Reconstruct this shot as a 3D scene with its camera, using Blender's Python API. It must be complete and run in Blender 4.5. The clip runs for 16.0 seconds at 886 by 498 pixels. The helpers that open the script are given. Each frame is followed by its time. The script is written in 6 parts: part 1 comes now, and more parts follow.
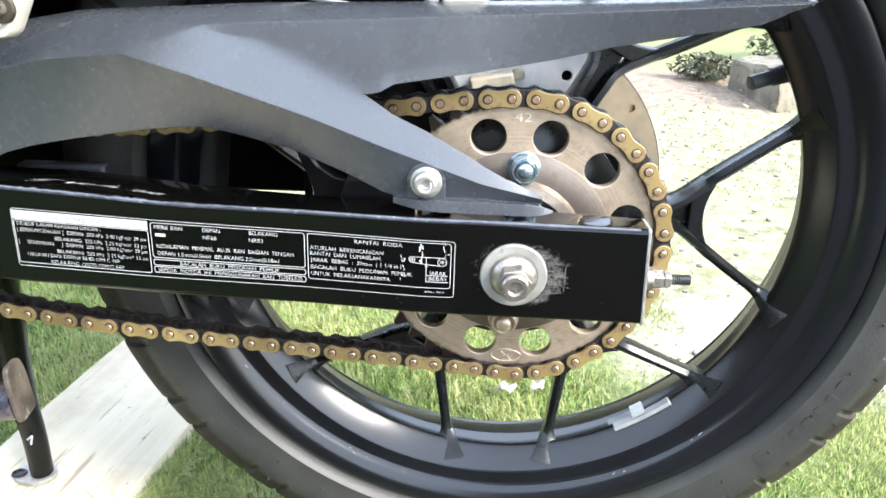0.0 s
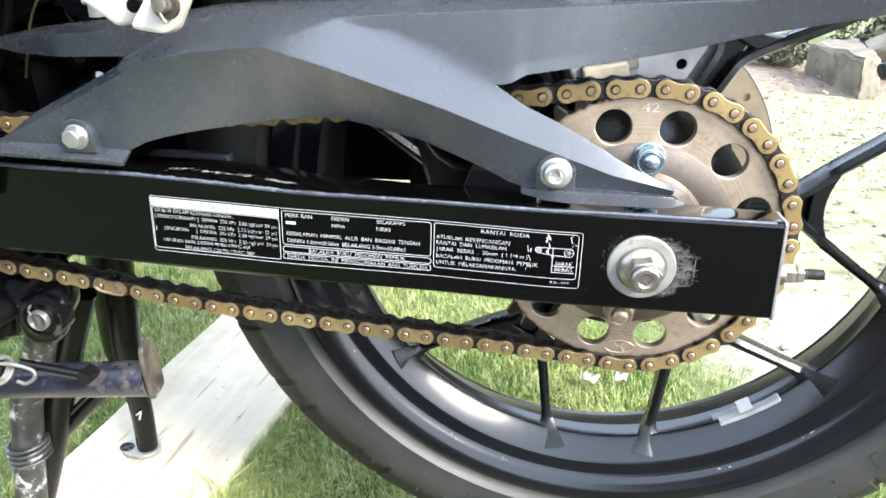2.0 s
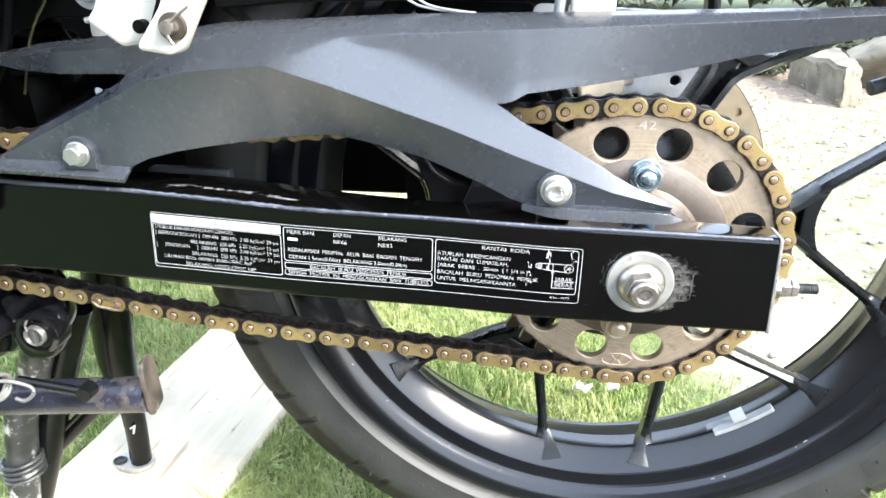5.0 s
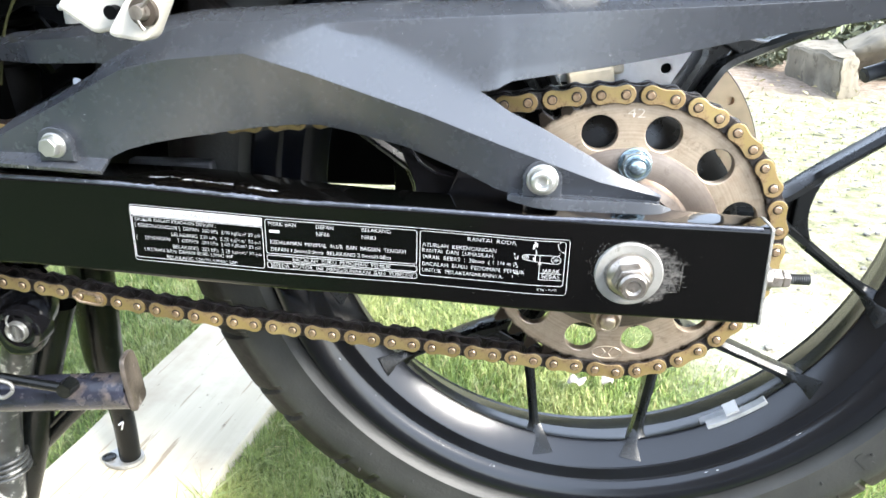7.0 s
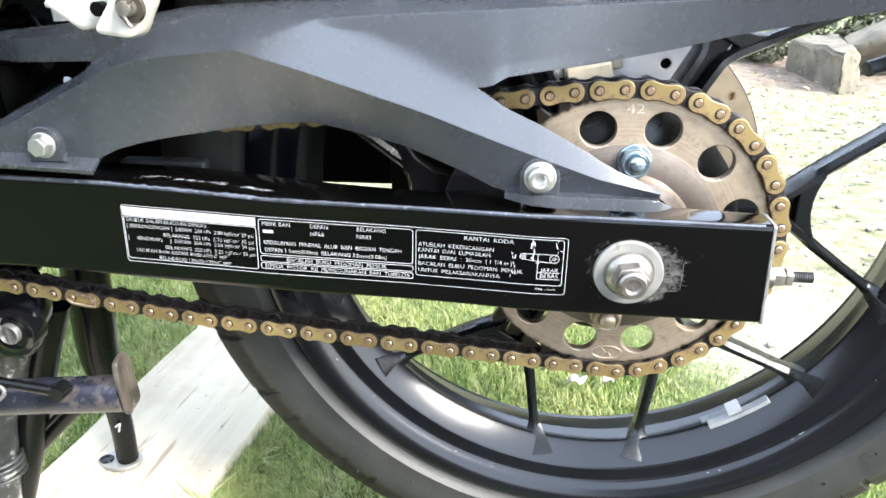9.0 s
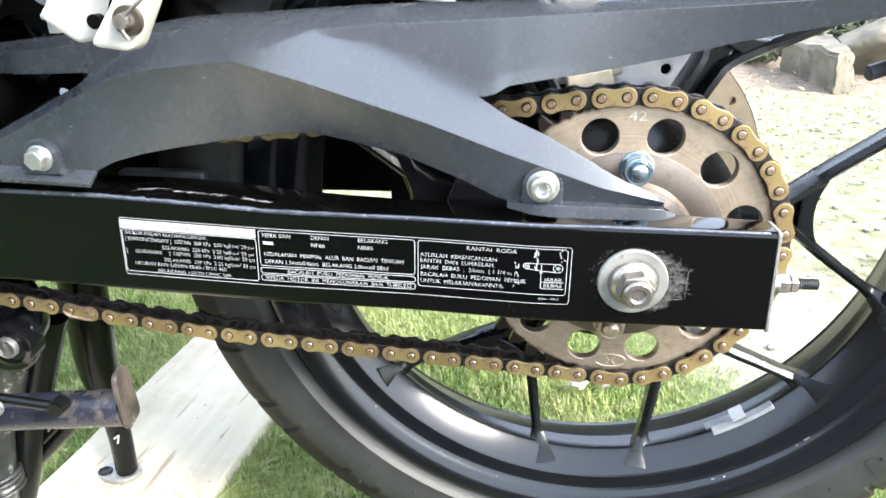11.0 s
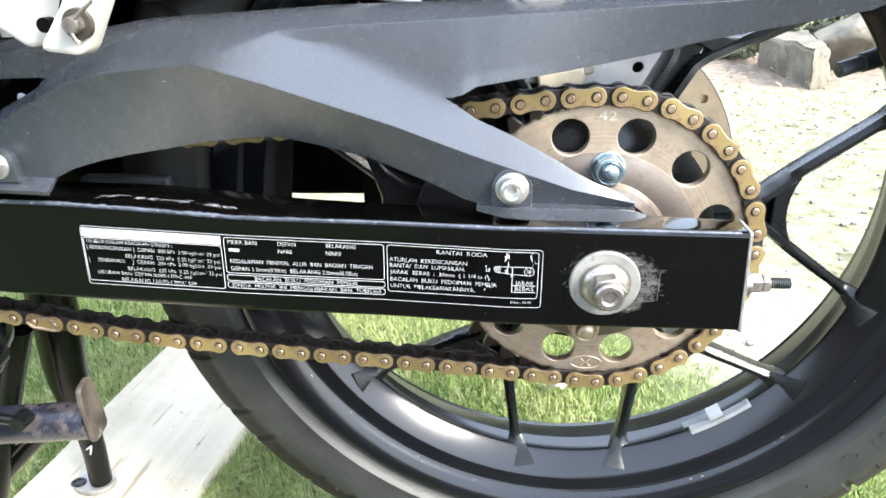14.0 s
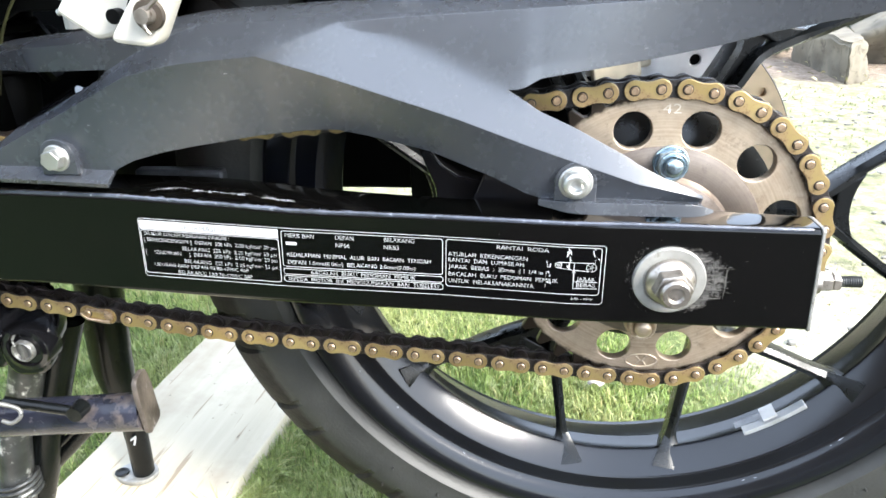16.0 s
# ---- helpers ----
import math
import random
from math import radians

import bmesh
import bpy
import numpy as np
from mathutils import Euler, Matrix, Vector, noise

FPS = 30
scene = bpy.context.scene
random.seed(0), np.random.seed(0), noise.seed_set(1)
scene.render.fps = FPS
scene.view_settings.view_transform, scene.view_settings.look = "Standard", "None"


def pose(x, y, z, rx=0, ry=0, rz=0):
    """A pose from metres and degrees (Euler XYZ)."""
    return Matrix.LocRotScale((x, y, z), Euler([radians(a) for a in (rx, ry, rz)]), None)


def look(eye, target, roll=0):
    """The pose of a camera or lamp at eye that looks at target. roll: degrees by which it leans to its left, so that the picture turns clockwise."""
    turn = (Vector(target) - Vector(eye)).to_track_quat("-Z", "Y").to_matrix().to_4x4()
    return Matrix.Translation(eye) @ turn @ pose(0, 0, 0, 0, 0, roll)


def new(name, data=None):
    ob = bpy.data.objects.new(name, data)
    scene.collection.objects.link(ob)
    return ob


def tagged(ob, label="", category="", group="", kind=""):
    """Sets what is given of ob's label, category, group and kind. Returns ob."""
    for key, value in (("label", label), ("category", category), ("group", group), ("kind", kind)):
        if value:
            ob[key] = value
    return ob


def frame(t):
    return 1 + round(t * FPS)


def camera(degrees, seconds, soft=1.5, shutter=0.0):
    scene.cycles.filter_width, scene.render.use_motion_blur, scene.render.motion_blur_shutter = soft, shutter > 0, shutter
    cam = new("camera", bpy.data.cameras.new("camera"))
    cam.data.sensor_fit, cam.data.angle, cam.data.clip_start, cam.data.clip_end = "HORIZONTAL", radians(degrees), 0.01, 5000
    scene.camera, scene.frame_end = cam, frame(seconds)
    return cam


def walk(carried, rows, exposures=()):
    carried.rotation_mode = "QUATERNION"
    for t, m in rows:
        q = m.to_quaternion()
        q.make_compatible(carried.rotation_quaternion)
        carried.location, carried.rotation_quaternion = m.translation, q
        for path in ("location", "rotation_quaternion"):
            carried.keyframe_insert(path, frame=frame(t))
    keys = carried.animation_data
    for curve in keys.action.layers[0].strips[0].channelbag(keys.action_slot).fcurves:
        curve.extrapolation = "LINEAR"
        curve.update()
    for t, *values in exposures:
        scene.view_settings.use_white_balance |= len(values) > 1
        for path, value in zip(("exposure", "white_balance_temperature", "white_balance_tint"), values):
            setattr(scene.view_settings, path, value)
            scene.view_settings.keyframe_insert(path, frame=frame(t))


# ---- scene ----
cam = camera(65.5, 16.0, 1.6)
PATH = [
    (0, (-0.02567, -0.36584, 0.48998), (-0.10007, 1.48051, -0.27516), 1.15),
    (0.5, (-0.03210, -0.37114, 0.49224), (-0.14869, 1.46782, -0.28533), 0.83),
    (1, (-0.04463, -0.37405, 0.49456), (-0.21478, 1.46121, -0.28191), 0.48),
    (1.5, (-0.05636, -0.37282, 0.49287), (-0.26148, 1.45512, -0.29233), 0.39),
    (2, (-0.06324, -0.37121, 0.49186), (-0.28926, 1.44806, -0.30763), 0.04),
    (2.5, (-0.07735, -0.37158, 0.49204), (-0.34206, 1.44309, -0.30602), -0.05),
    (3, (-0.09228, -0.37433, 0.49429), (-0.40005, 1.43535, -0.29964), -0.23),
    (3.5, (-0.10376, -0.37826, 0.49731), (-0.43376, 1.42993, -0.29108), -0.06),
    (4, (-0.10280, -0.37818, 0.50047), (-0.41827, 1.43713, -0.27743), -0.17),
    (4.5, (-0.09294, -0.37641, 0.49920), (-0.36023, 1.44705, -0.27768), 0.10),
    (5, (-0.07073, -0.37370, 0.49805), (-0.25947, 1.45733, -0.28408), 0.31),
    (5.2, (-0.05955, -0.37244, 0.49642), (-0.21279, 1.46071, -0.28848), 0.43),
    (7.5, (-0.06507, -0.36347, 0.49314), (-0.25194, 1.45798, -0.31147), 0.04),
    (8, (-0.06351, -0.36044, 0.49205), (-0.23907, 1.45904, -0.31954), -0.04),
    (8.5, (-0.06211, -0.36036, 0.49181), (-0.24625, 1.45999, -0.31593), -0.20),
    (11, (-0.06596, -0.35610, 0.49435), (-0.24173, 1.47012, -0.30189), -0.73),
    (11.5, (-0.06575, -0.35347, 0.49337), (-0.23451, 1.47020, -0.31022), -0.80),
    (12, (-0.07338, -0.35230, 0.49121), (-0.27307, 1.46042, -0.32988), -1.16),
    (12.5, (-0.07740, -0.35134, 0.49051), (-0.27914, 1.46200, -0.32869), -1.04),
    (13, (-0.07329, -0.35169, 0.49129), (-0.26131, 1.46673, -0.31987), -0.97),
    (13.5, (-0.06554, -0.35085, 0.49246), (-0.22220, 1.47487, -0.30890), -0.82),
    (14, (-0.05896, -0.34906, 0.49440), (-0.19038, 1.47915, -0.30585), -1.04),
    (14.5, (-0.06055, -0.34873, 0.49422), (-0.19957, 1.48035, -0.30273), -1.19),
    (15, (-0.06506, -0.34758, 0.49401), (-0.20645, 1.47825, -0.30995), -1.26),
    (15.5, (-0.06432, -0.34562, 0.49100), (-0.20783, 1.47615, -0.32175), -1.10),
    (16, (-0.07767, -0.34633, 0.49255), (-0.27293, 1.47128, -0.31873), -1.44),
]
walk(cam, [(t, look(eye, target, roll)) for t, eye, target, roll in PATH], exposures=[(0.0, 2.44, 6500, 10), (2.0, 2.42, 6500, 10), (2.5, 2.44, 6500, 10), (3.5, 2.56, 6500, 10), (4.5, 2.64, 6500, 10), (5.0, 2.64, 6500, 10),
                                                                                  (7.5, 2.46, 6500, 10), (11.0, 2.44, 6500, 10), (12.0, 2.39, 6500, 10), (13.0, 2.45, 6500, 10), (14.0, 2.50, 6500, 10), (16.0, 2.45, 6500, 10)])

# ---- light: bright hazy daylight, high soft sun ----
SUN_ELEVATION, SUN_AZIMUTH = radians(38), radians(-30)   # azimuth from +x towards +y
world = bpy.data.worlds.new("sky")
scene.world = world
world.use_nodes = True
wn = world.node_tree.nodes
sky = wn.new("ShaderNodeTexSky")
sky.sky_type, sky.sun_disc = "NISHITA", False
sky.sun_elevation, sky.sun_rotation = SUN_ELEVATION, radians(90) - SUN_AZIMUTH
sky.air_density, sky.dust_density, sky.ozone_density = 1.0, 1.2, 1.6
wn["Background"].inputs["Strength"].default_value = 0.15
haze = wn.new("ShaderNodeMix")                    # thin bright cloud over the whole sky
haze.data_type = "RGBA"
haze.inputs[0].default_value = 0.55
haze.inputs[7].default_value = (6.6, 7.5, 9.0, 1)
world.node_tree.links.new(sky.outputs["Color"], haze.inputs[6])
world.node_tree.links.new(haze.outputs[2], wn["Background"].inputs["Color"])
sun_data = bpy.data.lights.new("sun", "SUN")
sun_data.energy, sun_data.angle, sun_data.color = 2.8, radians(24), (1.0, 0.97, 0.90)
sun = new("sun", sun_data)
sun_from = Vector((math.cos(SUN_ELEVATION) * math.cos(SUN_AZIMUTH), math.cos(SUN_ELEVATION) * math.sin(SUN_AZIMUTH), math.sin(SUN_ELEVATION)))
sun.matrix_world = look(sun_from * 5, (0, 0, 0))


# ---- materials ----
def nodes_of(name):
    m = bpy.data.materials.new(name)
    m.use_nodes = True
    t = m.node_tree
    return m, t, t.nodes["Principled BSDF"]


def noise_node(t, scale, detail=4.0, coord=None, rough=0.55):
    n = t.nodes.new("ShaderNodeTexNoise")
    n.inputs["Scale"].default_value, n.inputs["Detail"].default_value, n.inputs["Roughness"].default_value = scale, detail, rough
    if coord is None:
        coord = t.nodes.new("ShaderNodeTexCoord").outputs["Object"]
    t.links.new(coord, n.inputs["Vector"])
    return n.outputs["Fac"]


def ramp(t, fac, lo, hi, a, b):
    r = t.nodes.new("ShaderNodeValToRGB")
    e = r.color_ramp.elements
    e[0].position, e[0].color = lo, (*a, 1)
    e[1].position, e[1].color = hi, (*b, 1)
    t.links.new(fac, r.inputs["Fac"])
    return r.outputs["Color"]


def mix(t, fac, a, b, blend="MIX"):
    m = t.nodes.new("ShaderNodeMix")
    m.data_type, m.blend_type = "RGBA", blend
    for sock, v in ((m.inputs[0], fac), (m.inputs[6], a), (m.inputs[7], b)):
        if isinstance(v, (float, int)):
            sock.default_value = v
        elif isinstance(v, tuple):
            sock.default_value = (*v, 1)
        else:
            t.links.new(v, sock)
    return m.outputs[2]


def bump_from(t, shader, height, strength, distance):
    b = t.nodes.new("ShaderNodeBump")
    b.inputs["Strength"].default_value, b.inputs["Distance"].default_value = strength, distance
    t.links.new(height, b.inputs["Height"])
    t.links.new(b.outputs["Normal"], shader.inputs["Normal"])


def mat(name, base, rough=0.5, metal=0.0, var=0.2, vscale=25.0, dirt=None, dirt_amount=0.55, dirt_scale=60.0,
        bump=0.0, bscale=900.0, coat=0.0, rvar=0.12, specular=0.5):
    """Base colour with broad variation, specks of dirt or wear, uneven gloss and fine relief."""
    m, t, s = nodes_of(name)
    broad = noise_node(t, vscale, 3)
    lo = tuple(c * (1 - var) for c in base)
    hi = tuple(min(1.0, c * (1 + var)) for c in base)
    colour = ramp(t, broad, 0.35, 0.65, lo, hi)
    fine = noise_node(t, dirt_scale, 6, rough=0.7)
    if dirt:
        mask = ramp(t, fine, dirt_amount, min(1.0, dirt_amount + 0.12), (0, 0, 0), (1, 1, 1))
        colour = mix(t, mask, colour, dirt)
    t.links.new(colour, s.inputs["Base Color"])
    s.inputs["Metallic"].default_value = metal
    s.inputs["Specular IOR Level"].default_value = specular
    s.inputs["Coat Weight"].default_value = coat
    r = t.nodes.new("ShaderNodeMapRange")
    r.inputs["To Min"].default_value, r.inputs["To Max"].default_value = max(0.02, rough - rvar), min(1.0, rough + rvar)
    t.links.new(fine, r.inputs["Value"])
    t.links.new(r.outputs["Result"], s.inputs["Roughness"])
    if bump:
        bump_from(t, s, noise_node(t, bscale, 3), bump, 0.0006)
    return m


PLASTIC = mat("satin dark grey plastic", (0.032, 0.0355, 0.042), 0.27, 0, 0.10, 9, (0.060, 0.062, 0.066), 0.76, 90, 0.04, 2600, rvar=0.04, specular=0.85)
COVER_PLASTIC = mat("dark cover plastic", (0.010, 0.011, 0.0125), 0.36, 0, 0.15, 18, (0.05, 0.05, 0.05), 0.74, 120, 0.2, 1500, rvar=0.06, specular=0.26)
GLOSS_BLACK = mat("glossy black enamel", (0.006, 0.006, 0.007), 0.10, 0, 0.3, 20, (0.16, 0.15, 0.14), 0.78, 130, rvar=0.05)
SATIN_BLACK = mat("satin black spoke paint", (0.0040, 0.0048, 0.0052), 0.28, 0, 0.25, 14, (0.05, 0.048, 0.045), 0.76, 110, 0.05, 300, rvar=0.07, specular=0.36)
RIM_BLACK = mat("glossy black rim paint", (0.0024, 0.0031, 0.0046), 0.19, 0, 0.25, 14, (0.10, 0.10, 0.10), 0.79, 120, 0.03, 300, rvar=0.05, specular=0.48)
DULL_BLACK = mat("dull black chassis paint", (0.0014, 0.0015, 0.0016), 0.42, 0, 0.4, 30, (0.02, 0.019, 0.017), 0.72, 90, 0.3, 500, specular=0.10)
WORN_BLACK = mat("worn black stand paint", (0.0025, 0.003, 0.003), 0.24, 0, 0.4, 35, (0.16, 0.155, 0.15), 0.70, 75, 0.3, 400, specular=0.22)
SCUFFED = mat("scuffed grey tube", (0.034, 0.036, 0.036), 0.42, 0.2, 0.6, 60, (0.27, 0.27, 0.255), 0.57, 75, 0.5, 300)
def tyre_rubber():
    """Black sidewall, the tread from the shoulder outwards rubbed brown-grey with dust."""
    m, t, s = nodes_of("tyre rubber")
    c = t.nodes.new("ShaderNodeTexCoord").outputs["Object"]
    flat = t.nodes.new("ShaderNodeMapping")
    flat.inputs["Location"].default_value, flat.inputs["Scale"].default_value = (0, 0, -0.34), (1, 0, 1)
    t.links.new(c, flat.inputs["Vector"])
    radius = t.nodes.new("ShaderNodeVectorMath")
    radius.operation = "LENGTH"
    t.links.new(flat.outputs["Vector"], radius.inputs[0])
    ragged = t.nodes.new("ShaderNodeMath")
    ragged.operation = "MULTIPLY_ADD"
    t.links.new(noise_node(t, 90, 5, c, 0.7), ragged.inputs[0])
    ragged.inputs[1].default_value = 0.006
    t.links.new(radius.outputs["Value"], ragged.inputs[2])
    tread = t.nodes.new("ShaderNodeMapRange")
    tread.inputs["From Min"].default_value, tread.inputs["From Max"].default_value = 0.2620, 0.2665
    t.links.new(ragged.outputs[0], tread.inputs["Value"])
    broad = noise_node(t, 14, 4, c, 0.6)
    wall = ramp(t, broad, 0.35, 0.65, (0.013, 0.0136, 0.0128), (0.028, 0.0284, 0.0260))
    dusty = ramp(t, noise_node(t, 70, 5, c, 0.7), 0.35, 0.65, (0.011, 0.0095, 0.0085), (0.030, 0.0258, 0.0225))
    specks = ramp(t, noise_node(t, 150, 6, c, 0.75), 0.70, 0.78, (0, 0, 0), (1, 1, 1))
    t.links.new(mix(t, specks, mix(t, tread.outputs["Result"], wall, dusty), (0.085, 0.08, 0.07)), s.inputs["Base Color"])
    t.links.new(mix(t, tread.outputs["Result"], (0.50, 0.50, 0.50), (0.60, 0.60, 0.60)), s.inputs["Roughness"])
    t.links.new(mix(t, tread.outputs["Result"], (0.40, 0.40, 0.40), (0.14, 0.14, 0.14)), s.inputs["Specular IOR Level"])
    bump_from(t, s, noise_node(t, 420, 4, c), 0.35, 0.0008)
    return m


RUBBER = tyre_rubber()
STAND_PAINT = mat("flaked stand paint", (0.022, 0.023, 0.023), 0.38, 0.1, 0.5, 50, (0.38, 0.38, 0.36), 0.54, 85, 0.5, 300)
STEEL = mat("zinc plated steel", (0.50, 0.50, 0.47), 0.38, 0.9, 0.15, 60, (0.30, 0.27, 0.22), 0.64, 160, 0.2, 900)
def turned_steel(name, dark, light, rough, greasy_from):
    """Steel turned on a lathe: fine rings about the axle, brown film in patches, rubbed smears."""
    m, t, s = nodes_of(name)
    c = t.nodes.new("ShaderNodeTexCoord").outputs["Object"]
    flat = t.nodes.new("ShaderNodeMapping")
    flat.inputs["Location"].default_value, flat.inputs["Scale"].default_value = (0, 0, -0.34), (1, 0, 1)
    t.links.new(c, flat.inputs["Vector"])
    radius = t.nodes.new("ShaderNodeVectorMath")
    radius.operation = "LENGTH"
    t.links.new(flat.outputs["Vector"], radius.inputs[0])
    ring_at = t.nodes.new("ShaderNodeCombineXYZ")
    t.links.new(radius.outputs["Value"], ring_at.inputs[0])
    rings = noise_node(t, 900, 4, ring_at.outputs[0], 0.7)
    broad = noise_node(t, 55, 5, c, 0.65)
    colour = ramp(t, broad, 0.36, 0.64, dark, light)
    colour = mix(t, 0.35, colour, ramp(t, rings, 0.35, 0.65, tuple(0.55 * v for v in dark), light))
    film = ramp(t, noise_node(t, 130, 6, c, 0.75), 0.56, 0.70, (0, 0, 0), (0.7, 0.7, 0.7))
    colour = mix(t, film, colour, tuple(0.5 * v for v in dark))
    smear = t.nodes.new("ShaderNodeMath")
    smear.operation = "MULTIPLY_ADD"
    t.links.new(noise_node(t, 160, 4, c, 0.7), smear.inputs[0])
    smear.inputs[1].default_value = 0.006
    t.links.new(radius.outputs["Value"], smear.inputs[2])
    grease = t.nodes.new("ShaderNodeMapRange")
    grease.inputs["From Min"].default_value, grease.inputs["From Max"].default_value = greasy_from + 0.0025, greasy_from + 0.0045
    t.links.new(smear.outputs[0], grease.inputs["Value"])
    t.links.new(mix(t, grease.outputs["Result"], colour, (0.035, 0.026, 0.019)), s.inputs["Base Color"])
    s.inputs["Metallic"].default_value = 0.8
    t.links.new(ramp(t, broad, 0.3, 0.7, (rough + 0.12,) * 3, (rough - 0.06,) * 3), s.inputs["Roughness"])
    bump_from(t, s, rings, 0.12, 0.0004)
    return m


RAW_STEEL = turned_steel("brushed sprocket steel", (0.405, 0.313, 0.222), (0.618, 0.511, 0.388), 0.36, 0.0795)
HUB_STEEL = turned_steel("hub cover steel", (0.145, 0.118, 0.097), (0.24, 0.198, 0.166), 0.34, 1.0)
DISC_STEEL = mat("brake disc steel", (0.66, 0.50, 0.31), 0.40, 0.3, 0.15, 40, (0.35, 0.28, 0.18), 0.7, 120)
RUST = mat("rusty steel", (0.080, 0.066, 0.054), 0.50, 0.4, 0.5, 60, (0.30, 0.29, 0.27), 0.60, 140, 0.4, 600)
SPRING_STEEL = mat("dull spring steel", (0.17, 0.17, 0.16), 0.45, 0.5, 0.3, 60, (0.07, 0.06, 0.05), 0.6, 200, 0.3, 700)
STAMPED = mat("stamped steel", (0.66, 0.60, 0.50), 0.45, 0.4, 0.10, 80)
FAINT_STAMP = mat("faint stamped steel", (0.40, 0.335, 0.255), 0.45, 0.5, 0.2, 80)
WASHER = mat("pitted dull washer", (0.255, 0.25, 0.23), 0.5, 0.5, 0.25, 50, (0.16, 0.15, 0.13), 0.58, 190, 0.4, 800)
AXLE_STEEL = mat("worn brownish steel", (0.33, 0.30, 0.265), 0.34, 0.85, 0.3, 110, (0.11, 0.085, 0.065), 0.54, 240, 0.3, 800)
ALUMINIUM = mat("dull aluminium", (0.40, 0.40, 0.39), 0.45, 0.7, 0.15, 40, (0.25, 0.24, 0.22), 0.62, 150, 0.2, 700)
LEAD = mat("grey wheel weight", (0.22, 0.23, 0.24), 0.5, 0.3, 0.2, 60, (0.2, 0.2, 0.2), 0.66, 150, 0.2, 700)
WHITE_PAINT = mat("chalky white paint", (0.42, 0.395, 0.34), 0.45, 0, 0.06, 25, (0.30, 0.26, 0.20), 0.73, 110, 0.2, 500)
GREASE = mat("black chain grease", (0.014, 0.010, 0.008), 0.42, 0, 0.4, 200, (0.09, 0.06, 0.03), 0.62, 400, 0.5, 900)
CALIPER = mat("gold caliper", (0.46, 0.41, 0.31), 0.45, 0.2, 0.2, 60, (0.2, 0.17, 0.1), 0.66, 150, 0.2, 700)
DARK_MARK = mat("dark stamped mark", (0.17, 0.135, 0.11), 0.5, 0.4, 0.2, 60)
LABEL_BLACK = mat("black sticker film", (0.0012, 0.0012, 0.0014), 0.2, 0, 0.2, 40, (0.06, 0.06, 0.06), 0.8, 120, rvar=0.05, specular=0.15)
PRINT = mat("white label print", (0.43, 0.43, 0.43), 0.35, 0, 0.05, 80, (0.35, 0.34, 0.33), 0.74, 260)
FADED_PRINT = mat("faded heading print", (0.19, 0.19, 0.19), 0.4, 0, 0.3, 120)
SCRAPE = mat("scraped bare metal", (0.12, 0.116, 0.108), 0.45, 0.4, 0.3, 150)
BARE_METAL = mat("bright bare metal", (0.60, 0.61, 0.64), 0.4, 0.25, 0.2, 150)
WORN_GLEAM_EDGE = mat("worn black edge with painted gleam", (0.045, 0.05, 0.065), 0.22, 0.0, 0.4, 60, (0.24, 0.25, 0.28), 0.60, 240, 0.3, 500, specular=0.9)
BRONZE = mat("dull bronze washer", (0.075, 0.062, 0.050), 0.4, 0.6, 0.3, 90)
GREY_PRINT = mat("grey label print", (0.45, 0.45, 0.45), 0.4, 0, 0.05, 80)
STONE = mat("garden stone", (0.112, 0.098, 0.072), 0.85, 0, 0.4, 6, (0.055, 0.046, 0.030), 0.54, 20, 0.9, 60)
OLIVE = mat("olive cable sheath", (0.030, 0.031, 0.010), 0.4, 0, 0.3, 60)
ZINC = mat("bluish zinc plating", (0.40, 0.50, 0.56), 0.22, 0.9, 0.2, 90, (0.14, 0.14, 0.13), 0.70, 200)
VALVE = mat("grey valve rubber", (0.045, 0.047, 0.05), 0.4, 0, 0.3, 60, (0.10, 0.10, 0.10), 0.66, 160, 0.2, 700)
SILVER = mat("pale cast silver", (0.66, 0.66, 0.66), 0.42, 0.3, 0.15, 40, (0.25, 0.24, 0.22), 0.66, 150, 0.2, 700)


def gold_links():
    m, t, s = nodes_of("gold chain plate")
    rnd = t.nodes.new("ShaderNodeObjectInfo").outputs["Random"]
    tone = ramp(t, rnd, 0.0, 1.0, (0.305, 0.222, 0.086), (0.43, 0.328, 0.142))
    fine = noise_node(t, 420, 5, rough=0.7)
    mask = ramp(t, fine, 0.56, 0.70, (0, 0, 0), (1, 1, 1))
    worn = ramp(t, noise_node(t, 150, 4, rough=0.6), 0.40, 0.62, (0, 0, 0), (0.55, 0.55, 0.55))
    tone = mix(t, worn, tone, (0.355, 0.235, 0.145))
    t.links.new(mix(t, mask, tone, (0.15, 0.095, 0.045)), s.inputs["Base Color"])
    s.inputs["Metallic"].default_value, s.inputs["Roughness"].default_value = 0.65, 0.31
    bump_from(t, s, noise_node(t, 900, 3), 0.2, 0.0004)
    return m


GOLD = gold_links()
PIN_STEEL = mat("copper brown pin", (0.36, 0.26, 0.17), 0.33, 0.8, 0.3, 300, (0.12, 0.07, 0.04), 0.62, 500)


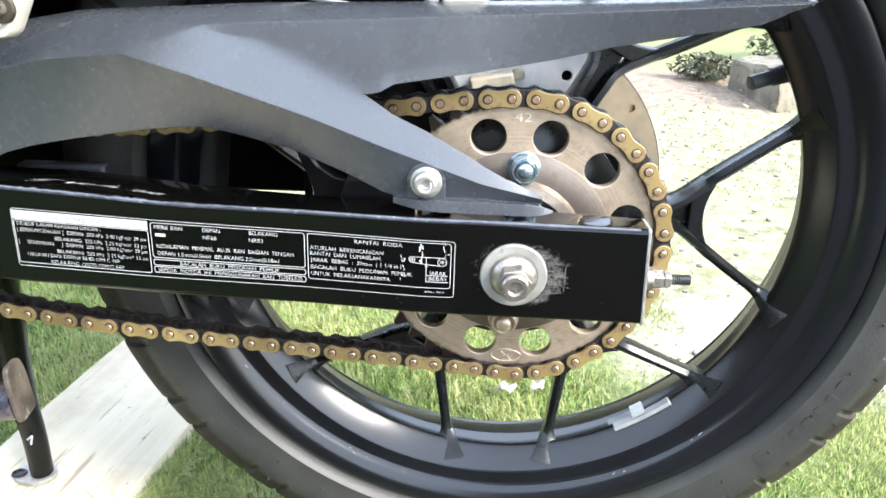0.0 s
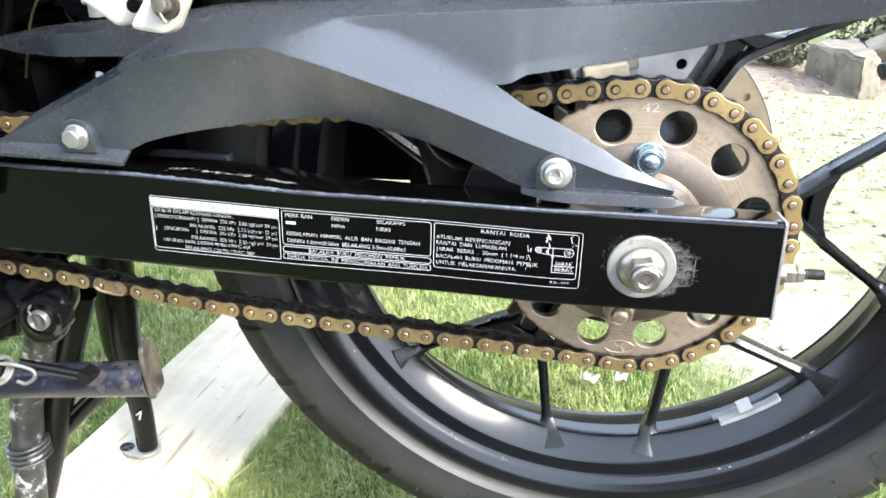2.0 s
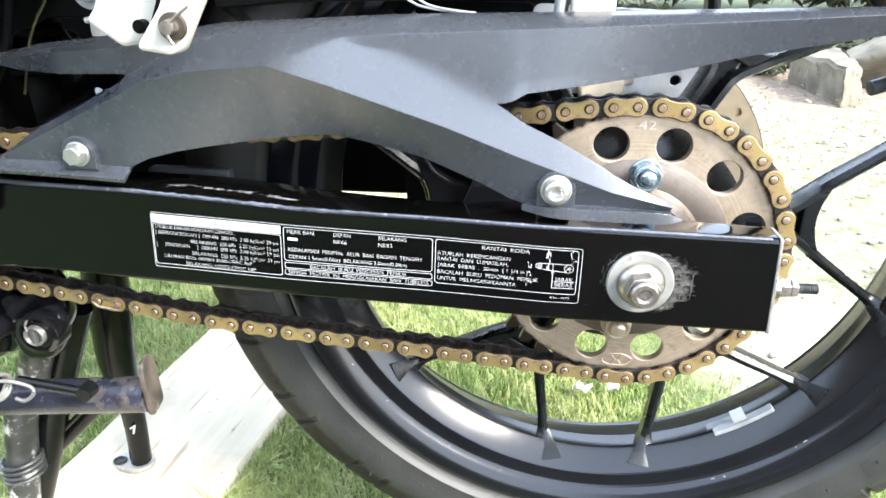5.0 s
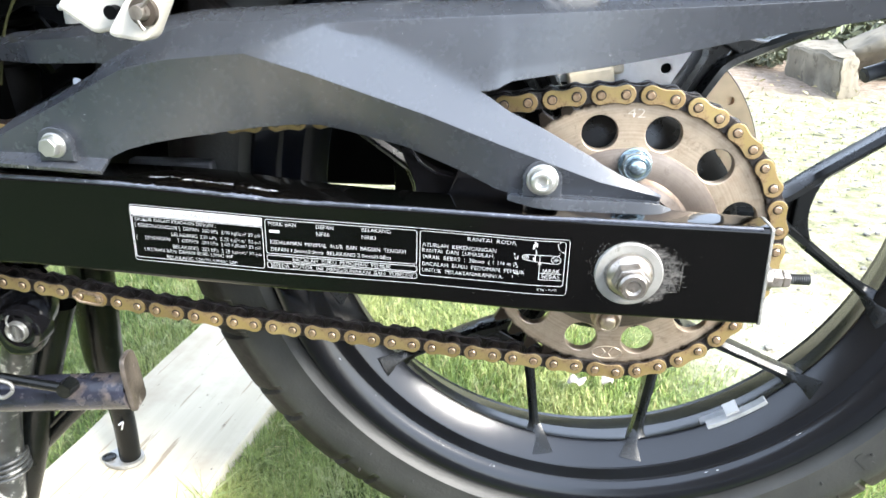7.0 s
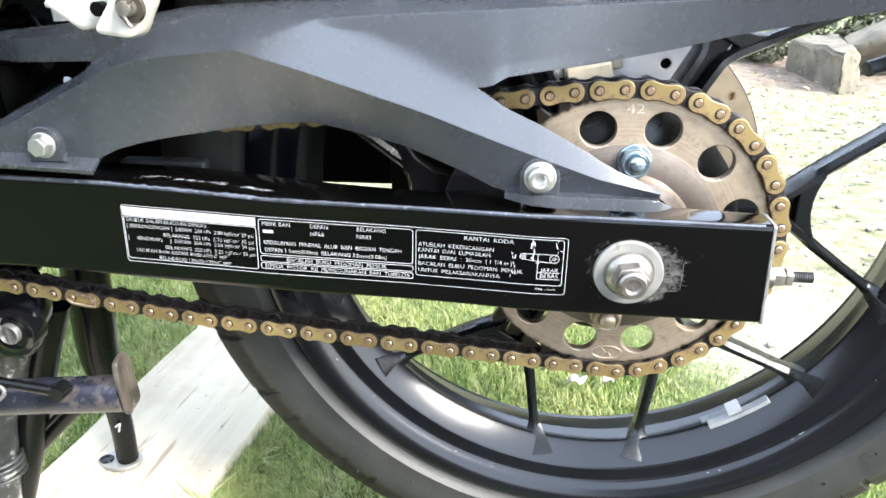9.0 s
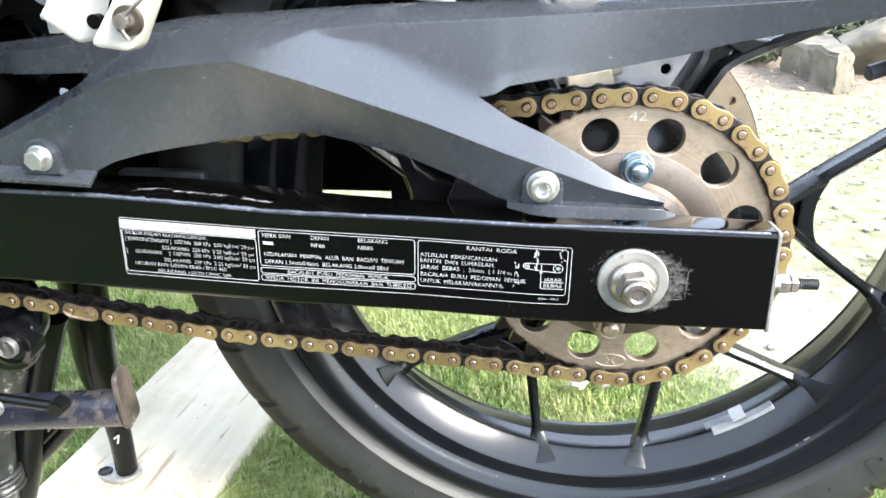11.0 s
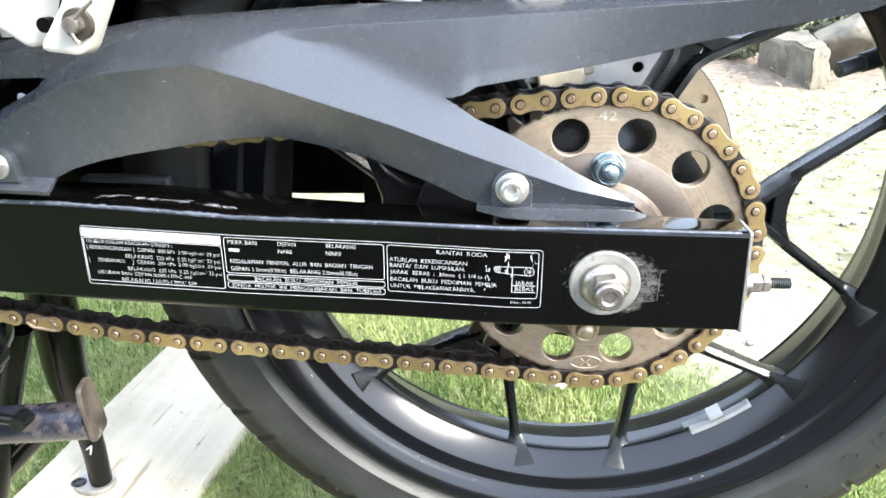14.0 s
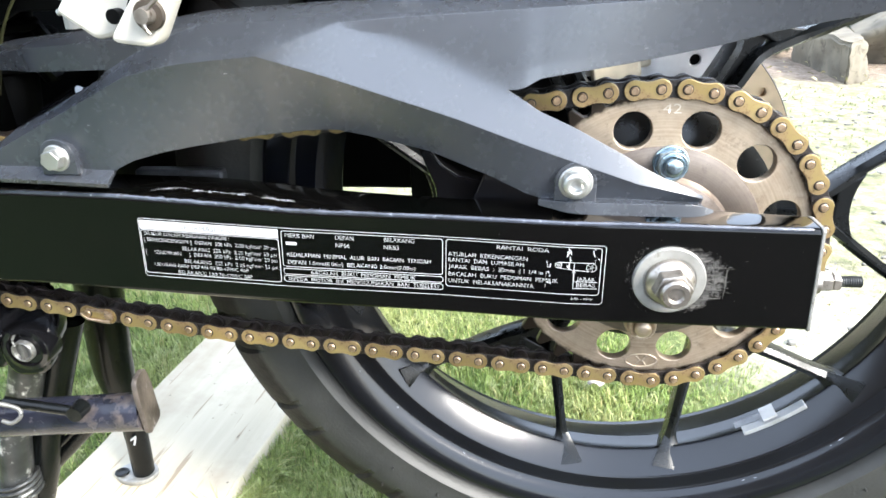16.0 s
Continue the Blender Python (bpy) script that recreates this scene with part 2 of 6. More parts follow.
def arm_paint():
    """Glossy black with the paint rubbed off round the axle and scratched along the upper weld."""
    m, t, s = nodes_of("glossy black swingarm enamel")
    c = t.nodes.new("ShaderNodeTexCoord").outputs["Object"]
    sep = t.nodes.new("ShaderNodeSeparateXYZ")
    t.links.new(c, sep.inputs[0])

    def math_node(op, a, b=0.0):
        n = t.nodes.new("ShaderNodeMath")
        n.operation = op
        for i, v in enumerate((a, b)):
            if isinstance(v, float):
                n.inputs[i].default_value = v
            else:
                t.links.new(v, n.inputs[i])
        return n.outputs[0]

    dx = math_node("MULTIPLY", math_node("SUBTRACT", sep.outputs["X"], 0.0022), 0.76)
    dz = math_node("SUBTRACT", sep.outputs["Z"], 0.343)
    d = math_node("SQRT", math_node("ADD", math_node("MULTIPLY", dx, dx), math_node("MULTIPLY", dz, dz)))
    wobble = math_node("MULTIPLY", math_node("SUBTRACT", noise_node(t, 220, 5, c, 0.7), 0.5), 0.011)
    rub = t.nodes.new("ShaderNodeMapRange")
    rub.inputs["From Min"].default_value, rub.inputs["From Max"].default_value = 0.0174, 0.0145
    t.links.new(math_node("ADD", d, wobble), rub.inputs["Value"])
    streak_map = t.nodes.new("ShaderNodeMapping")
    streak_map.inputs["Scale"].default_value = (60, 60, 700)
    t.links.new(c, streak_map.inputs["Vector"])
    streaks = ramp(t, noise_node(t, 1.0, 4, streak_map.outputs["Vector"], 0.7), 0.50, 0.60, (0, 0, 0), (1, 1, 1))
    worn = mix(t, 1.0, rub.outputs["Result"], ramp(t, noise_node(t, 420, 4, c, 0.7), 0.40, 0.56, (0.25, 0.25, 0.25), (1, 1, 1)), "MULTIPLY")
    specks = ramp(t, noise_node(t, 170, 6, c, 0.75), 0.735, 0.78, (0, 0, 0), (1, 1, 1))
    both = mix(t, 1.0, worn, mix(t, 0.35, (0.0, 0.0, 0.0), specks), "ADD")
    grey = mix(t, streaks, (0.045, 0.043, 0.041), (0.14, 0.132, 0.12))
    base = ramp(t, noise_node(t, 25, 3, c), 0.35, 0.65, (0.0007, 0.0009, 0.0008), (0.0014, 0.0013, 0.0013))
    s.inputs["Specular IOR Level"].default_value = 0.34
    t.links.new(mix(t, both, base, grey), s.inputs["Base Color"])
    rr = mix(t, both, (0.09, 0.09, 0.09), (0.5, 0.5, 0.5))
    t.links.new(rr, s.inputs["Roughness"])
    bump_from(t, s, noise_node(t, 40, 2, c), 0.05, 0.002)
    return m


ARM_PAINT = arm_paint()


def lever_paint():
    """Bluish black tube, rubbed to brown metal towards its end, with scratches along it."""
    m, t, s = nodes_of("worn bluish black tube")
    c = t.nodes.new("ShaderNodeTexCoord").outputs["Object"]
    sep = t.nodes.new("ShaderNodeSeparateXYZ")
    t.links.new(c, sep.inputs[0])
    near_end = t.nodes.new("ShaderNodeMapRange")
    near_end.inputs["From Min"].default_value, near_end.inputs["From Max"].default_value = -0.345, -0.295
    near_end.inputs["To Min"].default_value, near_end.inputs["To Max"].default_value = -0.10, 0.08
    t.links.new(sep.outputs["X"], near_end.inputs["Value"])
    add = t.nodes.new("ShaderNodeMath")
    t.links.new(noise_node(t, 60, 6, c, 0.7), add.inputs[0])
    t.links.new(near_end.outputs["Result"], add.inputs[1])
    worn = ramp(t, add.outputs[0], 0.50, 0.68, (0, 0, 0), (1, 1, 1))
    paint = ramp(t, noise_node(t, 35, 3, c), 0.35, 0.65, (0.006, 0.007, 0.010), (0.020, 0.021, 0.032))
    metal = ramp(t, noise_node(t, 200, 4, c, 0.7), 0.35, 0.65, (0.055, 0.045, 0.038), (0.15, 0.12, 0.10))
    t.links.new(mix(t, worn, paint, metal), s.inputs["Base Color"])
    t.links.new(mix(t, worn, (0.26, 0.26, 0.26), (0.5, 0.5, 0.5)), s.inputs["Roughness"])
    s.inputs["Specular IOR Level"].default_value = 0.3
    bump_from(t, s, noise_node(t, 350, 3, c), 0.3, 0.0006)
    return m


LEVER = lever_paint()


def carbon_weave():
    m, t, s = nodes_of("carbon weave film")
    c = t.nodes.new("ShaderNodeTexCoord").outputs["Object"]
    mp = t.nodes.new("ShaderNodeMapping")
    mp.inputs["Rotation"].default_value = (0, radians(97), 0)
    t.links.new(c, mp.inputs["Vector"])
    ch = t.nodes.new("ShaderNodeTexBrick")
    ch.inputs["Scale"].default_value, ch.inputs["Mortar Size"].default_value = 140.0, 0.06
    ch.inputs["Color1"].default_value, ch.inputs["Color2"].default_value = (0.006, 0.0075, 0.008, 1), (0.030, 0.039, 0.040, 1)
    ch.inputs["Mortar"].default_value = (0.008, 0.008, 0.008, 1)
    turn = t.nodes.new("ShaderNodeMapping")
    turn.inputs["Rotation"].default_value = (radians(90), 0, 0)
    t.links.new(mp.outputs["Vector"], turn.inputs["Vector"])
    t.links.new(turn.outputs["Vector"], ch.inputs["Vector"])
    t.links.new(ch.outputs["Color"], s.inputs["Base Color"])
    s.inputs["Roughness"].default_value = 0.4
    bump_from(t, s, ch.outputs["Fac"], 0.6, 0.0006)
    return m


CARBON = carbon_weave()


def wood():
    m, t, s = nodes_of("bleached plank wood")
    c = t.nodes.new("ShaderNodeTexCoord").outputs["Object"]
    mp = t.nodes.new("ShaderNodeMapping")
    mp.inputs["Scale"].default_value = (26, 1.6, 26)
    turn = t.nodes.new("ShaderNodeMapping")
    turn.inputs["Rotation"].default_value = (0, 0, radians(7))
    t.links.new(c, turn.inputs["Vector"])
    t.links.new(turn.outputs["Vector"], mp.inputs["Vector"])
    grain = noise_node(t, 1.0, 6, mp.outputs["Vector"], 0.65)
    colour = ramp(t, grain, 0.30, 0.70, (0.36, 0.315, 0.225), (0.48, 0.43, 0.325))
    mp2 = t.nodes.new("ShaderNodeMapping")
    mp2.inputs["Scale"].default_value = (130, 7.0, 60)
    t.links.new(turn.outputs["Vector"], mp2.inputs["Vector"])
    cracks = ramp(t, noise_node(t, 1.0, 3, mp2.outputs["Vector"], 0.6), 0.33, 0.37, (1, 1, 1), (0, 0, 0))
    colour = mix(t, cracks, colour, (0.27, 0.215, 0.145))
    stain = ramp(t, noise_node(t, 9, 5, c, 0.65), 0.52, 0.72, (0, 0, 0), (0.55, 0.55, 0.55))
    colour = mix(t, stain, colour, (0.27, 0.21, 0.145))
    specks = ramp(t, noise_node(t, 75, 5, c, 0.75), 0.66, 0.695, (0, 0, 0), (1, 1, 1))
    colour = mix(t, specks, colour, (0.07, 0.055, 0.04))
    t.links.new(colour, s.inputs["Base Color"])
    s.inputs["Roughness"].default_value = 0.8
    bump_from(t, s, grain, 0.5, 0.002)
    return m


WOOD = wood()


def dry_mask(t, c, lo, hi):
    """The bare, dry strip behind the rear of the bike, with a ragged border."""
    sep = t.nodes.new("ShaderNodeSeparateXYZ")
    t.links.new(c, sep.inputs[0])
    n = noise_node(t, 3.0, 5, c, 0.65)
    add = t.nodes.new("ShaderNodeMath")
    add.operation = "MULTIPLY_ADD"
    add.inputs[1].default_value = 0.40
    t.links.new(n, add.inputs[0])
    far_off = t.nodes.new("ShaderNodeMapRange")
    far_off.inputs["From Min"].default_value, far_off.inputs["From Max"].default_value, far_off.inputs["To Max"].default_value = 0.90, 1.02, 1.2
    t.links.new(sep.outputs["Y"], far_off.inputs["Value"])
    shift = t.nodes.new("ShaderNodeMath")
    t.links.new(sep.outputs["X"], shift.inputs[0])
    t.links.new(far_off.outputs["Result"], shift.inputs[1])
    t.links.new(shift.outputs[0], add.inputs[2])
    dry = ramp(t, add.outputs[0], lo, hi, (0, 0, 0), (1, 1, 1))
    return mix(t, 1.0, dry, ramp(t, sep.outputs["Y"], 0.34, 0.44, (0, 0, 0), (1, 1, 1)), "MULTIPLY")


def ground_material():
    m, t, s = nodes_of("lawn soil")
    c = t.nodes.new("ShaderNodeTexCoord").outputs["Object"]
    soil = ramp(t, noise_node(t, 60, 6, c, 0.7), 0.35, 0.65, (0.055, 0.08, 0.02), (0.15, 0.17, 0.055))
    dry = ramp(t, noise_node(t, 24, 6, c, 0.75), 0.38, 0.64, (0.10, 0.098, 0.050), (0.36, 0.335, 0.22))
    specks = ramp(t, noise_node(t, 55, 5, c, 0.75), 0.60, 0.68, (0, 0, 0), (1, 1, 1))
    dry = mix(t, specks, dry, (0.075, 0.065, 0.04))
    moss = ramp(t, noise_node(t, 16, 6, c, 0.75), 0.46, 0.62, (0, 0, 0), (0.7, 0.7, 0.7))
    dry = mix(t, moss, dry, (0.155, 0.17, 0.07))
    near_sep = t.nodes.new("ShaderNodeSeparateXYZ")
    t.links.new(c, near_sep.inputs[0])
    gravel = ramp(t, noise_node(t, 80, 5, c, 0.7), 0.34, 0.60, (0.15, 0.142, 0.095), (0.43, 0.405, 0.315))
    chalky = t.nodes.new("ShaderNodeMath")
    chalky.operation, chalky.inputs[1].default_value = "MULTIPLY_ADD", 0.6
    t.links.new(noise_node(t, 7, 5, c, 0.7), chalky.inputs[0])
    t.links.new(near_sep.outputs["Y"], chalky.inputs[2])
    near = ramp(t, chalky.outputs[0], 0.98, 1.16, (1, 1, 1), (0, 0, 0))
    dry = mix(t, near, dry, gravel)
    colour = mix(t, dry_mask(t, c, 0.36, 0.45), soil, dry)
    worn_sep = t.nodes.new("ShaderNodeSeparateXYZ")
    t.links.new(c, worn_sep.inputs[0])
    yard = t.nodes.new("ShaderNodeMapRange")        # shade painted into the soil on the bike's near side, turf before its front
    yard.inputs["From Min"].default_value, yard.inputs["From Max"].default_value = -0.08, -0.24
    t.links.new(worn_sep.outputs["Y"], yard.inputs["Value"])
    turf_at = t.nodes.new("ShaderNodeMath")
    turf_at.operation, turf_at.inputs[1].default_value = "MULTIPLY_ADD", 0.30
    t.links.new(noise_node(t, 4, 5, c, 0.65), turf_at.inputs[0])
    t.links.new(worn_sep.outputs["X"], turf_at.inputs[2])
    turf = t.nodes.new("ShaderNodeMapRange")
    turf.inputs["From Min"].default_value, turf.inputs["From Max"].default_value = -0.10, -0.30
    t.links.new(turf_at.outputs[0], turf.inputs["Value"])
    grain = noise_node(t, 50, 5, c, 0.7)
    shaded_soil = ramp(t, grain, 0.35, 0.65, (0.018, 0.015, 0.012), (0.036, 0.030, 0.025))
    green = ramp(t, grain, 0.35, 0.65, (0.024, 0.050, 0.016), (0.055, 0.080, 0.028))
    colour = mix(t, yard.outputs["Result"], colour, mix(t, turf.outputs["Result"], shaded_soil, green))
    sep = t.nodes.new("ShaderNodeSeparateXYZ")
    t.links.new(c, sep.inputs[0])
    edge = t.nodes.new("ShaderNodeMath")
    edge.operation, edge.inputs[1].default_value = "MULTIPLY_ADD", 0.8
    t.links.new(noise_node(t, 4, 5, c, 0.65), edge.inputs[0])
    t.links.new(sep.outputs["Y"], edge.inputs[2])
    bed = ramp(t, noise_node(t, 30, 5, c, 0.7), 0.35, 0.65, (0.10, 0.075, 0.05), (0.26, 0.20, 0.15))
    far = t.nodes.new("ShaderNodeMapRange")
    far.inputs["From Min"].default_value, far.inputs["From Max"].default_value = 2.55, 2.85
    t.links.new(edge.outputs[0], far.inputs["Value"])
    beyond = t.nodes.new("ShaderNodeMapRange")
    beyond.inputs["From Min"].default_value, beyond.inputs["From Max"].default_value = 3.75, 3.95
    t.links.new(edge.outputs[0], beyond.inputs["Value"])
    bed = mix(t, beyond.outputs["Result"], bed, (0.17, 0.19, 0.08))
    t.links.new(mix(t, far.outputs["Result"], colour, bed), s.inputs["Base Color"])
    s.inputs["Roughness"].default_value = 0.95
    bump_from(t, s, noise_node(t, 90, 5, c, 0.7), 0.8, 0.01)
    return m


def grass_material():
    m, t, s = nodes_of("lawn grass blade")
    geo = t.nodes.new("ShaderNodeNewGeometry")
    c = t.nodes.new("ShaderNodeTexCoord").outputs["Object"]
    green = ramp(t, geo.outputs["Random Per Island"], 0.0, 1.0, (0.032, 0.080, 0.012), (0.36, 0.47, 0.135))
    straw = ramp(t, geo.outputs["Random Per Island"], 0.88, 0.93, (0, 0, 0), (1, 1, 1))
    colour = mix(t, straw, green, (0.48, 0.42, 0.20))
    patch = ramp(t, noise_node(t, 5, 4, c), 0.44, 0.62, (0, 0, 0), (0.48, 0.48, 0.48))
    colour = mix(t, patch, colour, (0.50, 0.50, 0.22))
    lush = ramp(t, noise_node(t, 11, 5, c, 0.65), 0.50, 0.62, (0, 0, 0), (0.35, 0.35, 0.35))
    colour = mix(t, lush, colour, (0.075, 0.135, 0.030))
    clump = ramp(t, noise_node(t, 38, 4, c, 0.7), 0.54, 0.66, (0, 0, 0), (0.55, 0.55, 0.55))
    colour = mix(t, clump, colour, (0.58, 0.57, 0.33))
    colour = mix(t, dry_mask(t, c, 0.35, 0.52), colour, (0.19, 0.205, 0.095))
    t.links.new(colour, s.inputs["Base Color"])
    s.inputs["Roughness"].default_value = 0.55
    s.inputs["Subsurface Weight"].default_value = 0.0
    trans = t.nodes.new("ShaderNodeBsdfTranslucent")
    t.links.new(colour, trans.inputs["Color"])
    ms = t.nodes.new("ShaderNodeMixShader")
    ms.inputs[0].default_value = 0.35
    t.links.new(s.outputs[0], ms.inputs[1])
    t.links.new(trans.outputs[0], ms.inputs[2])
    t.links.new(ms.outputs[0], t.nodes["Material Output"].inputs["Surface"])
    return m


GROUND, GRASS = ground_material(), grass_material()
LEAF = mat("shrub leaf", (0.050, 0.056, 0.026), 0.5, 0, 0.4, 8)
DRY_LEAF = mat("dry leaf", (0.24, 0.17, 0.09), 0.7, 0, 0.4, 20)
YELLOW_LEAF = mat("yellowed leaf", (0.27, 0.24, 0.12), 0.65, 0, 0.4, 14)
UNSEEN_WALL = mat("brown render", (0.20, 0.15, 0.11), 0.85, 0, 0.2, 2, bump=0.4, bscale=60)
PETAL = mat("faded petal", (0.27, 0.25, 0.225), 0.7, 0, 0.3, 120)
GRAVEL = mat("grey gravel chip", (0.13, 0.125, 0.11), 0.85, 0, 0.4, 40, bump=0.4, bscale=200)
PEBBLE = mat("pale pebble", (0.42, 0.40, 0.35), 0.8, 0, 0.25, 30, bump=0.4, bscale=200)


# ---- mesh helpers ----
def part(name, bm, material, parent=None, label="", smooth=40.0, bevel=0.0):
    """Links a bmesh as one mesh object under a thing or a part."""
    me = bpy.data.meshes.new(name)
    bm.to_mesh(me)
    bm.free()
    return put(name, me, material, parent, label, smooth, bevel)


def put(name, me, material, parent=None, label="", smooth=40.0, bevel=0.0):
    if material and not me.materials:
        me.materials.append(material)
    if smooth:
        me.polygons.foreach_set("use_smooth", [True] * len(me.polygons))
        me.set_sharp_from_angle(angle=radians(smooth))
    ob = new(name, me)
    ob.parent = parent
    if label:
        tagged(ob, label)
    if bevel:
        b = ob.modifiers.new("bevel", "BEVEL")
        b.width, b.segments, b.limit_method, b.angle_limit = bevel, 2, "ANGLE", radians(35)
    return ob


def ybox(bm, x0, x1, y0, y1, z0, z1, m=None):
    """A box from its bounds, bent by an optional matrix."""
    r = bmesh.ops.create_cube(bm, size=1.0)
    mm = Matrix.Translation(((x0 + x1) / 2, (y0 + y1) / 2, (z0 + z1) / 2)) @ Matrix.Diagonal((x1 - x0, y1 - y0, z1 - z0, 1))
    bmesh.ops.transform(bm, matrix=(m @ mm if m else mm), verts=r["verts"])
    return r["verts"]


def rod(bm, a, b, r0, r1=None, seg=24, caps=True):
    """A round bar from a to b."""
    a, b = Vector(a), Vector(b)
    r = bmesh.ops.create_cone(bm, cap_ends=caps, segments=seg, radius1=r0, radius2=r0 if r1 is None else r1, depth=(b - a).length)
    turn = (b - a).to_track_quat("Z", "Y").to_matrix().to_4x4()
    bmesh.ops.transform(bm, matrix=Matrix.Translation((a + b) / 2) @ turn, verts=r["verts"])
    return r["verts"]


def tube(bm, pts, radius, seg=14, closed=False):
    """A round tube along points; radius may be a list."""
    pts = [Vector(p) for p in pts]
    n = len(pts)
    rings = []
    up = Vector((0.13, 0.31, 0.94))
    for i, p in enumerate(pts):
        d = (pts[(i + 1) % n] - pts[i - 1]) if closed else (pts[min(i + 1, n - 1)] - pts[max(i - 1, 0)])
        d.normalize()
        s = d.cross(up).normalized()
        u = s.cross(d)
        r = radius[i] if isinstance(radius, (list, tuple)) else radius
        rings.append([bm.verts.new(p + r * (math.cos(k * math.tau / seg) * s + math.sin(k * math.tau / seg) * u)) for k in range(seg)])
    for i in range(n if closed else n - 1):
        q, w = rings[i], rings[(i + 1) % n]
        for k in range(seg):
            bm.faces.new((q[k], q[(k + 1) % seg], w[(k + 1) % seg], w[k]))
    if not closed:
        bm.faces.new(rings[0][::-1])
        bm.faces.new(rings[-1])
    bmesh.ops.recalc_face_normals(bm, faces=bm.faces)


def curve_pts(keys, n):
    """A smooth line of n points through keys (Catmull-Rom)."""
    k = [Vector(p) for p in keys]
    k = [2 * k[0] - k[1]] + k + [2 * k[-1] - k[-2]]
    out = []
    for i in range(n):
        s = i / (n - 1) * (len(k) - 3)
        j = min(int(s), len(k) - 4)
        f = s - j
        p0, p1, p2, p3 = k[j:j + 4]
        out.append(0.5 * (2 * p1 + (p2 - p0) * f + (2 * p0 - 5 * p1 + 4 * p2 - p3) * f * f + (3 * p1 - p0 - 3 * p2 + p3) * f ** 3))
    return out


def lathe(bm, profile, seg, centre, a0=0.0, a1=math.tau, shape=None):
    """Turns a profile of (y, r) about the y axis through centre (x, z)."""
    full = abs(a1 - a0 - math.tau) < 1e-6
    rings = []
    for i in range(seg if full else seg + 1):
        a = a0 + (a1 - a0) * i / seg
        ring = []
        for j, (y, r) in enumerate(profile):
            if shape:
                y, r = shape(a, j, y, r)
            ring.append(bm.verts.new((centre[0] + r * math.cos(a), y, centre[1] + r * math.sin(a))))
        rings.append(ring)
    for i in range(seg):
        p, q = rings[i], rings[(i + 1) % len(rings)]
        for j in range(len(profile) - 1):
            bm.faces.new((p[j], p[j + 1], q[j + 1], q[j]))
    return rings


def circle_pts(cx, cz, r, n=32, a0=0.0, a1=math.tau):
    return [(cx + r * math.cos(a0 + (a1 - a0) * i / n), cz + r * math.sin(a0 + (a1 - a0) * i / n)) for i in range(n)]


def plate(loops, y0, y1, bevel=0.0, res=1):
    """A flat plate in the xz plane between y0 (near) and y1, from an outline and any holes; returns a mesh."""
    cu = bpy.data.curves.new("plate", "CURVE")
    cu.dimensions, cu.fill_mode, cu.bevel_resolution = "2D", "BOTH", res
    cu.extrude, cu.bevel_depth, cu.offset = max(1e-5, (y1 - y0) / 2 - bevel), bevel, -bevel
    for loop in loops:
        sp = cu.splines.new("POLY")
        sp.points.add(len(loop) - 1)
        sp.points.foreach_set("co", [v for x, z in loop for v in (x, z, 0.0, 1.0)])
        sp.use_cyclic_u = True
    ob = bpy.data.objects.new("plate", cu)
    me = bpy.data.meshes.new_from_object(ob)
    bpy.data.objects.remove(ob)
    me.transform(Matrix.Translation((0, (y0 + y1) / 2, 0)) @ Matrix.Rotation(radians(90), 4, "X"))
    return me


def rounded(poly, r, n=5):
    """Rounds the corners of a polygon."""
    out = []
    for i, p in enumerate(poly):
        p = Vector(p)
        a, b = (Vector(poly[i - 1]) - p), (Vector(poly[(i + 1) % len(poly)]) - p)
        d = min(r, a.length * 0.45, b.length * 0.45)
        s, e = p + a.normalized() * d, p + b.normalized() * d
        for k in range(n + 1):
            f = k / n
            q = (1 - f) ** 2 * s + 2 * f * (1 - f) * p + f * f * e
            out.append((q.x, q.y))
    return out


def join_mesh(bm, me):
    bm.from_mesh(me)
    bpy.data.meshes.remove(me)


def hex_bolt(name, at, across, head, flange_r, flange_t, parent, label, shank=0.0, socket=False, material=None):
    """A bolt that faces -y: washer flange, six-sided or domed head."""
    x, y, z = at
    bm = bmesh.new()
    rod(bm, (x, y, z), (x, y - flange_t, z), flange_r, flange_r * 0.94, 32)
    if socket:
        lathe(bm, [(y - flange_t, across * 0.62), (y - flange_t - head * 0.75, across * 0.58), (y - flange_t - head, across * 0.46),
                   (y - flange_t - head, across * 0.30), (y - flange_t - head * 0.3, across * 0.26), (y - flange_t - head * 0.25, 0.0002)], 24, (x, z))
    else:
        v = rod(bm, (x, y - flange_t, z), (x, y - flange_t - head, z), across * 0.577, across * 0.55, 6)
        bmesh.ops.rotate(bm, cent=(x, y, z), matrix=Matrix.Rotation(radians(17), 3, "Y"), verts=v)
        if shank:
            rod(bm, (x, y - flange_t - head, z), (x, y - flange_t - head - shank, z), across * 0.36, across * 0.32, 20)
    return part(name, bm, material or STEEL, parent, label, 35, 0.0004)


# ---- the motorcycle: one thing, all its pieces under it ----
AXLE_Z = 0.34          # height of the rear axle; the tyre hangs clear of the lawn on the stand
MID_Y = 0.090          # the wheel's middle plane
bike = tagged(new("motorcycle"), "black motorcycle raised on its centre stand, gold chain and rear wheel", "motorcycle")


def face_y(x):
    """The outer face of the swingarm, bowed in towards its front."""
    return float(np.interp(x, [-0.56, -0.43, -0.275, -0.19, -0.112, -0.05, 0.1], [-0.013, -0.017, -0.025, -0.033, -0.037, -0.0425, -0.0425]))


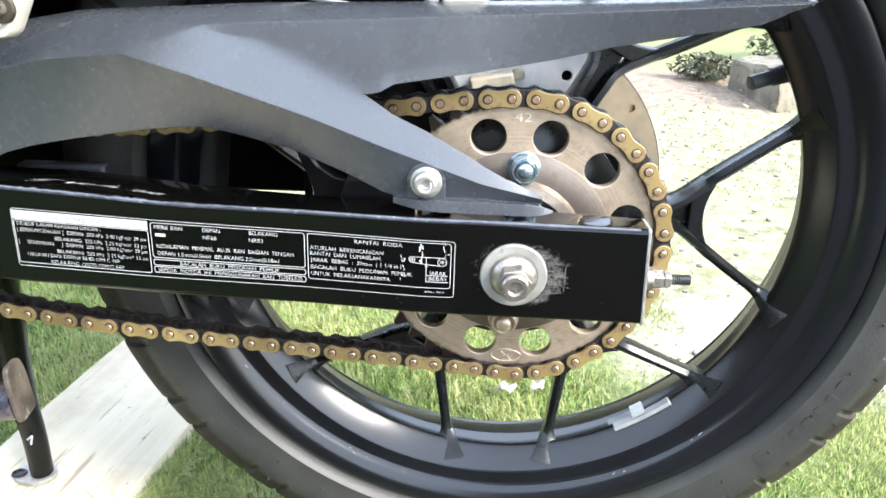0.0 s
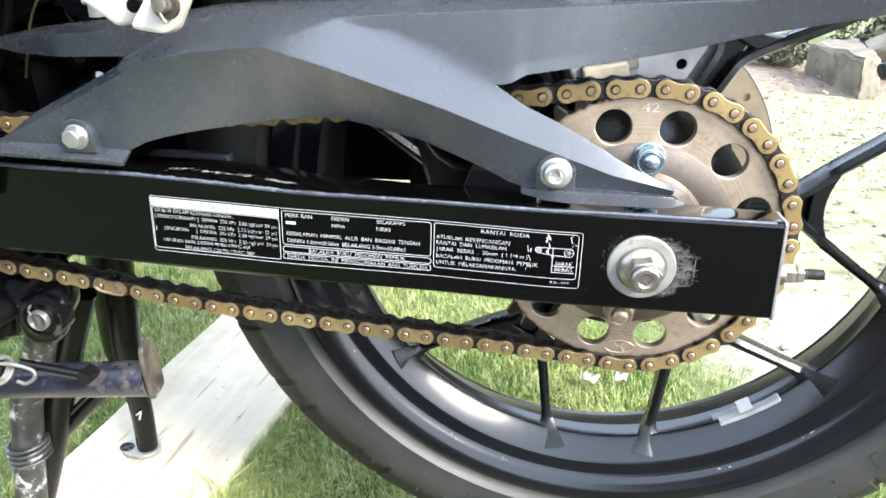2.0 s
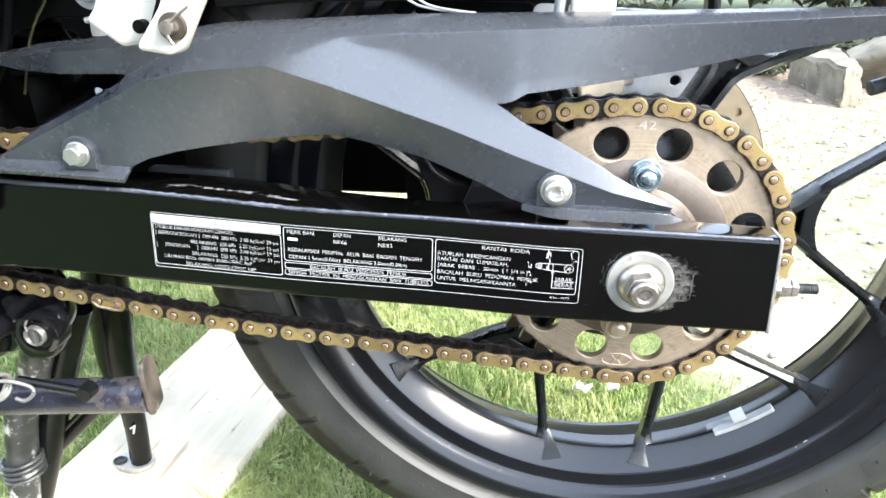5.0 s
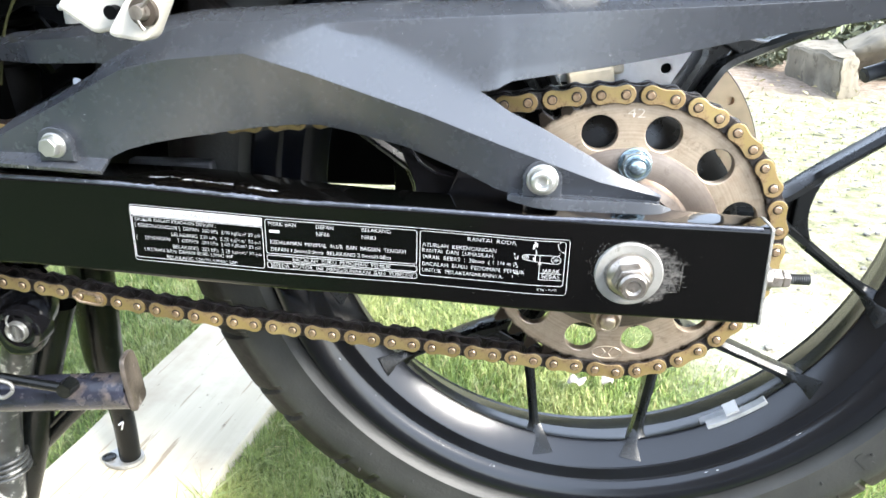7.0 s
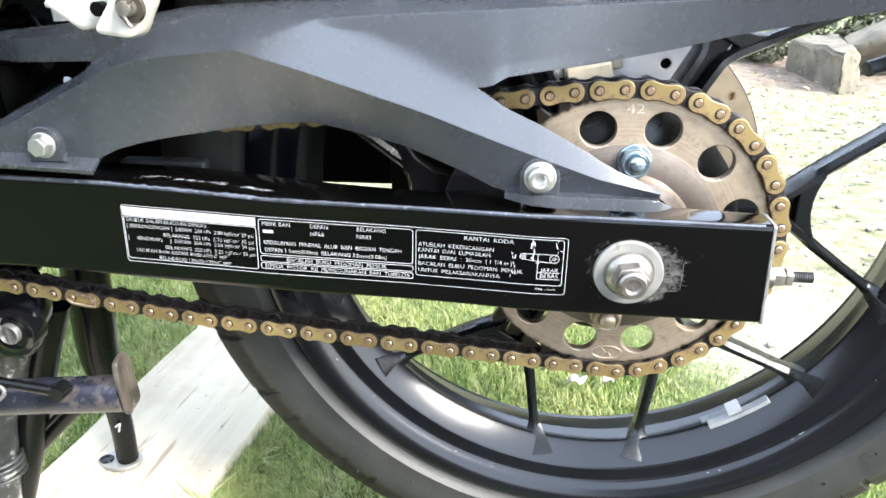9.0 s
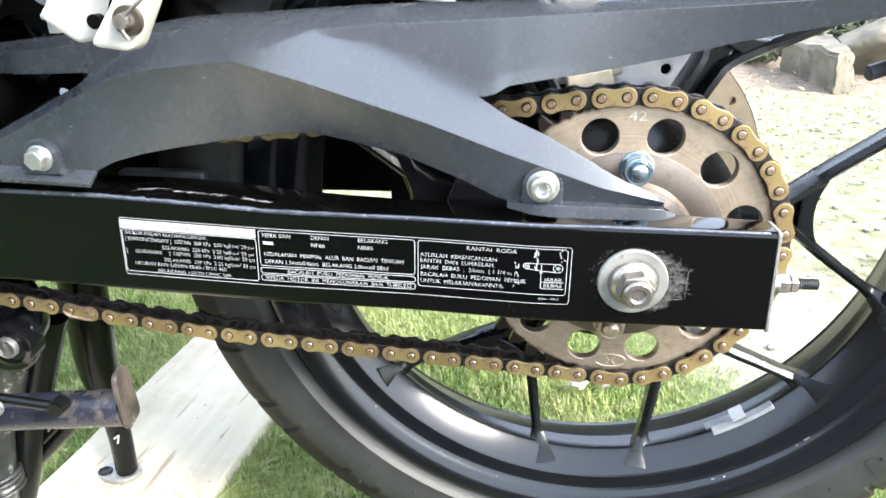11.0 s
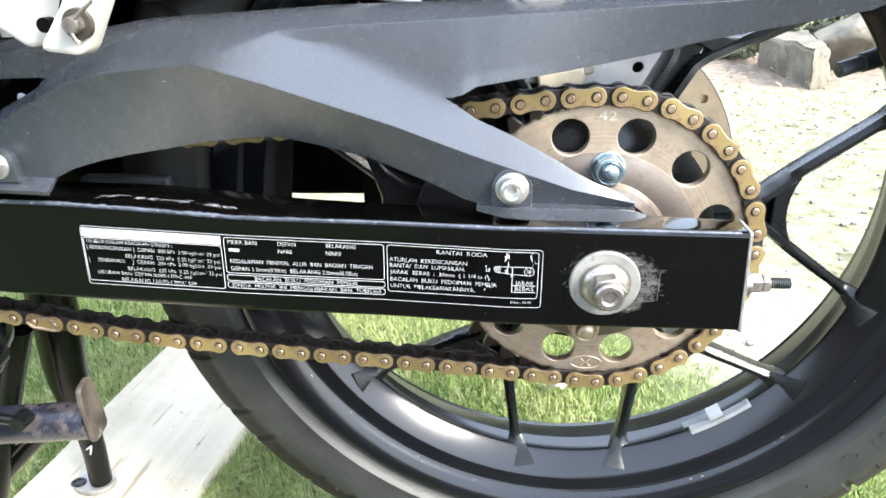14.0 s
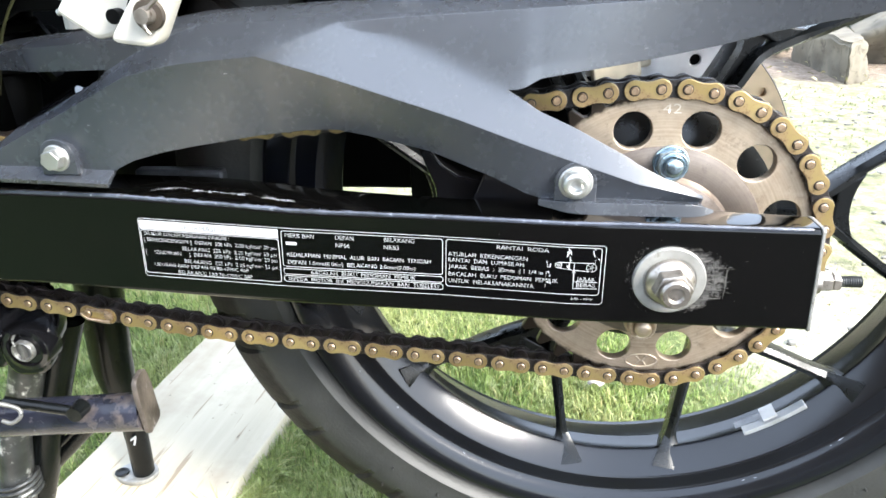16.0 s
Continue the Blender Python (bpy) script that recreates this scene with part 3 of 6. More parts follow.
# ---- rear wheel ----
def build_tyre():
    half = [(0.0, 0.3000), (0.012, 0.2990), (0.022, 0.2965), (0.031, 0.2925), (0.039, 0.2872), (0.046, 0.2808), (0.0515, 0.2742), (0.0555, 0.2680),
            (0.0580, 0.2618), (0.0592, 0.2560), (0.0594, 0.2500), (0.0588, 0.2440), (0.0575, 0.2390), (0.0562, 0.2345), (0.0545, 0.2318), (0.0505, 0.2303), (0.0470, 0.2295)]
    profile = [(MID_Y - y, r) for y, r in reversed(half)] + [(MID_Y + y, r) for y, r in half[1:]]
    n = 1080

    def shape(a, j, y, r):
        off, side = abs(y - MID_Y), 1 if y > MID_Y else -1
        if r > 0.2610 and off > 0.010:       # pairs of slanted grooves from the shoulder towards the crown
            turn = (math.degrees(a) + 149.2 + (8.2 if side > 0 else 0.0)) % (360 / 22)
            if turn < 1.0 or 5.7 < turn < 6.7:
                ny, nr = off / 0.0594 ** 2, (r - 0.25) / 0.05 ** 2
                deep = (0.0030 if r > 0.265 else 0.0016) / math.hypot(ny, nr)
                y, r = y - side * ny * deep, r - nr * deep
        if abs(r - 0.2345) < 0.0004:         # the moulded line above the bead
            y += -0.0012 if y < MID_Y else 0.0012
        if abs(r - 0.2560) < 0.0004:         # the shoulder line
            y += -0.0007 if y < MID_Y else 0.0007
        return y, r

    bm = bmesh.new()
    lathe(bm, profile, n, (0, AXLE_Z), shape=shape)
    bmesh.ops.recalc_face_normals(bm, faces=bm.faces)
    return part("tyre", bm, RUBBER, bike, "black rubber tyre with slanted shoulder grooves", 28)


tyre = build_tyre()
# raised sidewall marks: plain bars and rings, and small vent nubs
for a, w, r0, h in ((-41.8, 0.90, 0.2400, 0.0125), (-36.9, 0.30, 0.2425, 0.0085), (-35.2, 0.62, 0.2425, 0.0085), (-32.6, 0.85, 0.2425, 0.0085), (-29.8, 0.75, 0.2425, 0.0085), (-27.2, 0.55, 0.2425, 0.0085), (-24.6, 0.85, 0.2425, 0.0085)):
    bm = bmesh.new()
    edge = []
    for k in range(28):
        f = math.tau * k / 28
        c, d = math.cos(f), math.sin(f)
        aa, rr = radians(a + w * math.copysign(abs(c) ** 0.5, c)), r0 + h * (0.5 + 0.5 * math.copysign(abs(d) ** 0.5, d))
        y = MID_Y - float(np.interp(rr, [0.2345, 0.2390, 0.2440, 0.2500, 0.2560], [0.0562, 0.0575, 0.0588, 0.0594, 0.0592])) - 0.0004
        edge.append(Vector((rr * math.cos(aa), y, AXLE_Z + rr * math.sin(aa))))
    rim_loop, top_loop = [bm.verts.new(v + Vector((0, 0.0006, 0))) for v in edge], [bm.verts.new(v) for v in edge]
    bm.faces.new(top_loop)
    for k in range(28):
        bm.faces.new((rim_loop[k], rim_loop[(k + 1) % 28], top_loop[(k + 1) % 28], top_loop[k]))
    bmesh.ops.recalc_face_normals(bm, faces=bm.faces)
    part("sidewall_mark", bm, RUBBER, tyre, "raised bar in black rubber", 30)
bm = bmesh.new()
for a in range(-140, 60, 9):
    for rr in (0.2440, 0.2615):
        ca, sa = math.cos(radians(a + rr * 40)), math.sin(radians(a + rr * 40))
        rod(bm, (rr * ca, MID_Y - 0.0570, AXLE_Z + rr * sa), (rr * ca, MID_Y - 0.0612, AXLE_Z + rr * sa), 0.0008, 0.0006, 6)
tagged(part("vent_nub", bm, RUBBER, tyre), kind="stuff")

bm = bmesh.new()
rim_profile = [(0.0440, 0.2300), (0.0402, 0.2294), (0.0388, 0.2272), (0.0385, 0.2240), (0.0391, 0.2206), (0.0402, 0.2178), (0.0418, 0.2150), (0.0436, 0.2127), (0.0453, 0.2112), (0.0463, 0.2096), (0.0467, 0.2076),
               (0.0470, 0.2008), (0.0473, 0.1996), (0.0480, 0.1986), (0.0600, 0.1860), (0.0610, 0.1852), (0.0622, 0.1850), (0.0632, 0.1858), (0.0650, 0.1896), (0.0680, 0.1912), (0.0786, 0.1922), (0.0850, 0.1930), (0.0860, 0.1940), (0.0885, 0.2040), (0.0960, 0.2080), (0.1080, 0.2110), (0.1320, 0.2180), (0.1370, 0.2200), (0.1400, 0.2225), (0.1405, 0.2262),
               (0.1395, 0.2296), (0.1360, 0.2300), (0.1340, 0.2180), (0.1150, 0.2150), (0.0930, 0.2110), (0.0830, 0.2030), (0.0660, 0.2010), (0.0560, 0.2180), (0.0440, 0.2300)]
lathe(bm, rim_profile, 240, (0, AXLE_Z))
bmesh.ops.remove_doubles(bm, verts=bm.verts, dist=0.00005)
bmesh.ops.recalc_face_normals(bm, faces=bm.faces)
rim = part("wheel_rim", bm, RIM_BLACK, bike, "satin black cast alloy wheel rim", 26)
# chips of paint knocked off the rim's lip
bm = bmesh.new()
rnd = random.Random(23)
for a0, spread, count in ((-118, 3, 7), (-108, 2, 4), (-99, 1.5, 5), (-62, 3, 4), (-45, 4, 7), (-33, 2, 5), (-140, 4, 5)):
    for _ in range(count):
        a, r = radians(rnd.gauss(a0, spread)), rnd.choice((0.2272, 0.2268, 0.2115)) + rnd.gauss(0, 0.0004)
        y = float(np.interp(r, [0.2096, 0.2127, 0.2178, 0.2240, 0.2294], [0.0463, 0.0436, 0.0402, 0.0385, 0.0402])) - 0.0003
        long, wide = rnd.uniform(0.0004, 0.0018), rnd.uniform(0.00012, 0.00032)
        pts = [(-long, 0), (0, -wide), (long, rnd.uniform(-wide, wide)), (long * 0.2, wide)]
        bm.faces.new([bm.verts.new(((r + v) * math.cos(a + u / r), y, AXLE_Z + (r + v) * math.sin(a + u / r))) for u, v in pts])
tagged(part("paint_chip", bm, BARE_METAL, rim, "pale chips in the black paint", 0), kind="stuff")

SPOKE_AT = [0.3 + 60 * k for k in range(6)]


def build_spoke():
    """One forked spoke along +x from the hub to the rim, with a small pocket where it forks."""
    bm = bmesh.new()
    fork = 0.112
    half = radians(19.2)
    for side in (1, -1):
        end = Vector((0.1956 * math.cos(half), 0, side * 0.1956 * math.sin(half)))
        keys = [Vector((0.040, 0, side * 0.0062)), Vector((0.096, 0, side * 0.0064)), Vector((0.110, 0, side * 0.0084)), Vector((0.1225, 0, side * 0.0170)),
                Vector((0.1335, 0, side * 0.0258)), Vector((0.1497, 0, side * 0.0380)), Vector((0.170, 0, side * 0.0530)), end]
        line = curve_pts(keys, 34)
        rings = []
        for i, p in enumerate(line):
            d = (line[min(i + 1, 33)] - line[max(i - 1, 0)]).normalized()
            nrm = Vector((-d.z, 0, d.x)) * side
            f = i / 33
            w = float(np.interp(f, [0, 0.40, 0.58, 0.82, 0.87, 0.92, 1], [0.0032, 0.0034, 0.0037, 0.0034, 0.0037, 0.0070, 0.0124]))
            y0 = float(np.interp(f, [0, 0.5, 0.87, 0.92, 1], [0.060, 0.066, 0.0648, 0.0602, 0.0499]))
            y1 = float(np.interp(f, [0, 0.45, 0.6, 0.9, 1], [0.086, 0.086, 0.085, 0.0820, 0.0860]))
            ring = []
            low = float(np.interp(f, [0, 0.45, 0.6, 0.86, 0.92, 1], [0.004, 0.004, 0.0032, 0.0032, 0.0022, 0.0012]))
            g = min(1.0, max(0.0, (f - 0.45) / 0.15))          # past the fork the rail's front is a ridge, and at the rim it spreads into a gusset
            for wy, ww in ((y0 + low, -1), (y0, -0.55 + 0.32 * g), (y0, 0.55 - 0.32 * g), (y0 + low, 1), (y1 - 0.003, 0.8), (y1, 0.4), (y1, -0.4), (y1 - 0.003, -0.8)):
                ring.append(bm.verts.new((p + nrm * (w if wy < y0 + 0.008 else min(w, 0.0037)) * ww) + Vector((0, wy, 0))))
            rings.append(ring)
        for q, r in zip(rings, rings[1:]):
            for k in range(8):
                bm.faces.new((q[k], q[(k + 1) % 8], r[(k + 1) % 8], r[k]))
        bm.faces.new(rings[0])
        bm.faces.new(rings[-1])
    # web that joins the two rails behind the pocket
    vs = ybox(bm, 0.045, fork + 0.010, 0.073, 0.084, -0.0065, 0.0065)
    # bridge that closes the fork
    curve = [(0.1275 + 12 * z * z, z) for z in np.linspace(-0.021, 0.021, 17)]
    join_mesh(bm, plate([[(float(x), float(z)) for x, z in curve] + [(0.1230, 0.0160), (0.1180, 0.0120), (0.1180, -0.0120), (0.1230, -0.0160)]], 0.0672, 0.0840, 0.0012))
    bmesh.ops.recalc_face_normals(bm, faces=bm.faces)
    me = bpy.data.meshes.new("spoke")
    bm.to_mesh(me)
    bm.free()
    return me


spoke_mesh = build_spoke()
for a in SPOKE_AT:
    ob = put("spoke", spoke_mesh, SATIN_BLACK, rim, "satin black forked cast spoke", 28)
    ob.matrix_basis = Matrix.Translation((0, 0, AXLE_Z)) @ Matrix.Rotation(radians(-a), 4, "Y")

bm = bmesh.new()
lathe(bm, [(0.022, 0.001), (0.022, 0.050), (0.030, 0.071), (0.050, 0.071), (0.062, 0.046), (0.105, 0.044), (0.112, 0.050), (0.128, 0.050), (0.128, 0.001)], 64, (0, AXLE_Z))
bmesh.ops.recalc_face_normals(bm, faces=bm.faces)
part("hub", bm, SATIN_BLACK, rim, "black wheel hub", 35)

# valve stem with its cap and nut
bm = bmesh.new()
va = Vector((0.1475, 0.083, 0.4240)), Vector((0.1745, 0.0885, 0.4315)), Vector((0.1815, 0.0895, 0.4335))
rod(bm, va[0], va[0].lerp(va[1], 0.55), 0.0047, 0.0047, 20)
rod(bm, va[0].lerp(va[1], 0.50), va[1], 0.0058, 0.0062, 20)
rod(bm, va[1].lerp(va[2], -0.2), va[2], 0.0080, 0.0130, 20)
rod(bm, va[0] - (va[1] - va[0]).normalized() * 0.0005, va[0], 0.0028, 0.0030, 16)
part("valve_stem", bm, VALVE, rim, "black rubber tyre valve with cap", 40, 0.0004)


# balance weight clipped to the rim well
def arc_box(bm, r0, r1, y0, y1, a0, a1, n=10):
    lathe(bm, [(y0, r0), (y1, r0), (y1, r1), (y0, r1), (y0, r0)], n, (0, AXLE_Z), radians(a0), radians(a1))
    bmesh.ops.remove_doubles(bm, verts=bm.verts, dist=1e-6)
    bmesh.ops.holes_fill(bm, edges=bm.edges, sides=4)
    bmesh.ops.recalc_face_normals(bm, faces=bm.faces)


bm = bmesh.new()
arc_box(bm, 0.1834, 0.1868, 0.0565, 0.0628, -62.3, -48.4)
part("balance_weight", bm, LEAD, rim, "flat grey balance weight stuck in the rim", 30, 0.0004)
bm = bmesh.new()
arc_box(bm, 0.1876, 0.1912, 0.0675, 0.0740, -63.5, -55.5)
part("balance_weight", bm, LEAD, rim, "second grey balance weight stuck in the rim", 30, 0.0004)
bm = bmesh.new()
arc_box(bm, 0.1820, 0.1836, 0.0590, 0.0715, -57.4, -54.4, 4)
part("weight_clip", bm, ALUMINIUM, rim, "bright metal clip", 30)

# brake disc on the far side of the hub
disc_loops = [circle_pts(0, AXLE_Z, 0.1120, 96), circle_pts(0, AXLE_Z, 0.0850, 72)[::-1]]
for k in range(24):
    a, rr = radians(4 + 15 * k), (0.1035, 0.0935)[k % 2]
    disc_loops.append(circle_pts(rr * math.cos(a), AXLE_Z + rr * math.sin(a), 0.0030, 14)[::-1])
disc = put("brake_disc", plate(disc_loops, 0.1300, 0.1340), DISC_STEEL, bike, "tan steel brake disc with small round holes", 30)
put("disc_backing", plate([circle_pts(0, AXLE_Z, 0.1110, 96), circle_pts(0, AXLE_Z, 0.0865, 72)[::-1]], 0.1346, 0.1366), DISC_STEEL, disc, "tan rear face of the disc", 30)
bm = bmesh.new()
tube(bm, [(0.1121 * math.cos(i * math.tau / 96), 0.1312, AXLE_Z + 0.1121 * math.sin(i * math.tau / 96)) for i in range(96)], 0.0009, 6, True)
part("disc_edge", bm, DARK_MARK, disc, "dark worn outer edge")
carrier = [circle_pts(0, AXLE_Z, 0.0870, 72)]
put("disc_carrier", plate(carrier, 0.1345, 0.1395), DULL_BLACK, disc, "black disc carrier", 30)

# caliper and its bracket, behind the chain and under the guard
bm = bmesh.new()
m4 = Matrix.Translation((-0.012, 0, 0.4185)) @ Matrix.Rotation(radians(-11), 4, "Y")
ybox(bm, -0.017, 0.013, 0.100, 0.116, -0.0075, 0.0040, m4)
ybox(bm, 0.012, 0.020, 0.104, 0.112, -0.003, 0.005, m4)
caliper = part("brake_caliper", bm, CALIPER, bike, "gold brake caliper", 30, 0.002)
bm = bmesh.new()
join_mesh(bm, plate([rounded([(-0.150, 0.318), (-0.066, 0.318), (-0.052, 0.405), (-0.060, 0.470), (-0.150, 0.470)], 0.006)], 0.1215, 0.1265, 0.001))
part("caliper_stay", bm, DULL_BLACK, bike, "black caliper stay before the disc", 30)
bm = bmesh.new()
join_mesh(bm, plate([rounded([(-0.060, 0.410), (-0.010, 0.412), (0.020, 0.408), (0.052, 0.402), (0.056, 0.440), (0.030, 0.466), (-0.062, 0.470)], 0.008),
                     circle_pts(0.0368, 0.4212, 0.0036, 16)[::-1]], 0.1150, 0.1190, 0.0006))
bracket = part("caliper_bracket", bm, SILVER, bike, "pale silver caliper bracket with a hole", 30)
bm = bmesh.new()
rod(bm, (0.0368, 0.1192, 0.4212), (0.0368, 0.1240, 0.4212), 0.0068, 0.0068, 20)
part("bracket_bush", bm, DULL_BLACK, bracket, "black bush behind the hole", 40)

# ---- sprocket ----
pitch_angle = math.tau / 42
PIN_0 = radians(90 - 8.5714 * 0.55)          # where pin 0 sits on the sprocket
teeth = []
for k in range(42):
    c = PIN_0 - (k + 0.5) * pitch_angle       # teeth stand between the pins
    for da, rr in ((-0.50, 0.0808), (-0.34, 0.0815), (-0.22, 0.0845), (-0.10, 0.0882), (0.10, 0.0882), (0.22, 0.0845), (0.34, 0.0815)):
        teeth.append((rr * math.cos(c - da * pitch_angle), AXLE_Z + rr * math.sin(c - da * pitch_angle)))
loops = [teeth[::-1]]
for k in range(12):
    a = radians(15 + 30 * k)
    loops.append(circle_pts(0.0655 * math.cos(a), AXLE_Z + 0.0655 * math.sin(a), 0.0097, 32)[::-1])
loops.append(circle_pts(0, AXLE_Z, 0.030, 48)[::-1])
sprocket = put("sprocket", plate(loops, 0.0055, 0.0115, 0.0005), RAW_STEEL, bike, "bare steel rear sprocket with round holes", 30)
bm = bmesh.new()
lathe(bm, [(0.0060, 0.0548), (0.0050, 0.0548), (0.0049, 0.0546), (0.0046, 0.0400), (0.0024, 0.0385), (0.0004, 0.0380), (-0.0010, 0.0330), (0.0020, 0.0320), (0.0020, 0.0180), (-0.006, 0.0175), (-0.006, 0.0060)], 96, (0, AXLE_Z))
bmesh.ops.recalc_face_normals(bm, faces=bm.faces)
bmesh.ops.reverse_faces(bm, faces=[f for f in bm.faces if f.normal.y > 0.9])
seam = bmesh.new()
tube(seam, [(0.0550 * math.cos(i * math.tau / 96), 0.0054, AXLE_Z + 0.0550 * math.sin(i * math.tau / 96)) for i in range(96)], 0.0004, 6, True)
part("flange_seam", seam, DARK_MARK, sprocket, "dark seam round the hub cover")
part("sprocket_flange", bm, HUB_STEEL, sprocket, "round brownish steel hub cover", 30)
for k in range(4):
    a = radians(86 - 90 * k)
    x, z = 0.0470 * math.cos(a), AXLE_Z + 0.0470 * math.sin(a)
    bm = bmesh.new()
    rod(bm, (x, 0.0055, z), (x, 0.0030, z), 0.0094, 0.0092, 32)
    v = rod(bm, (x, 0.0030, z), (x, -0.0018, z), 0.0086, 0.0084, 6)
    bmesh.ops.rotate(bm, cent=(x, 0, z), matrix=Matrix.Rotation(radians(12), 3, "Y"), verts=v)
    lathe(bm, [(-0.0016, 0.0079), (-0.0030, 0.0076), (-0.0036, 0.0066), (-0.0028, 0.0054)], 32, (x, z))
    lathe(bm, [(-0.0026, 0.0048), (-0.0056, 0.0046), (-0.0066, 0.0036), (-0.0070, 0.0020), (-0.0071, 0.0001)], 28, (x, z))
    bmesh.ops.recalc_face_normals(bm, faces=bm.faces)
    part("sprocket_nut", bm, ZINC if k == 0 else RAW_STEEL, sprocket, "zinc plated nut on a stud" if k == 0 else "dull brown steel nut on a stud", 35, 0.0005)
# stamped oval mark below the axle
bm = bmesh.new()
ring = [Vector((0.0090 * math.cos(i * math.tau / 28) - 0.0005, 0.0053, AXLE_Z - 0.0735 + 0.0042 * math.sin(i * math.tau / 28))) for i in range(28)]
tube(bm, ring, 0.0004, 6, True)
for dx in (-0.003, 0.003):
    tube(bm, [Vector((dx - 0.0005, 0.0053, AXLE_Z - 0.0765)), Vector((dx * 0.2 - 0.0005, 0.0053, AXLE_Z - 0.0735)), Vector((dx - 0.0005, 0.0053, AXLE_Z - 0.0706))], 0.0004, 6)
part("stamped_mark", bm, FAINT_STAMP, sprocket, "stamped oval maker's mark")


def text_mesh(words, width, height, bold=0.0):
    """Words as a flat mesh, width by height, from (0, 0)."""
    cu = bpy.data.curves.new("words", "FONT")
    cu.body, cu.size, cu.offset, cu.resolution_u = words, 1.0, bold, 2
    ob = bpy.data.objects.new("words", cu)
    me = bpy.data.meshes.new_from_object(ob)
    bpy.data.objects.remove(ob)
    co = np.zeros(len(me.vertices) * 3)
    me.vertices.foreach_get("co", co)
    co = co.reshape(-1, 3)
    w = co[:, 0].max() - co[:, 0].min()
    co[:, 0] = (co[:, 0] - co[:, 0].min()) * (width / w if width else height / 0.7)
    co[:, 1] *= height / 0.7
    me.vertices.foreach_set("co", co.reshape(-1))
    return me


me = text_mesh("42", 0.0092, 0.0050, -0.012)
me.transform(Matrix.Translation((-0.0032, 0.0050, AXLE_Z + 0.0722)) @ Matrix.Rotation(radians(90), 4, "X"))
put("stamped_number", me, STAMPED, sprocket, "stamped tooth count", 0)

# ---- chain: pins stepped along the sprocket and both runs ----
R_PITCH, PITCH = 0.0850, 0.0127


def walk_line(start, keys, n):
    """Steps of one pitch along a line through keys, from start."""
    fine = curve_pts([start] + keys, 900)
    out, last = [], fine[0]
    for p in fine:
        if (p - last).length >= PITCH:
            last = last + (p - last).normalized() * PITCH
            out.append(last)
            if len(out) == n:
                break
    return out


on_wheel = [Vector((R_PITCH * math.cos(PIN_0 - k * pitch_angle), 0, AXLE_Z + R_PITCH * math.sin(PIN_0 - k * pitch_angle))) for k in range(-1, 21)]
front = (-0.520, 0.360)
lower = walk_line(on_wheel[-1], [Vector((-0.020, 0, 0.2575)), Vector((-0.085, 0, 0.2635)), Vector((-0.182, 0, 0.2715)), Vector((-0.257, 0, 0.2785)), Vector((-0.304, 0, 0.2850)),
                                 Vector((-0.352, 0, 0.2925)), Vector((-0.422, 0, 0.3035)), Vector((-0.525, 0, 0.3300))], 42)
upper = walk_line(on_wheel[0], [Vector((-0.030, 0, 0.4232)), Vector((-0.068, 0, 0.4180)), Vector((-0.185, 0, 0.4062)), Vector((-0.245, 0, 0.4022)), Vector((-0.310, 0, 0.3980)), Vector((-0.385, 0, 0.3945)), Vector((-0.415, 0, 0.3940)),
                                Vector((-0.525, 0, 0.3905))], 41)
pins = [(i - 1 - len(upper), p) for i, p in enumerate(upper[::-1] + on_wheel + lower)]

link_outline = []
for i in range(20):
    a = radians(90) + math.pi * i / 19
    link_outline.append((0.0056 * math.cos(a) - 0.00635, 0.0056 * math.sin(a)))
link_outline += [(-0.0030, -0.0048), (0.0, -0.0044), (0.0030, -0.0048)]
link_outline += [(-x, -z) for x, z in link_outline[:20]] + [(0.0030, 0.0048), (0.0, 0.0044), (-0.0030, 0.0048)]

bm = bmesh.new()
join_mesh(bm, plate([[(x * 0.965, z * 0.93) for x, z in link_outline]], 0.0012, 0.0022, 0.0004))
gold_faces = len(bm.faces)
join_mesh(bm, plate([link_outline], 0.0018, 0.0030, 0.0003))
join_mesh(bm, plate([link_outline], 0.0140, 0.0158, 0.0004))
bm.faces.ensure_lookup_table()
for f in bm.faces[gold_faces:]:
    f.material_index = 1                     # greasy rim of the plate, and the plate on the far side
outer_me = bpy.data.meshes.new("outer_link")
bm.to_mesh(outer_me)
bm.free()
outer_me.materials.append(GOLD)
outer_me.materials.append(GREASE)
bm = bmesh.new()
for x in (-0.00635, 0.00635):
    lathe(bm, [(0.0170, 0.0001), (0.0170, 0.0019), (0.0004, 0.0021), (0.0, 0.0017), (0.0, 0.0001)], 14, (x, 0))
bmesh.ops.recalc_face_normals(bm, faces=bm.faces)
ring_from = len(bm.faces)
for x in (-0.00635, 0.00635):
    lathe(bm, [(0.0014, 0.0029), (0.0010, 0.0026), (0.0010, 0.0017)], 14, (x, 0))
bm.faces.ensure_lookup_table()
for f in bm.faces[ring_from:]:
    f.material_index = 1
    if f.normal.y > 0:
        f.normal_flip()
bm.to_mesh(pin_me := bpy.data.meshes.new("link_pin"))
bm.free()
pin_me.materials.append(PIN_STEEL)
pin_me.materials.append(GREASE)
bm = bmesh.new()
for y in (0.0032, 0.0120):
    join_mesh(bm, plate([[(x * 0.985, z * 0.97) for x, z in link_outline]], y, y + 0.0017, 0.0003))
for x in (-0.00635, 0.00635):
    rod(bm, (x, 0.0046, 0), (x, 0.0124, 0), 0.0042, 0.0042, 16)
inner_me = bpy.data.meshes.new("inner_link")
bm.to_mesh(inner_me)
bm.free()
inner_me.materials.append(GREASE)
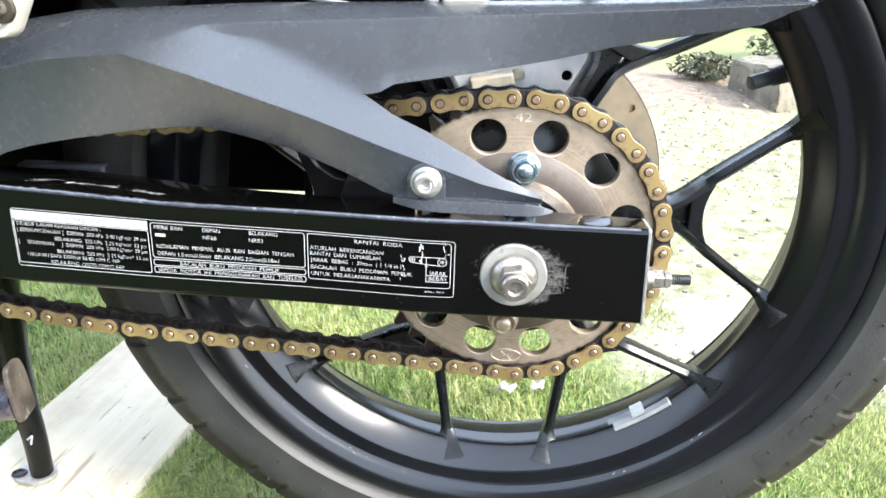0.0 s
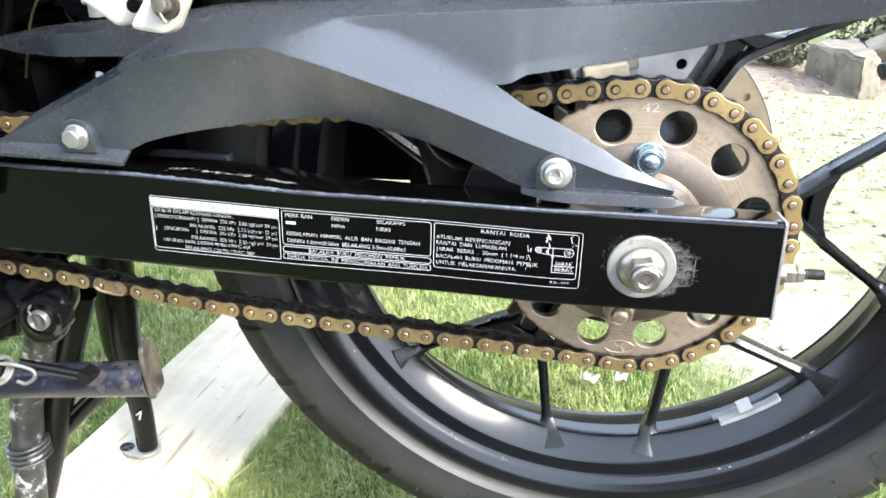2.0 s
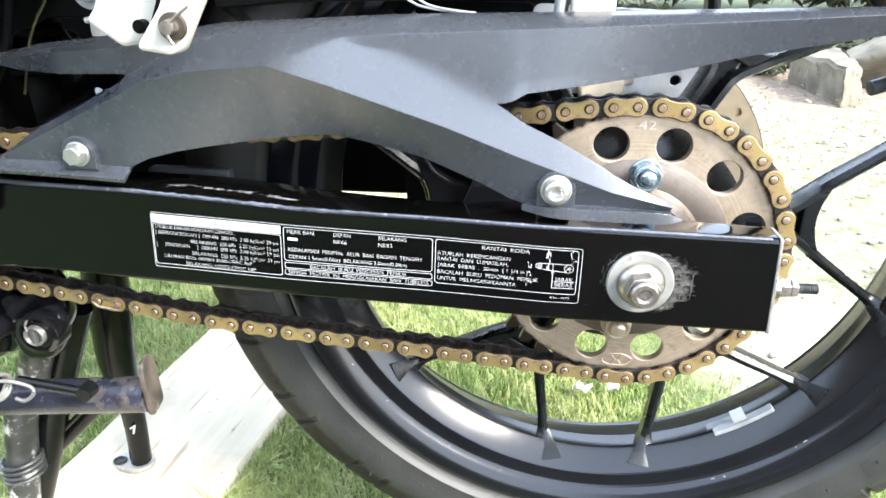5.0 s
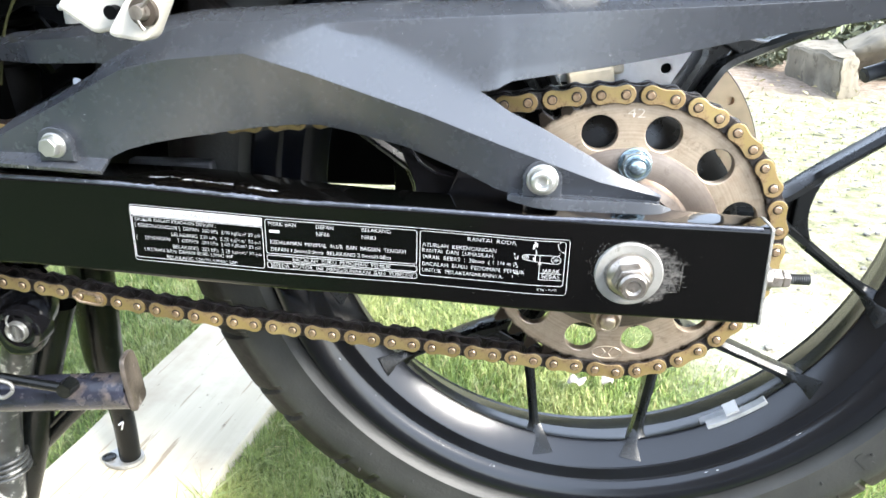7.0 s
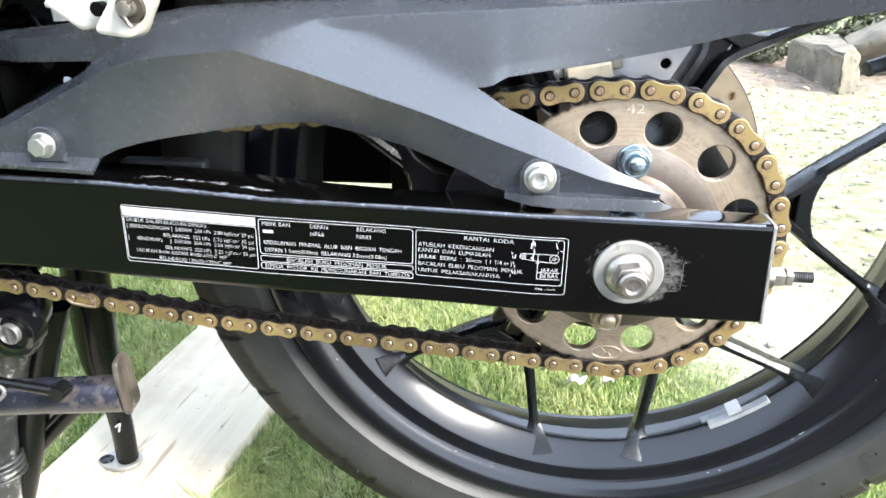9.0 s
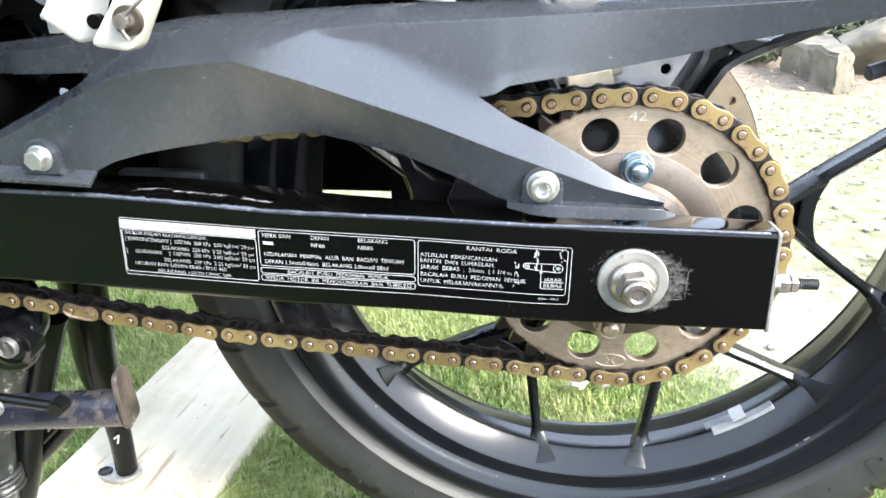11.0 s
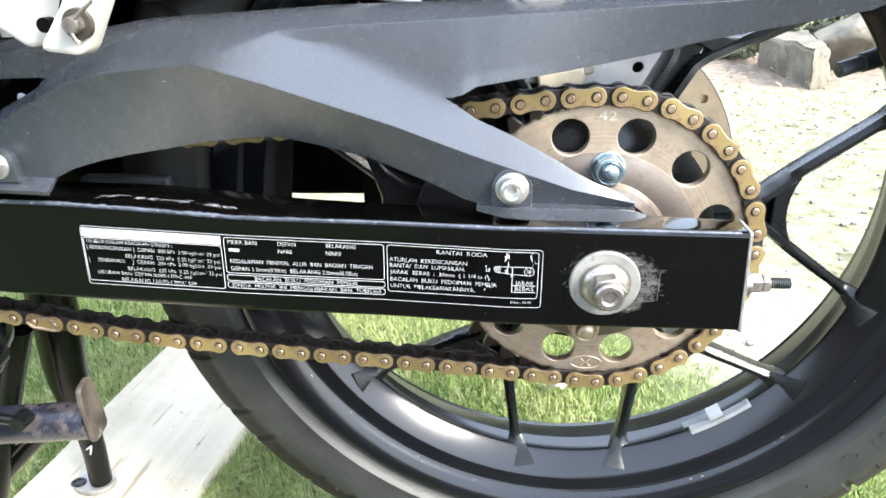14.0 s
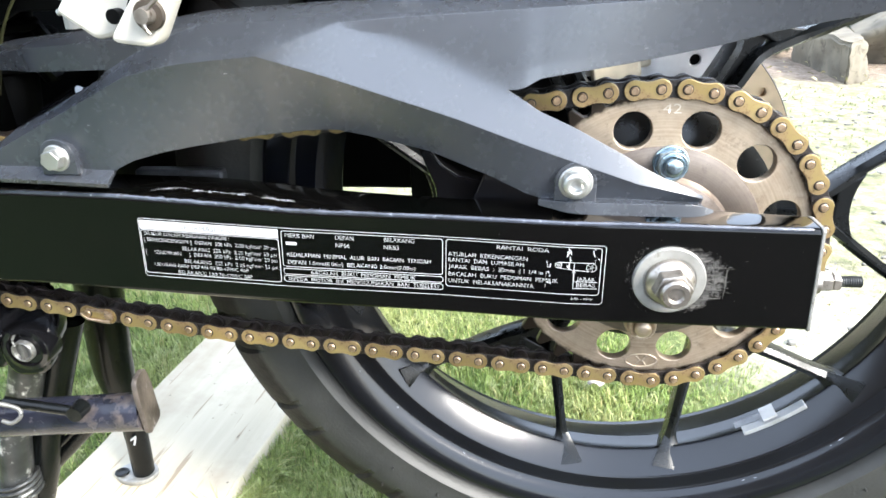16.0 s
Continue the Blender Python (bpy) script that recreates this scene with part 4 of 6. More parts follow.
for me in (outer_me, pin_me, inner_me):
    me.polygons.foreach_set("use_smooth", [True] * len(me.polygons))
    me.set_sharp_from_angle(angle=radians(35))

bm = bmesh.new()
for k, p in pins:
    rod(bm, (p.x, 0.0050, p.z), (p.x, 0.0120, p.z), 0.0043, 0.0043, 10)
chain = part("chain", bm, GREASE, bike, "gold roller chain with greasy black inner links", 40)
for (k, p), (_, q) in zip(pins, pins[1:]):
    mid, d = (p + q) / 2, q - p
    m4 = Matrix.Translation(mid) @ Matrix.Rotation(-math.atan2(d.z, d.x), 4, "Y")
    if k % 2 == 0:
        ob = new("outer_link", outer_me)
        ob.parent, ob.matrix_basis = chain, m4
        ob = new("link_pin", pin_me)
        ob.parent, ob.matrix_basis = chain, m4
    else:
        ob = new("inner_link", inner_me)
        ob.parent, ob.matrix_basis = chain, m4
# spring clip of the joining link on the lower run
clip_k = min((i for i in range(len(pins) - 1) if pins[i][0] % 2 == 0 and pins[i][1].z < 0.33), key=lambda i: abs((pins[i][1].x + pins[i + 1][1].x) / 2 + 0.3215))
p, q = pins[clip_k][1], pins[clip_k + 1][1]
bm = bmesh.new()
tube(bm, [(-0.0095, 0.0002, 0.0), (-0.0085, 0.0002, 0.0030), (-0.005, 0.0002, 0.0034), (0.006, 0.0002, 0.0034), (0.0096, 0.0002, 0.0), (0.006, 0.0002, -0.0034), (-0.005, 0.0002, -0.0034), (-0.0085, 0.0002, -0.0030)], 0.0010, 8, True)
ob = part("joining_clip", bm, PIN_STEEL, chain, "spring clip of the joining link")
ob.matrix_basis = Matrix.Translation((p + q) / 2) @ Matrix.Rotation(-math.atan2((q - p).z, (q - p).x), 4, "Y")

# ---- swingarm ----
ARM_X = [-0.56 + 0.012 * i for i in range(52)] + [0.0655]


def arm_top(x):
    return float(np.interp(x, [-0.56, -0.412, -0.29, -0.24, -0.178, -0.02, 0.066], [0.379, 0.378, 0.3765, 0.375, 0.3725, 0.3715, 0.3698]))


def arm_low(x):
    return float(np.interp(x, [-0.56, -0.427, -0.344, -0.267, -0.1, 0.066], [0.320, 0.320, 0.3215, 0.319, 0.3185, 0.3165]))


def arm_back(x):
    return float(np.interp(x, [-0.56, -0.4, -0.25, -0.1, 0.066], [0.022, 0.018, 0.008, -0.010, -0.0235]))


bm = bmesh.new()
rings = []
for x in ARM_X:
    y0, y1, zt, zb = face_y(x), arm_back(x), arm_top(x), arm_low(x)
    hump = 0.0035 * math.exp(-((x + 0.225) / 0.055) ** 2)
    r = 0.0030
    corner = [(r * math.sin(radians(22.5 * k)), r * math.cos(radians(22.5 * k))) for k in range(5)]
    ring = [(y0 + r - a, zb + r - b) for a, b in corner]                       # near lower edge
    ring += [(y0 + r - b, zt - r + a) for a, b in corner]                      # near upper edge
    ring += [(y0 + (y1 - y0) * 0.35, zt + 0.9 * hump), (y0 + (y1 - y0) * 0.65, zt + hump)]
    ring += [(y1 - r + a, zt - r + b + 0.6 * hump) for a, b in corner]         # far upper edge
    ring += [(y1 - r + b, zb + r - a) for a, b in corner]                      # far lower edge
    lean = 0.0025 if x > 0.06 else 0.0                                        # the end is cut at a slight slant
    rings.append([bm.verts.new((x - lean * (z - zb) / (zt - zb), y, z)) for y, z in ring])
for a, b in zip(rings, rings[1:]):
    n = len(a)
    for k in range(n):
        bm.faces.new((a[k], a[(k + 1) % n], b[(k + 1) % n], b[k]))
bm.faces.new(rings[0])
bm.faces.new(rings[-1])
bmesh.ops.recalc_face_normals(bm, faces=bm.faces)
arm = part("swingarm", bm, ARM_PAINT, bike, "glossy black box-section swingarm, scratched and rubbed round the axle", 50)
flat = arm.modifiers.new("shading", "WEIGHTED_NORMAL")
flat.weight, flat.keep_sharp = 60, True

# dark plate added between the guard and the hub to hide the sprocket edge
bm = bmesh.new()
join_mesh(bm, plate([rounded([(-0.100, 0.366), (-0.056, 0.366), (-0.056, 0.392), (-0.086, 0.398)], 0.004)], -0.0095, -0.0065, 0.001))
part("hiding_plate", bm, GLOSS_BLACK, bike, "added black plate between hub and chain guard", 30)

# added dark plate that stands in for the glossy hub in the gap
bm = bmesh.new()
join_mesh(bm, plate([rounded([(-0.1290, 0.3960), (-0.1240, 0.3860), (-0.1170, 0.3765), (-0.1080, 0.3705), (-0.0960, 0.3680), (-0.0700, 0.3670), (-0.0500, 0.3640), (-0.0500, 0.3300), (-0.1215, 0.3300), (-0.1215, 0.3620), (-0.1320, 0.3900)], 0.002)], 0.0300, 0.0420, 0.0012))
part("hub_blank", bm, GLOSS_BLACK, bike, "added curved black plate standing in for the hub", 30)

# bare weld along the upper edge
def arm_mark(bm, x, back, z, long, wide, tilt=0.0):
    """A thin scrape lying on the upper face of the swingarm."""
    y = face_y(x) + back
    pts = [(x, y, z), (x + long * 0.3, y + tilt * 0.3 + wide * 0.5, z), (x + long, y + tilt, z), (x + long * 0.6, y + tilt * 0.6 - wide * 0.5, z)]
    bm.faces.new([bm.verts.new(p) for p in pts])


def hump_at(x):
    return 0.0035 * math.exp(-((x + 0.225) / 0.055) ** 2)


bm = bmesh.new()
rnd = random.Random(4)
for x0, x1, count, mean in ((-0.264, -0.246, 22, 0.0074), (-0.243, -0.214, 46, 0.0046), (-0.204, -0.190, 56, 0.0042), (-0.266, -0.192, 16, 0.0055)):
    for _ in range(count):
        x = rnd.uniform(x0, x1)
        arm_mark(bm, x, rnd.gauss(mean, 0.0007), arm_top(x) + hump_at(x) + 0.0004, rnd.uniform(0.0012, 0.0055), rnd.uniform(0.00010, 0.00030), rnd.gauss(0, 0.0003))
tagged(part("weld_scrape", bm, BARE_METAL, arm, "scraped bright weld bead", 0), kind="stuff")
# worn edge and weld bead; the bluish colour also carries the sky's highlight
bm = bmesh.new()
xs = [float(v) for v in np.arange(-0.56, 0.0610, 0.0021)]
lumpy = [math.exp(-((x + 0.215) / 0.075) ** 4) for x in xs]
tube(bm, [(x, face_y(x) + 0.0011, arm_top(x) - 0.0009 + k * rnd.uniform(-0.0002, 0.0003)) for x, k in zip(xs, lumpy)], [0.0011 + k * rnd.uniform(-0.0003, 0.0005) for k in lumpy], 8)
part("weld_bead", bm, WORN_GLEAM_EDGE, arm, "worn upper edge, sky gleam in its bluish colour, with a lumpy weld bead")

# paint scraped off beside the axle washer, and stray scratches on the face
bm = bmesh.new()
rnd = random.Random(14)


def face_mark(x, z, dx, dz, wide):
    d = Vector((dx, 0, dz))
    n = Vector((-dz, 0, dx)).normalized() * wide
    p = Vector((x, face_y(x) - 0.0004, z))
    bm.faces.new([bm.verts.new(q) for q in (p, p + d * 0.4 - n, p + d, p + d * 0.6 + n)])


for _ in range(95):                                    # upright rubs in a square patch behind the washer
    x, z = rnd.uniform(0.0145, 0.0245), 0.3430 + rnd.uniform(-0.0105, 0.0085)
    if rnd.random() < 0.55:
        face_mark(x, z, rnd.gauss(0, 0.0004), rnd.uniform(0.001, 0.0045), rnd.uniform(0.00005, 0.00018))
    else:
        face_mark(x, z, rnd.uniform(0.001, 0.004), rnd.gauss(0, 0.0003), rnd.uniform(0.00005, 0.00016))
for z in (0.3335, 0.3385, 0.3440, 0.3500):             # the adjuster's imprint
    face_mark(0.0140, z, 0.0105, rnd.gauss(0, 0.0003), 0.00022)
for x in (0.0190, 0.0240):
    face_mark(x, 0.3335, 0.0003, 0.0165, 0.00022)
for _ in range(60):                                    # thinner rubs before it
    a, r = rnd.uniform(2.2, 4.3), rnd.uniform(0.0168, 0.0205)
    face_mark(-0.0022 + r * math.cos(a), 0.3432 + r * math.sin(a), rnd.gauss(0, 0.0006), rnd.uniform(0.0004, 0.0018), rnd.uniform(0.00005, 0.00014))
for _ in range(46):                                    # specks along the rear half
    face_mark(rnd.uniform(-0.10, 0.062), rnd.uniform(0.321, 0.366), rnd.gauss(0, 0.0005), rnd.gauss(0, 0.0004) + 0.0003, rnd.uniform(0.00004, 0.00012))
tagged(part("paint_scrape", bm, SCRAPE, arm, "grey metal showing through scraped paint", 0), kind="stuff")

# end plate and chain adjuster
end_loops = [rounded([(0, 0), (0.0205, 0), (0.0205, 0.0525), (0.0165, 0.054), (0, 0.054)], 0.002)]
me = plate(end_loops, -0.0008, 0.0008, 0.0003)
me.transform(Matrix.Translation((0.0664, -0.0430, 0.3163)) @ Matrix.Rotation(radians(-2.6), 4, "Y") @ Matrix.Rotation(radians(90), 4, "Z"))
put("end_plate", me, WASHER, arm, "thin bare metal end plate", 30)
bm = bmesh.new()
rod(bm, (0.068, -0.030, 0.3380), (0.0715, -0.030, 0.3380), 0.0064, 0.0064, 24)
v = rod(bm, (0.0715, -0.030, 0.3380), (0.0770, -0.030, 0.3380), 0.0054, 0.0054, 6)
v = rod(bm, (0.0775, -0.030, 0.3380), (0.0810, -0.030, 0.3380), 0.0050, 0.0050, 6)
part("adjuster_nut", bm, AXLE_STEEL, arm, "zinc adjuster nut", 35, 0.0003)
bm = bmesh.new()
rings = []
for i in range(70):
    x = 0.079 + 0.0125 * i / 69
    r = 0.0026 + 0.00035 * math.sin(i * math.tau / 6)
    rings.append([bm.verts.new((x, -0.030 + r * math.cos(k * math.tau / 14), 0.3380 + r * math.sin(k * math.tau / 14))) for k in range(14)])
for a, b in zip(rings, rings[1:]):
    for k in range(14):
        bm.faces.new((a[k], a[(k + 1) % 14], b[(k + 1) % 14], b[k]))
bm.faces.new(rings[-1])
part("adjuster_thread", bm, SCUFFED, arm, "threaded adjuster bolt end", 60)

# axle washer, nut and bolt end
AX, AZ = -0.0022, 0.3432
bm = bmesh.new()
lathe(bm, [(-0.0424, 0.0171), (-0.0442, 0.0171), (-0.0448, 0.0165), (-0.0448, 0.0126), (-0.0444, 0.0122), (-0.0444, 0.0090)], 64, (AX, AZ))
bmesh.ops.recalc_face_normals(bm, faces=bm.faces)
part("axle_washer", bm, WASHER, arm, "large dull zinc washer", 30)
bm = bmesh.new()
lathe(bm, [(-0.0445, 0.0116), (-0.0468, 0.0116), (-0.0490, 0.0100), (-0.0500, 0.0080)], 48, (AX, AZ))
v = rod(bm, (AX, -0.0475, AZ), (AX, -0.0565, AZ), 0.0096, 0.0090, 6)
bmesh.ops.rotate(bm, cent=(AX, 0, AZ), matrix=Matrix.Rotation(radians(20), 3, "Y"), verts=v)
bmesh.ops.recalc_face_normals(bm, faces=bm.faces)
part("axle_nut", bm, AXLE_STEEL, arm, "six-sided zinc axle nut", 35, 0.0006)
bm = bmesh.new()
lathe(bm, [(-0.0560, 0.0070), (-0.0588, 0.0070), (-0.0600, 0.0060), (-0.0600, 0.0040), (-0.0588, 0.0030), (-0.0588, 0.0001)], 32, (AX, AZ))
bmesh.ops.recalc_face_normals(bm, faces=bm.faces)
part("axle_end", bm, AXLE_STEEL, arm, "worn axle bolt end", 35)

# black silencer on the far side
bm = bmesh.new()
tube(bm, curve_pts([(-0.56, 0.255, 0.300), (-0.40, 0.270, 0.345), (-0.25, 0.275, 0.390), (0.0, 0.275, 0.420)], 24), [0.030 + 0.038 * min(1.0, i / 8) for i in range(24)], 28)
part("silencer", bm, DULL_BLACK, bike, "black exhaust silencer in shade", 40)
# tail of the bike above the wheel, and the broader seat base before it
bm = bmesh.new()
join_mesh(bm, plate([rounded([(-0.24, 0.60), (-0.16, 0.60), (0.0, 0.648), (0.20, 0.668), (0.36, 0.88), (0.34, 0.94), (-0.05, 0.90), (-0.24, 0.88)], 0.03)], 0.004, 0.176, 0.012))
part("tail_body", bm, COVER_PLASTIC, bike, "dark plastic tail above the wheel", 40)
bm = bmesh.new()
join_mesh(bm, plate([rounded([(-0.75, 0.535), (-0.235, 0.535), (-0.165, 0.600), (-0.165, 0.88), (-0.75, 0.88)], 0.02)], -0.060, 0.24, 0.012))
part("seat_base", bm, COVER_PLASTIC, bike, "dark plastic seat base", 40)

# far arm of the swingarm and the axle tube
bm = bmesh.new()
ybox(bm, -0.50, 0.062, 0.176, 0.206, 0.312, 0.372)
rod(bm, (0, 0.128, AXLE_Z), (0, 0.18, AXLE_Z), 0.012, 0.012, 20)
ybox(bm, -0.43, -0.37, -0.010, 0.206, 0.322, 0.376)
part("far_swingarm", bm, DULL_BLACK, bike, "far swingarm in black paint", 40, 0.003)

# ---- label on the swingarm ----
LABEL = [Vector((-0.2735, 0.3642)), Vector((-0.0325, 0.3602)), Vector((-0.0328, 0.3290)), Vector((-0.2755, 0.3305))]


def on_label(u, v, lift):
    p = (LABEL[0] * (1 - u) + LABEL[1] * u) * (1 - v) + (LABEL[3] * (1 - u) + LABEL[2] * u) * v
    return Vector((p.x, face_y(p.x) - lift, p.y))


def label_sheet(bm, u0, v0, u1, v1, lift, nu=40, shear=0.0):
    rows = [[bm.verts.new(on_label(u0 + (u1 - u0) * i / nu, v, lift)) for i in range(nu + 1)] for v in (v0, v1)]
    for i in range(nu):
        bm.faces.new((rows[1][i], rows[1][i + 1], rows[0][i + 1], rows[0][i]))


bm = bmesh.new()
label_sheet(bm, -0.004, -0.015, 1.004, 1.015, 0.00035, 60)
part("label_film", bm, LABEL_BLACK, arm, "black sticker film with rounded print frame", 0)

bm = bmesh.new()


def stroke(pts, w=0.00032, lift=0.0007):
    """A thin printed line along label points."""
    pts = [on_label(u, v, lift) for u, v in pts]
    for a, b in zip(pts, pts[1:]):
        d = (b - a).normalized()
        s = Vector((-d.z, 0, d.x)) * w * 0.5
        e = d * w * 0.4
        bm.faces.new([bm.verts.new(p) for p in (a - e - s, b + e - s, b + e + s, a - e + s)])


def frame_box(u0, v0, u1, v1, ru=0.006, rv=0.045, w=0.00032):
    pts = []
    for cu, cv, a0 in ((u1 - ru, v0 + rv, -90), (u1 - ru, v1 - rv, 0), (u0 + ru, v1 - rv, 90), (u0 + ru, v0 + rv, 180)):
        pts += [(cu + ru * math.cos(radians(a0 + 30 * k)), cv + rv * math.sin(radians(a0 + 30 * k))) for k in range(4)]
    full = []
    for a, b in zip(pts, pts[1:] + pts[:1]):
        n = max(1, int(abs(b[0] - a[0]) / 0.03))
        full += [(a[0] + (b[0] - a[0]) * i / n, a[1] + (b[1] - a[1]) * i / n) for i in range(n)]
    stroke(full + full[:1], w)


frame_box(0.000, 0.000, 1.000, 1.000, 0.006, 0.05, 0.00030)
frame_box(0.003, 0.195, 0.324, 0.940, w=0.00036)
frame_box(0.331, 0.045, 0.675, 0.650)
frame_box(0.331, 0.685, 0.676, 0.785, 0.005, 0.04)
frame_box(0.331, 0.812, 0.676, 0.915, 0.005, 0.04)
frame_box(0.682, 0.040, 0.992, 0.840)
label_sheet(bm, 0.002, 0.030, 0.324, 0.180, 0.0006, 24)
label_sheet(bm, 0.3404, 0.225, 0.3640, 0.275, 0.0007, 2)

for words, u0, u1, v in (("DIUKUR DALAM KEADAAN DINGIN :", 0.0105, 0.2110, 0.280), ("[ BERBONCENGAN ]  DEPAN  200 kPa  2.00 kgf/cm² 29 psi", 0.0090, 0.3170, 0.385),
                         ("BELAKANG  225 kPa  2.25 kgf/cm² 33 psi", 0.0988, 0.3170, 0.505), ("[     SENDIRIAN     ]  DEPAN  200 kPa  2.00 kgf/cm² 29 psi", 0.0090, 0.3175, 0.600),
                         ("BELAKANG  225 kPa  2.25 kgf/cm² 33 psi", 0.1004, 0.3180, 0.722), ("UKURAN BAN: DEPAN 90/80-17M/C 46P", 0.0260, 0.2489, 0.815),
                         ("BELAKANG 120/70-17M/C 58P", 0.0815, 0.2578, 0.925), ("MERK BAN", 0.3397, 0.4030, 0.150), ("DEPAN", 0.4490, 0.4882, 0.147), ("BELAKANG", 0.5530, 0.6161, 0.140),
                         ("NF66", 0.4490, 0.4790, 0.275), ("NR83", 0.5520, 0.5836, 0.268), ("KEDALAMAN  MINIMAL  ALUR  BAN  BAGIAN  TENGAH", 0.3414, 0.6502, 0.475),
                         ("DEPAN 1.5mm(0.06in)  BELAKANG 2.0mm(0.08in)", 0.3422, 0.6175, 0.605), ("BACALAH  BUKU  PEDOMAN  PEMILIK", 0.3922, 0.6180, 0.768),
                         ("SEPEDA  MOTOR  INI  MENGGUNAKAN  BAN  TUBELESS", 0.3397, 0.6678, 0.898), ("RANTAI  RODA", 0.7854, 0.8886, 0.150), ("ATURLAH  KEKENCANGAN", 0.6868, 0.8475, 0.315),
                         ("RANTAI  DAN  LUMASILAH.", 0.6870, 0.8435, 0.415), ("JARAK  BEBAS  :  30mm  ( 1 1/4 in )", 0.6874, 0.8870, 0.528), ("BACALAH  BUKU  PEDOMAN  PEMILIK", 0.6877, 0.9096, 0.655),
                         ("UNTUK  MELAKSANAKANNYA.", 0.6879, 0.8645, 0.772), ("K56 - N10", 0.9385, 0.9795, 0.934), ("JARAK", 0.9465, 0.9836, 0.605), ("BEBAS", 0.9466, 0.9836, 0.705)):
    h = 0.0014 if words.startswith("K56") else (0.0022 if v > 0.7 and u0 < 0.5 and u0 > 0.33 else (0.0021 if u0 < 0.33 else 0.0023))
    me = text_mesh(words, u1 - u0, h, -0.016 if u0 < 0.33 else -0.012)
    for vert in me.vertices:
        p = on_label(u0 + vert.co.x, v - vert.co.y / 0.0322, 0.0007)
        vert.co = p
    join_mesh(bm, me)
# little drawing of the chain run
for cu, cv, ru in ((0.9093, 0.345, 0.0062), (0.9740, 0.368, 0.0098), (0.9093, 0.345, 0.0025), (0.9740, 0.368, 0.0030)):
    stroke([(cu + ru * math.cos(k * math.tau / 16), cv + ru * 7.5 * math.sin(k * math.tau / 16)) for k in range(17)])
stroke([(0.909, 0.298), (0.974, 0.296)])
stroke([(0.909, 0.392), (0.940, 0.420), (0.974, 0.440)])
stroke([(0.9400, 0.30), (0.9400, 0.50)])
stroke([(0.9370, 0.46), (0.9400, 0.42), (0.9430, 0.46)])
stroke([(0.9400, 0.50), (0.9400, 0.73), (0.9870, 0.73)])
stroke([(0.9400, 0.615), (0.9870, 0.615)])
for k in range(5):
    a = k * math.tau / 5
    stroke([(0.974, 0.368), (0.974 + 0.009 * math.cos(a), 0.368 + 0.068 * math.sin(a))], 0.0002)
part("label_print", bm, PRINT, arm, "white printed tyre and chain information", 0)
bm = bmesh.new()
me = text_mesh("INFORMASI  BAN", 0.140, 0.0028)
for vert in me.vertices:
    vert.co = on_label(0.0900 + vert.co.x, 0.150 - vert.co.y / 0.0322, 0.0009)
join_mesh(bm, me)
part("label_heading", bm, FADED_PRINT, arm, "faded grey heading on a white band", 0)
# scuffs across the label's end
bm = bmesh.new()
rnd = random.Random(11)
for u0, v0, du, dv, n in ((0.925, 0.05, 0.012, 0.30, 16), (0.885, 0.25, 0.010, 0.45, 10), (0.975, 0.02, 0.012, 0.28, 7)):
    for _ in range(n):
        u, v = u0 + rnd.random() * du, v0 + rnd.random() * dv
        stroke([(u, v), (u + rnd.uniform(-0.002, 0.003), v + rnd.uniform(0.01, 0.06))], rnd.uniform(0.0001, 0.0006), 0.0010)
tagged(part("label_scuff", bm, GREY_PRINT, arm, "pale scuffs across the sticker", 0), kind="stuff")

# ---- chain guard ----
GX = sorted(set([round(-0.380 + 0.004 * i, 4) for i in range(130)] + [-0.381, -0.363, -0.358, -0.285, -0.281, -0.273, -0.197, -0.082, -0.071, -0.065, 0.008, 0.010, 0.016, 0.131, 0.138]))


def line_of(*pts):
    xs, ys, zs = [p[0] for p in pts], [p[1] for p in pts], [p[2] for p in pts]
    return lambda x: Vector((x, float(np.interp(x, xs, ys)), float(np.interp(x, xs, zs))))


low_edge = line_of((-0.358, -0.0200, 0.3908), (-0.329, -0.0205, 0.3902), (-0.284, -0.0200, 0.3880), (-0.273, -0.0185, 0.3930), (-0.258, -0.0175, 0.3970), (-0.242, -0.017, 0.4000), (-0.203, -0.016, 0.4062),
                   (-0.178, -0.016, 0.4088), (-0.165, -0.016, 0.4090), (-0.149, -0.018, 0.4065), (-0.118, -0.022, 0.4000), (-0.088, -0.027, 0.3890), (-0.071, -0.0300, 0.3815), (-0.065, -0.0310, 0.3800),
                   (-0.025, -0.0345, 0.3808), (0.010, -0.0355, 0.3795))
crease = line_of((-0.363, -0.021, 0.3905), (-0.328, -0.0225, 0.4072), (-0.298, -0.0235, 0.4215), (-0.265, -0.0255, 0.4372), (-0.239, -0.0275, 0.4430), (-0.197, -0.0305, 0.4470), (-0.165, -0.0315, 0.4380),
                 (-0.105, -0.0335, 0.4190), (-0.068, -0.0355, 0.4055), (-0.020, -0.038, 0.3892), (0.010, -0.038, 0.3826))
slope_top = line_of((-0.363, -0.018, 0.3912), (-0.337, -0.015, 0.4085), (-0.315, -0.013, 0.4192), (-0.289, -0.010, 0.4325), (-0.285, -0.008, 0.4365))
waist = line_of((-0.197, -0.0305, 0.4470), (-0.179, -0.0253, 0.4535), (-0.161, -0.0203, 0.4596), (-0.130, -0.0215, 0.4500), (-0.100, -0.0240, 0.4365), (-0.082, -0.0258, 0.4282), (-0.048, -0.0296, 0.4130), (-0.009, -0.0345, 0.3922), (0.010, -0.036, 0.3838))
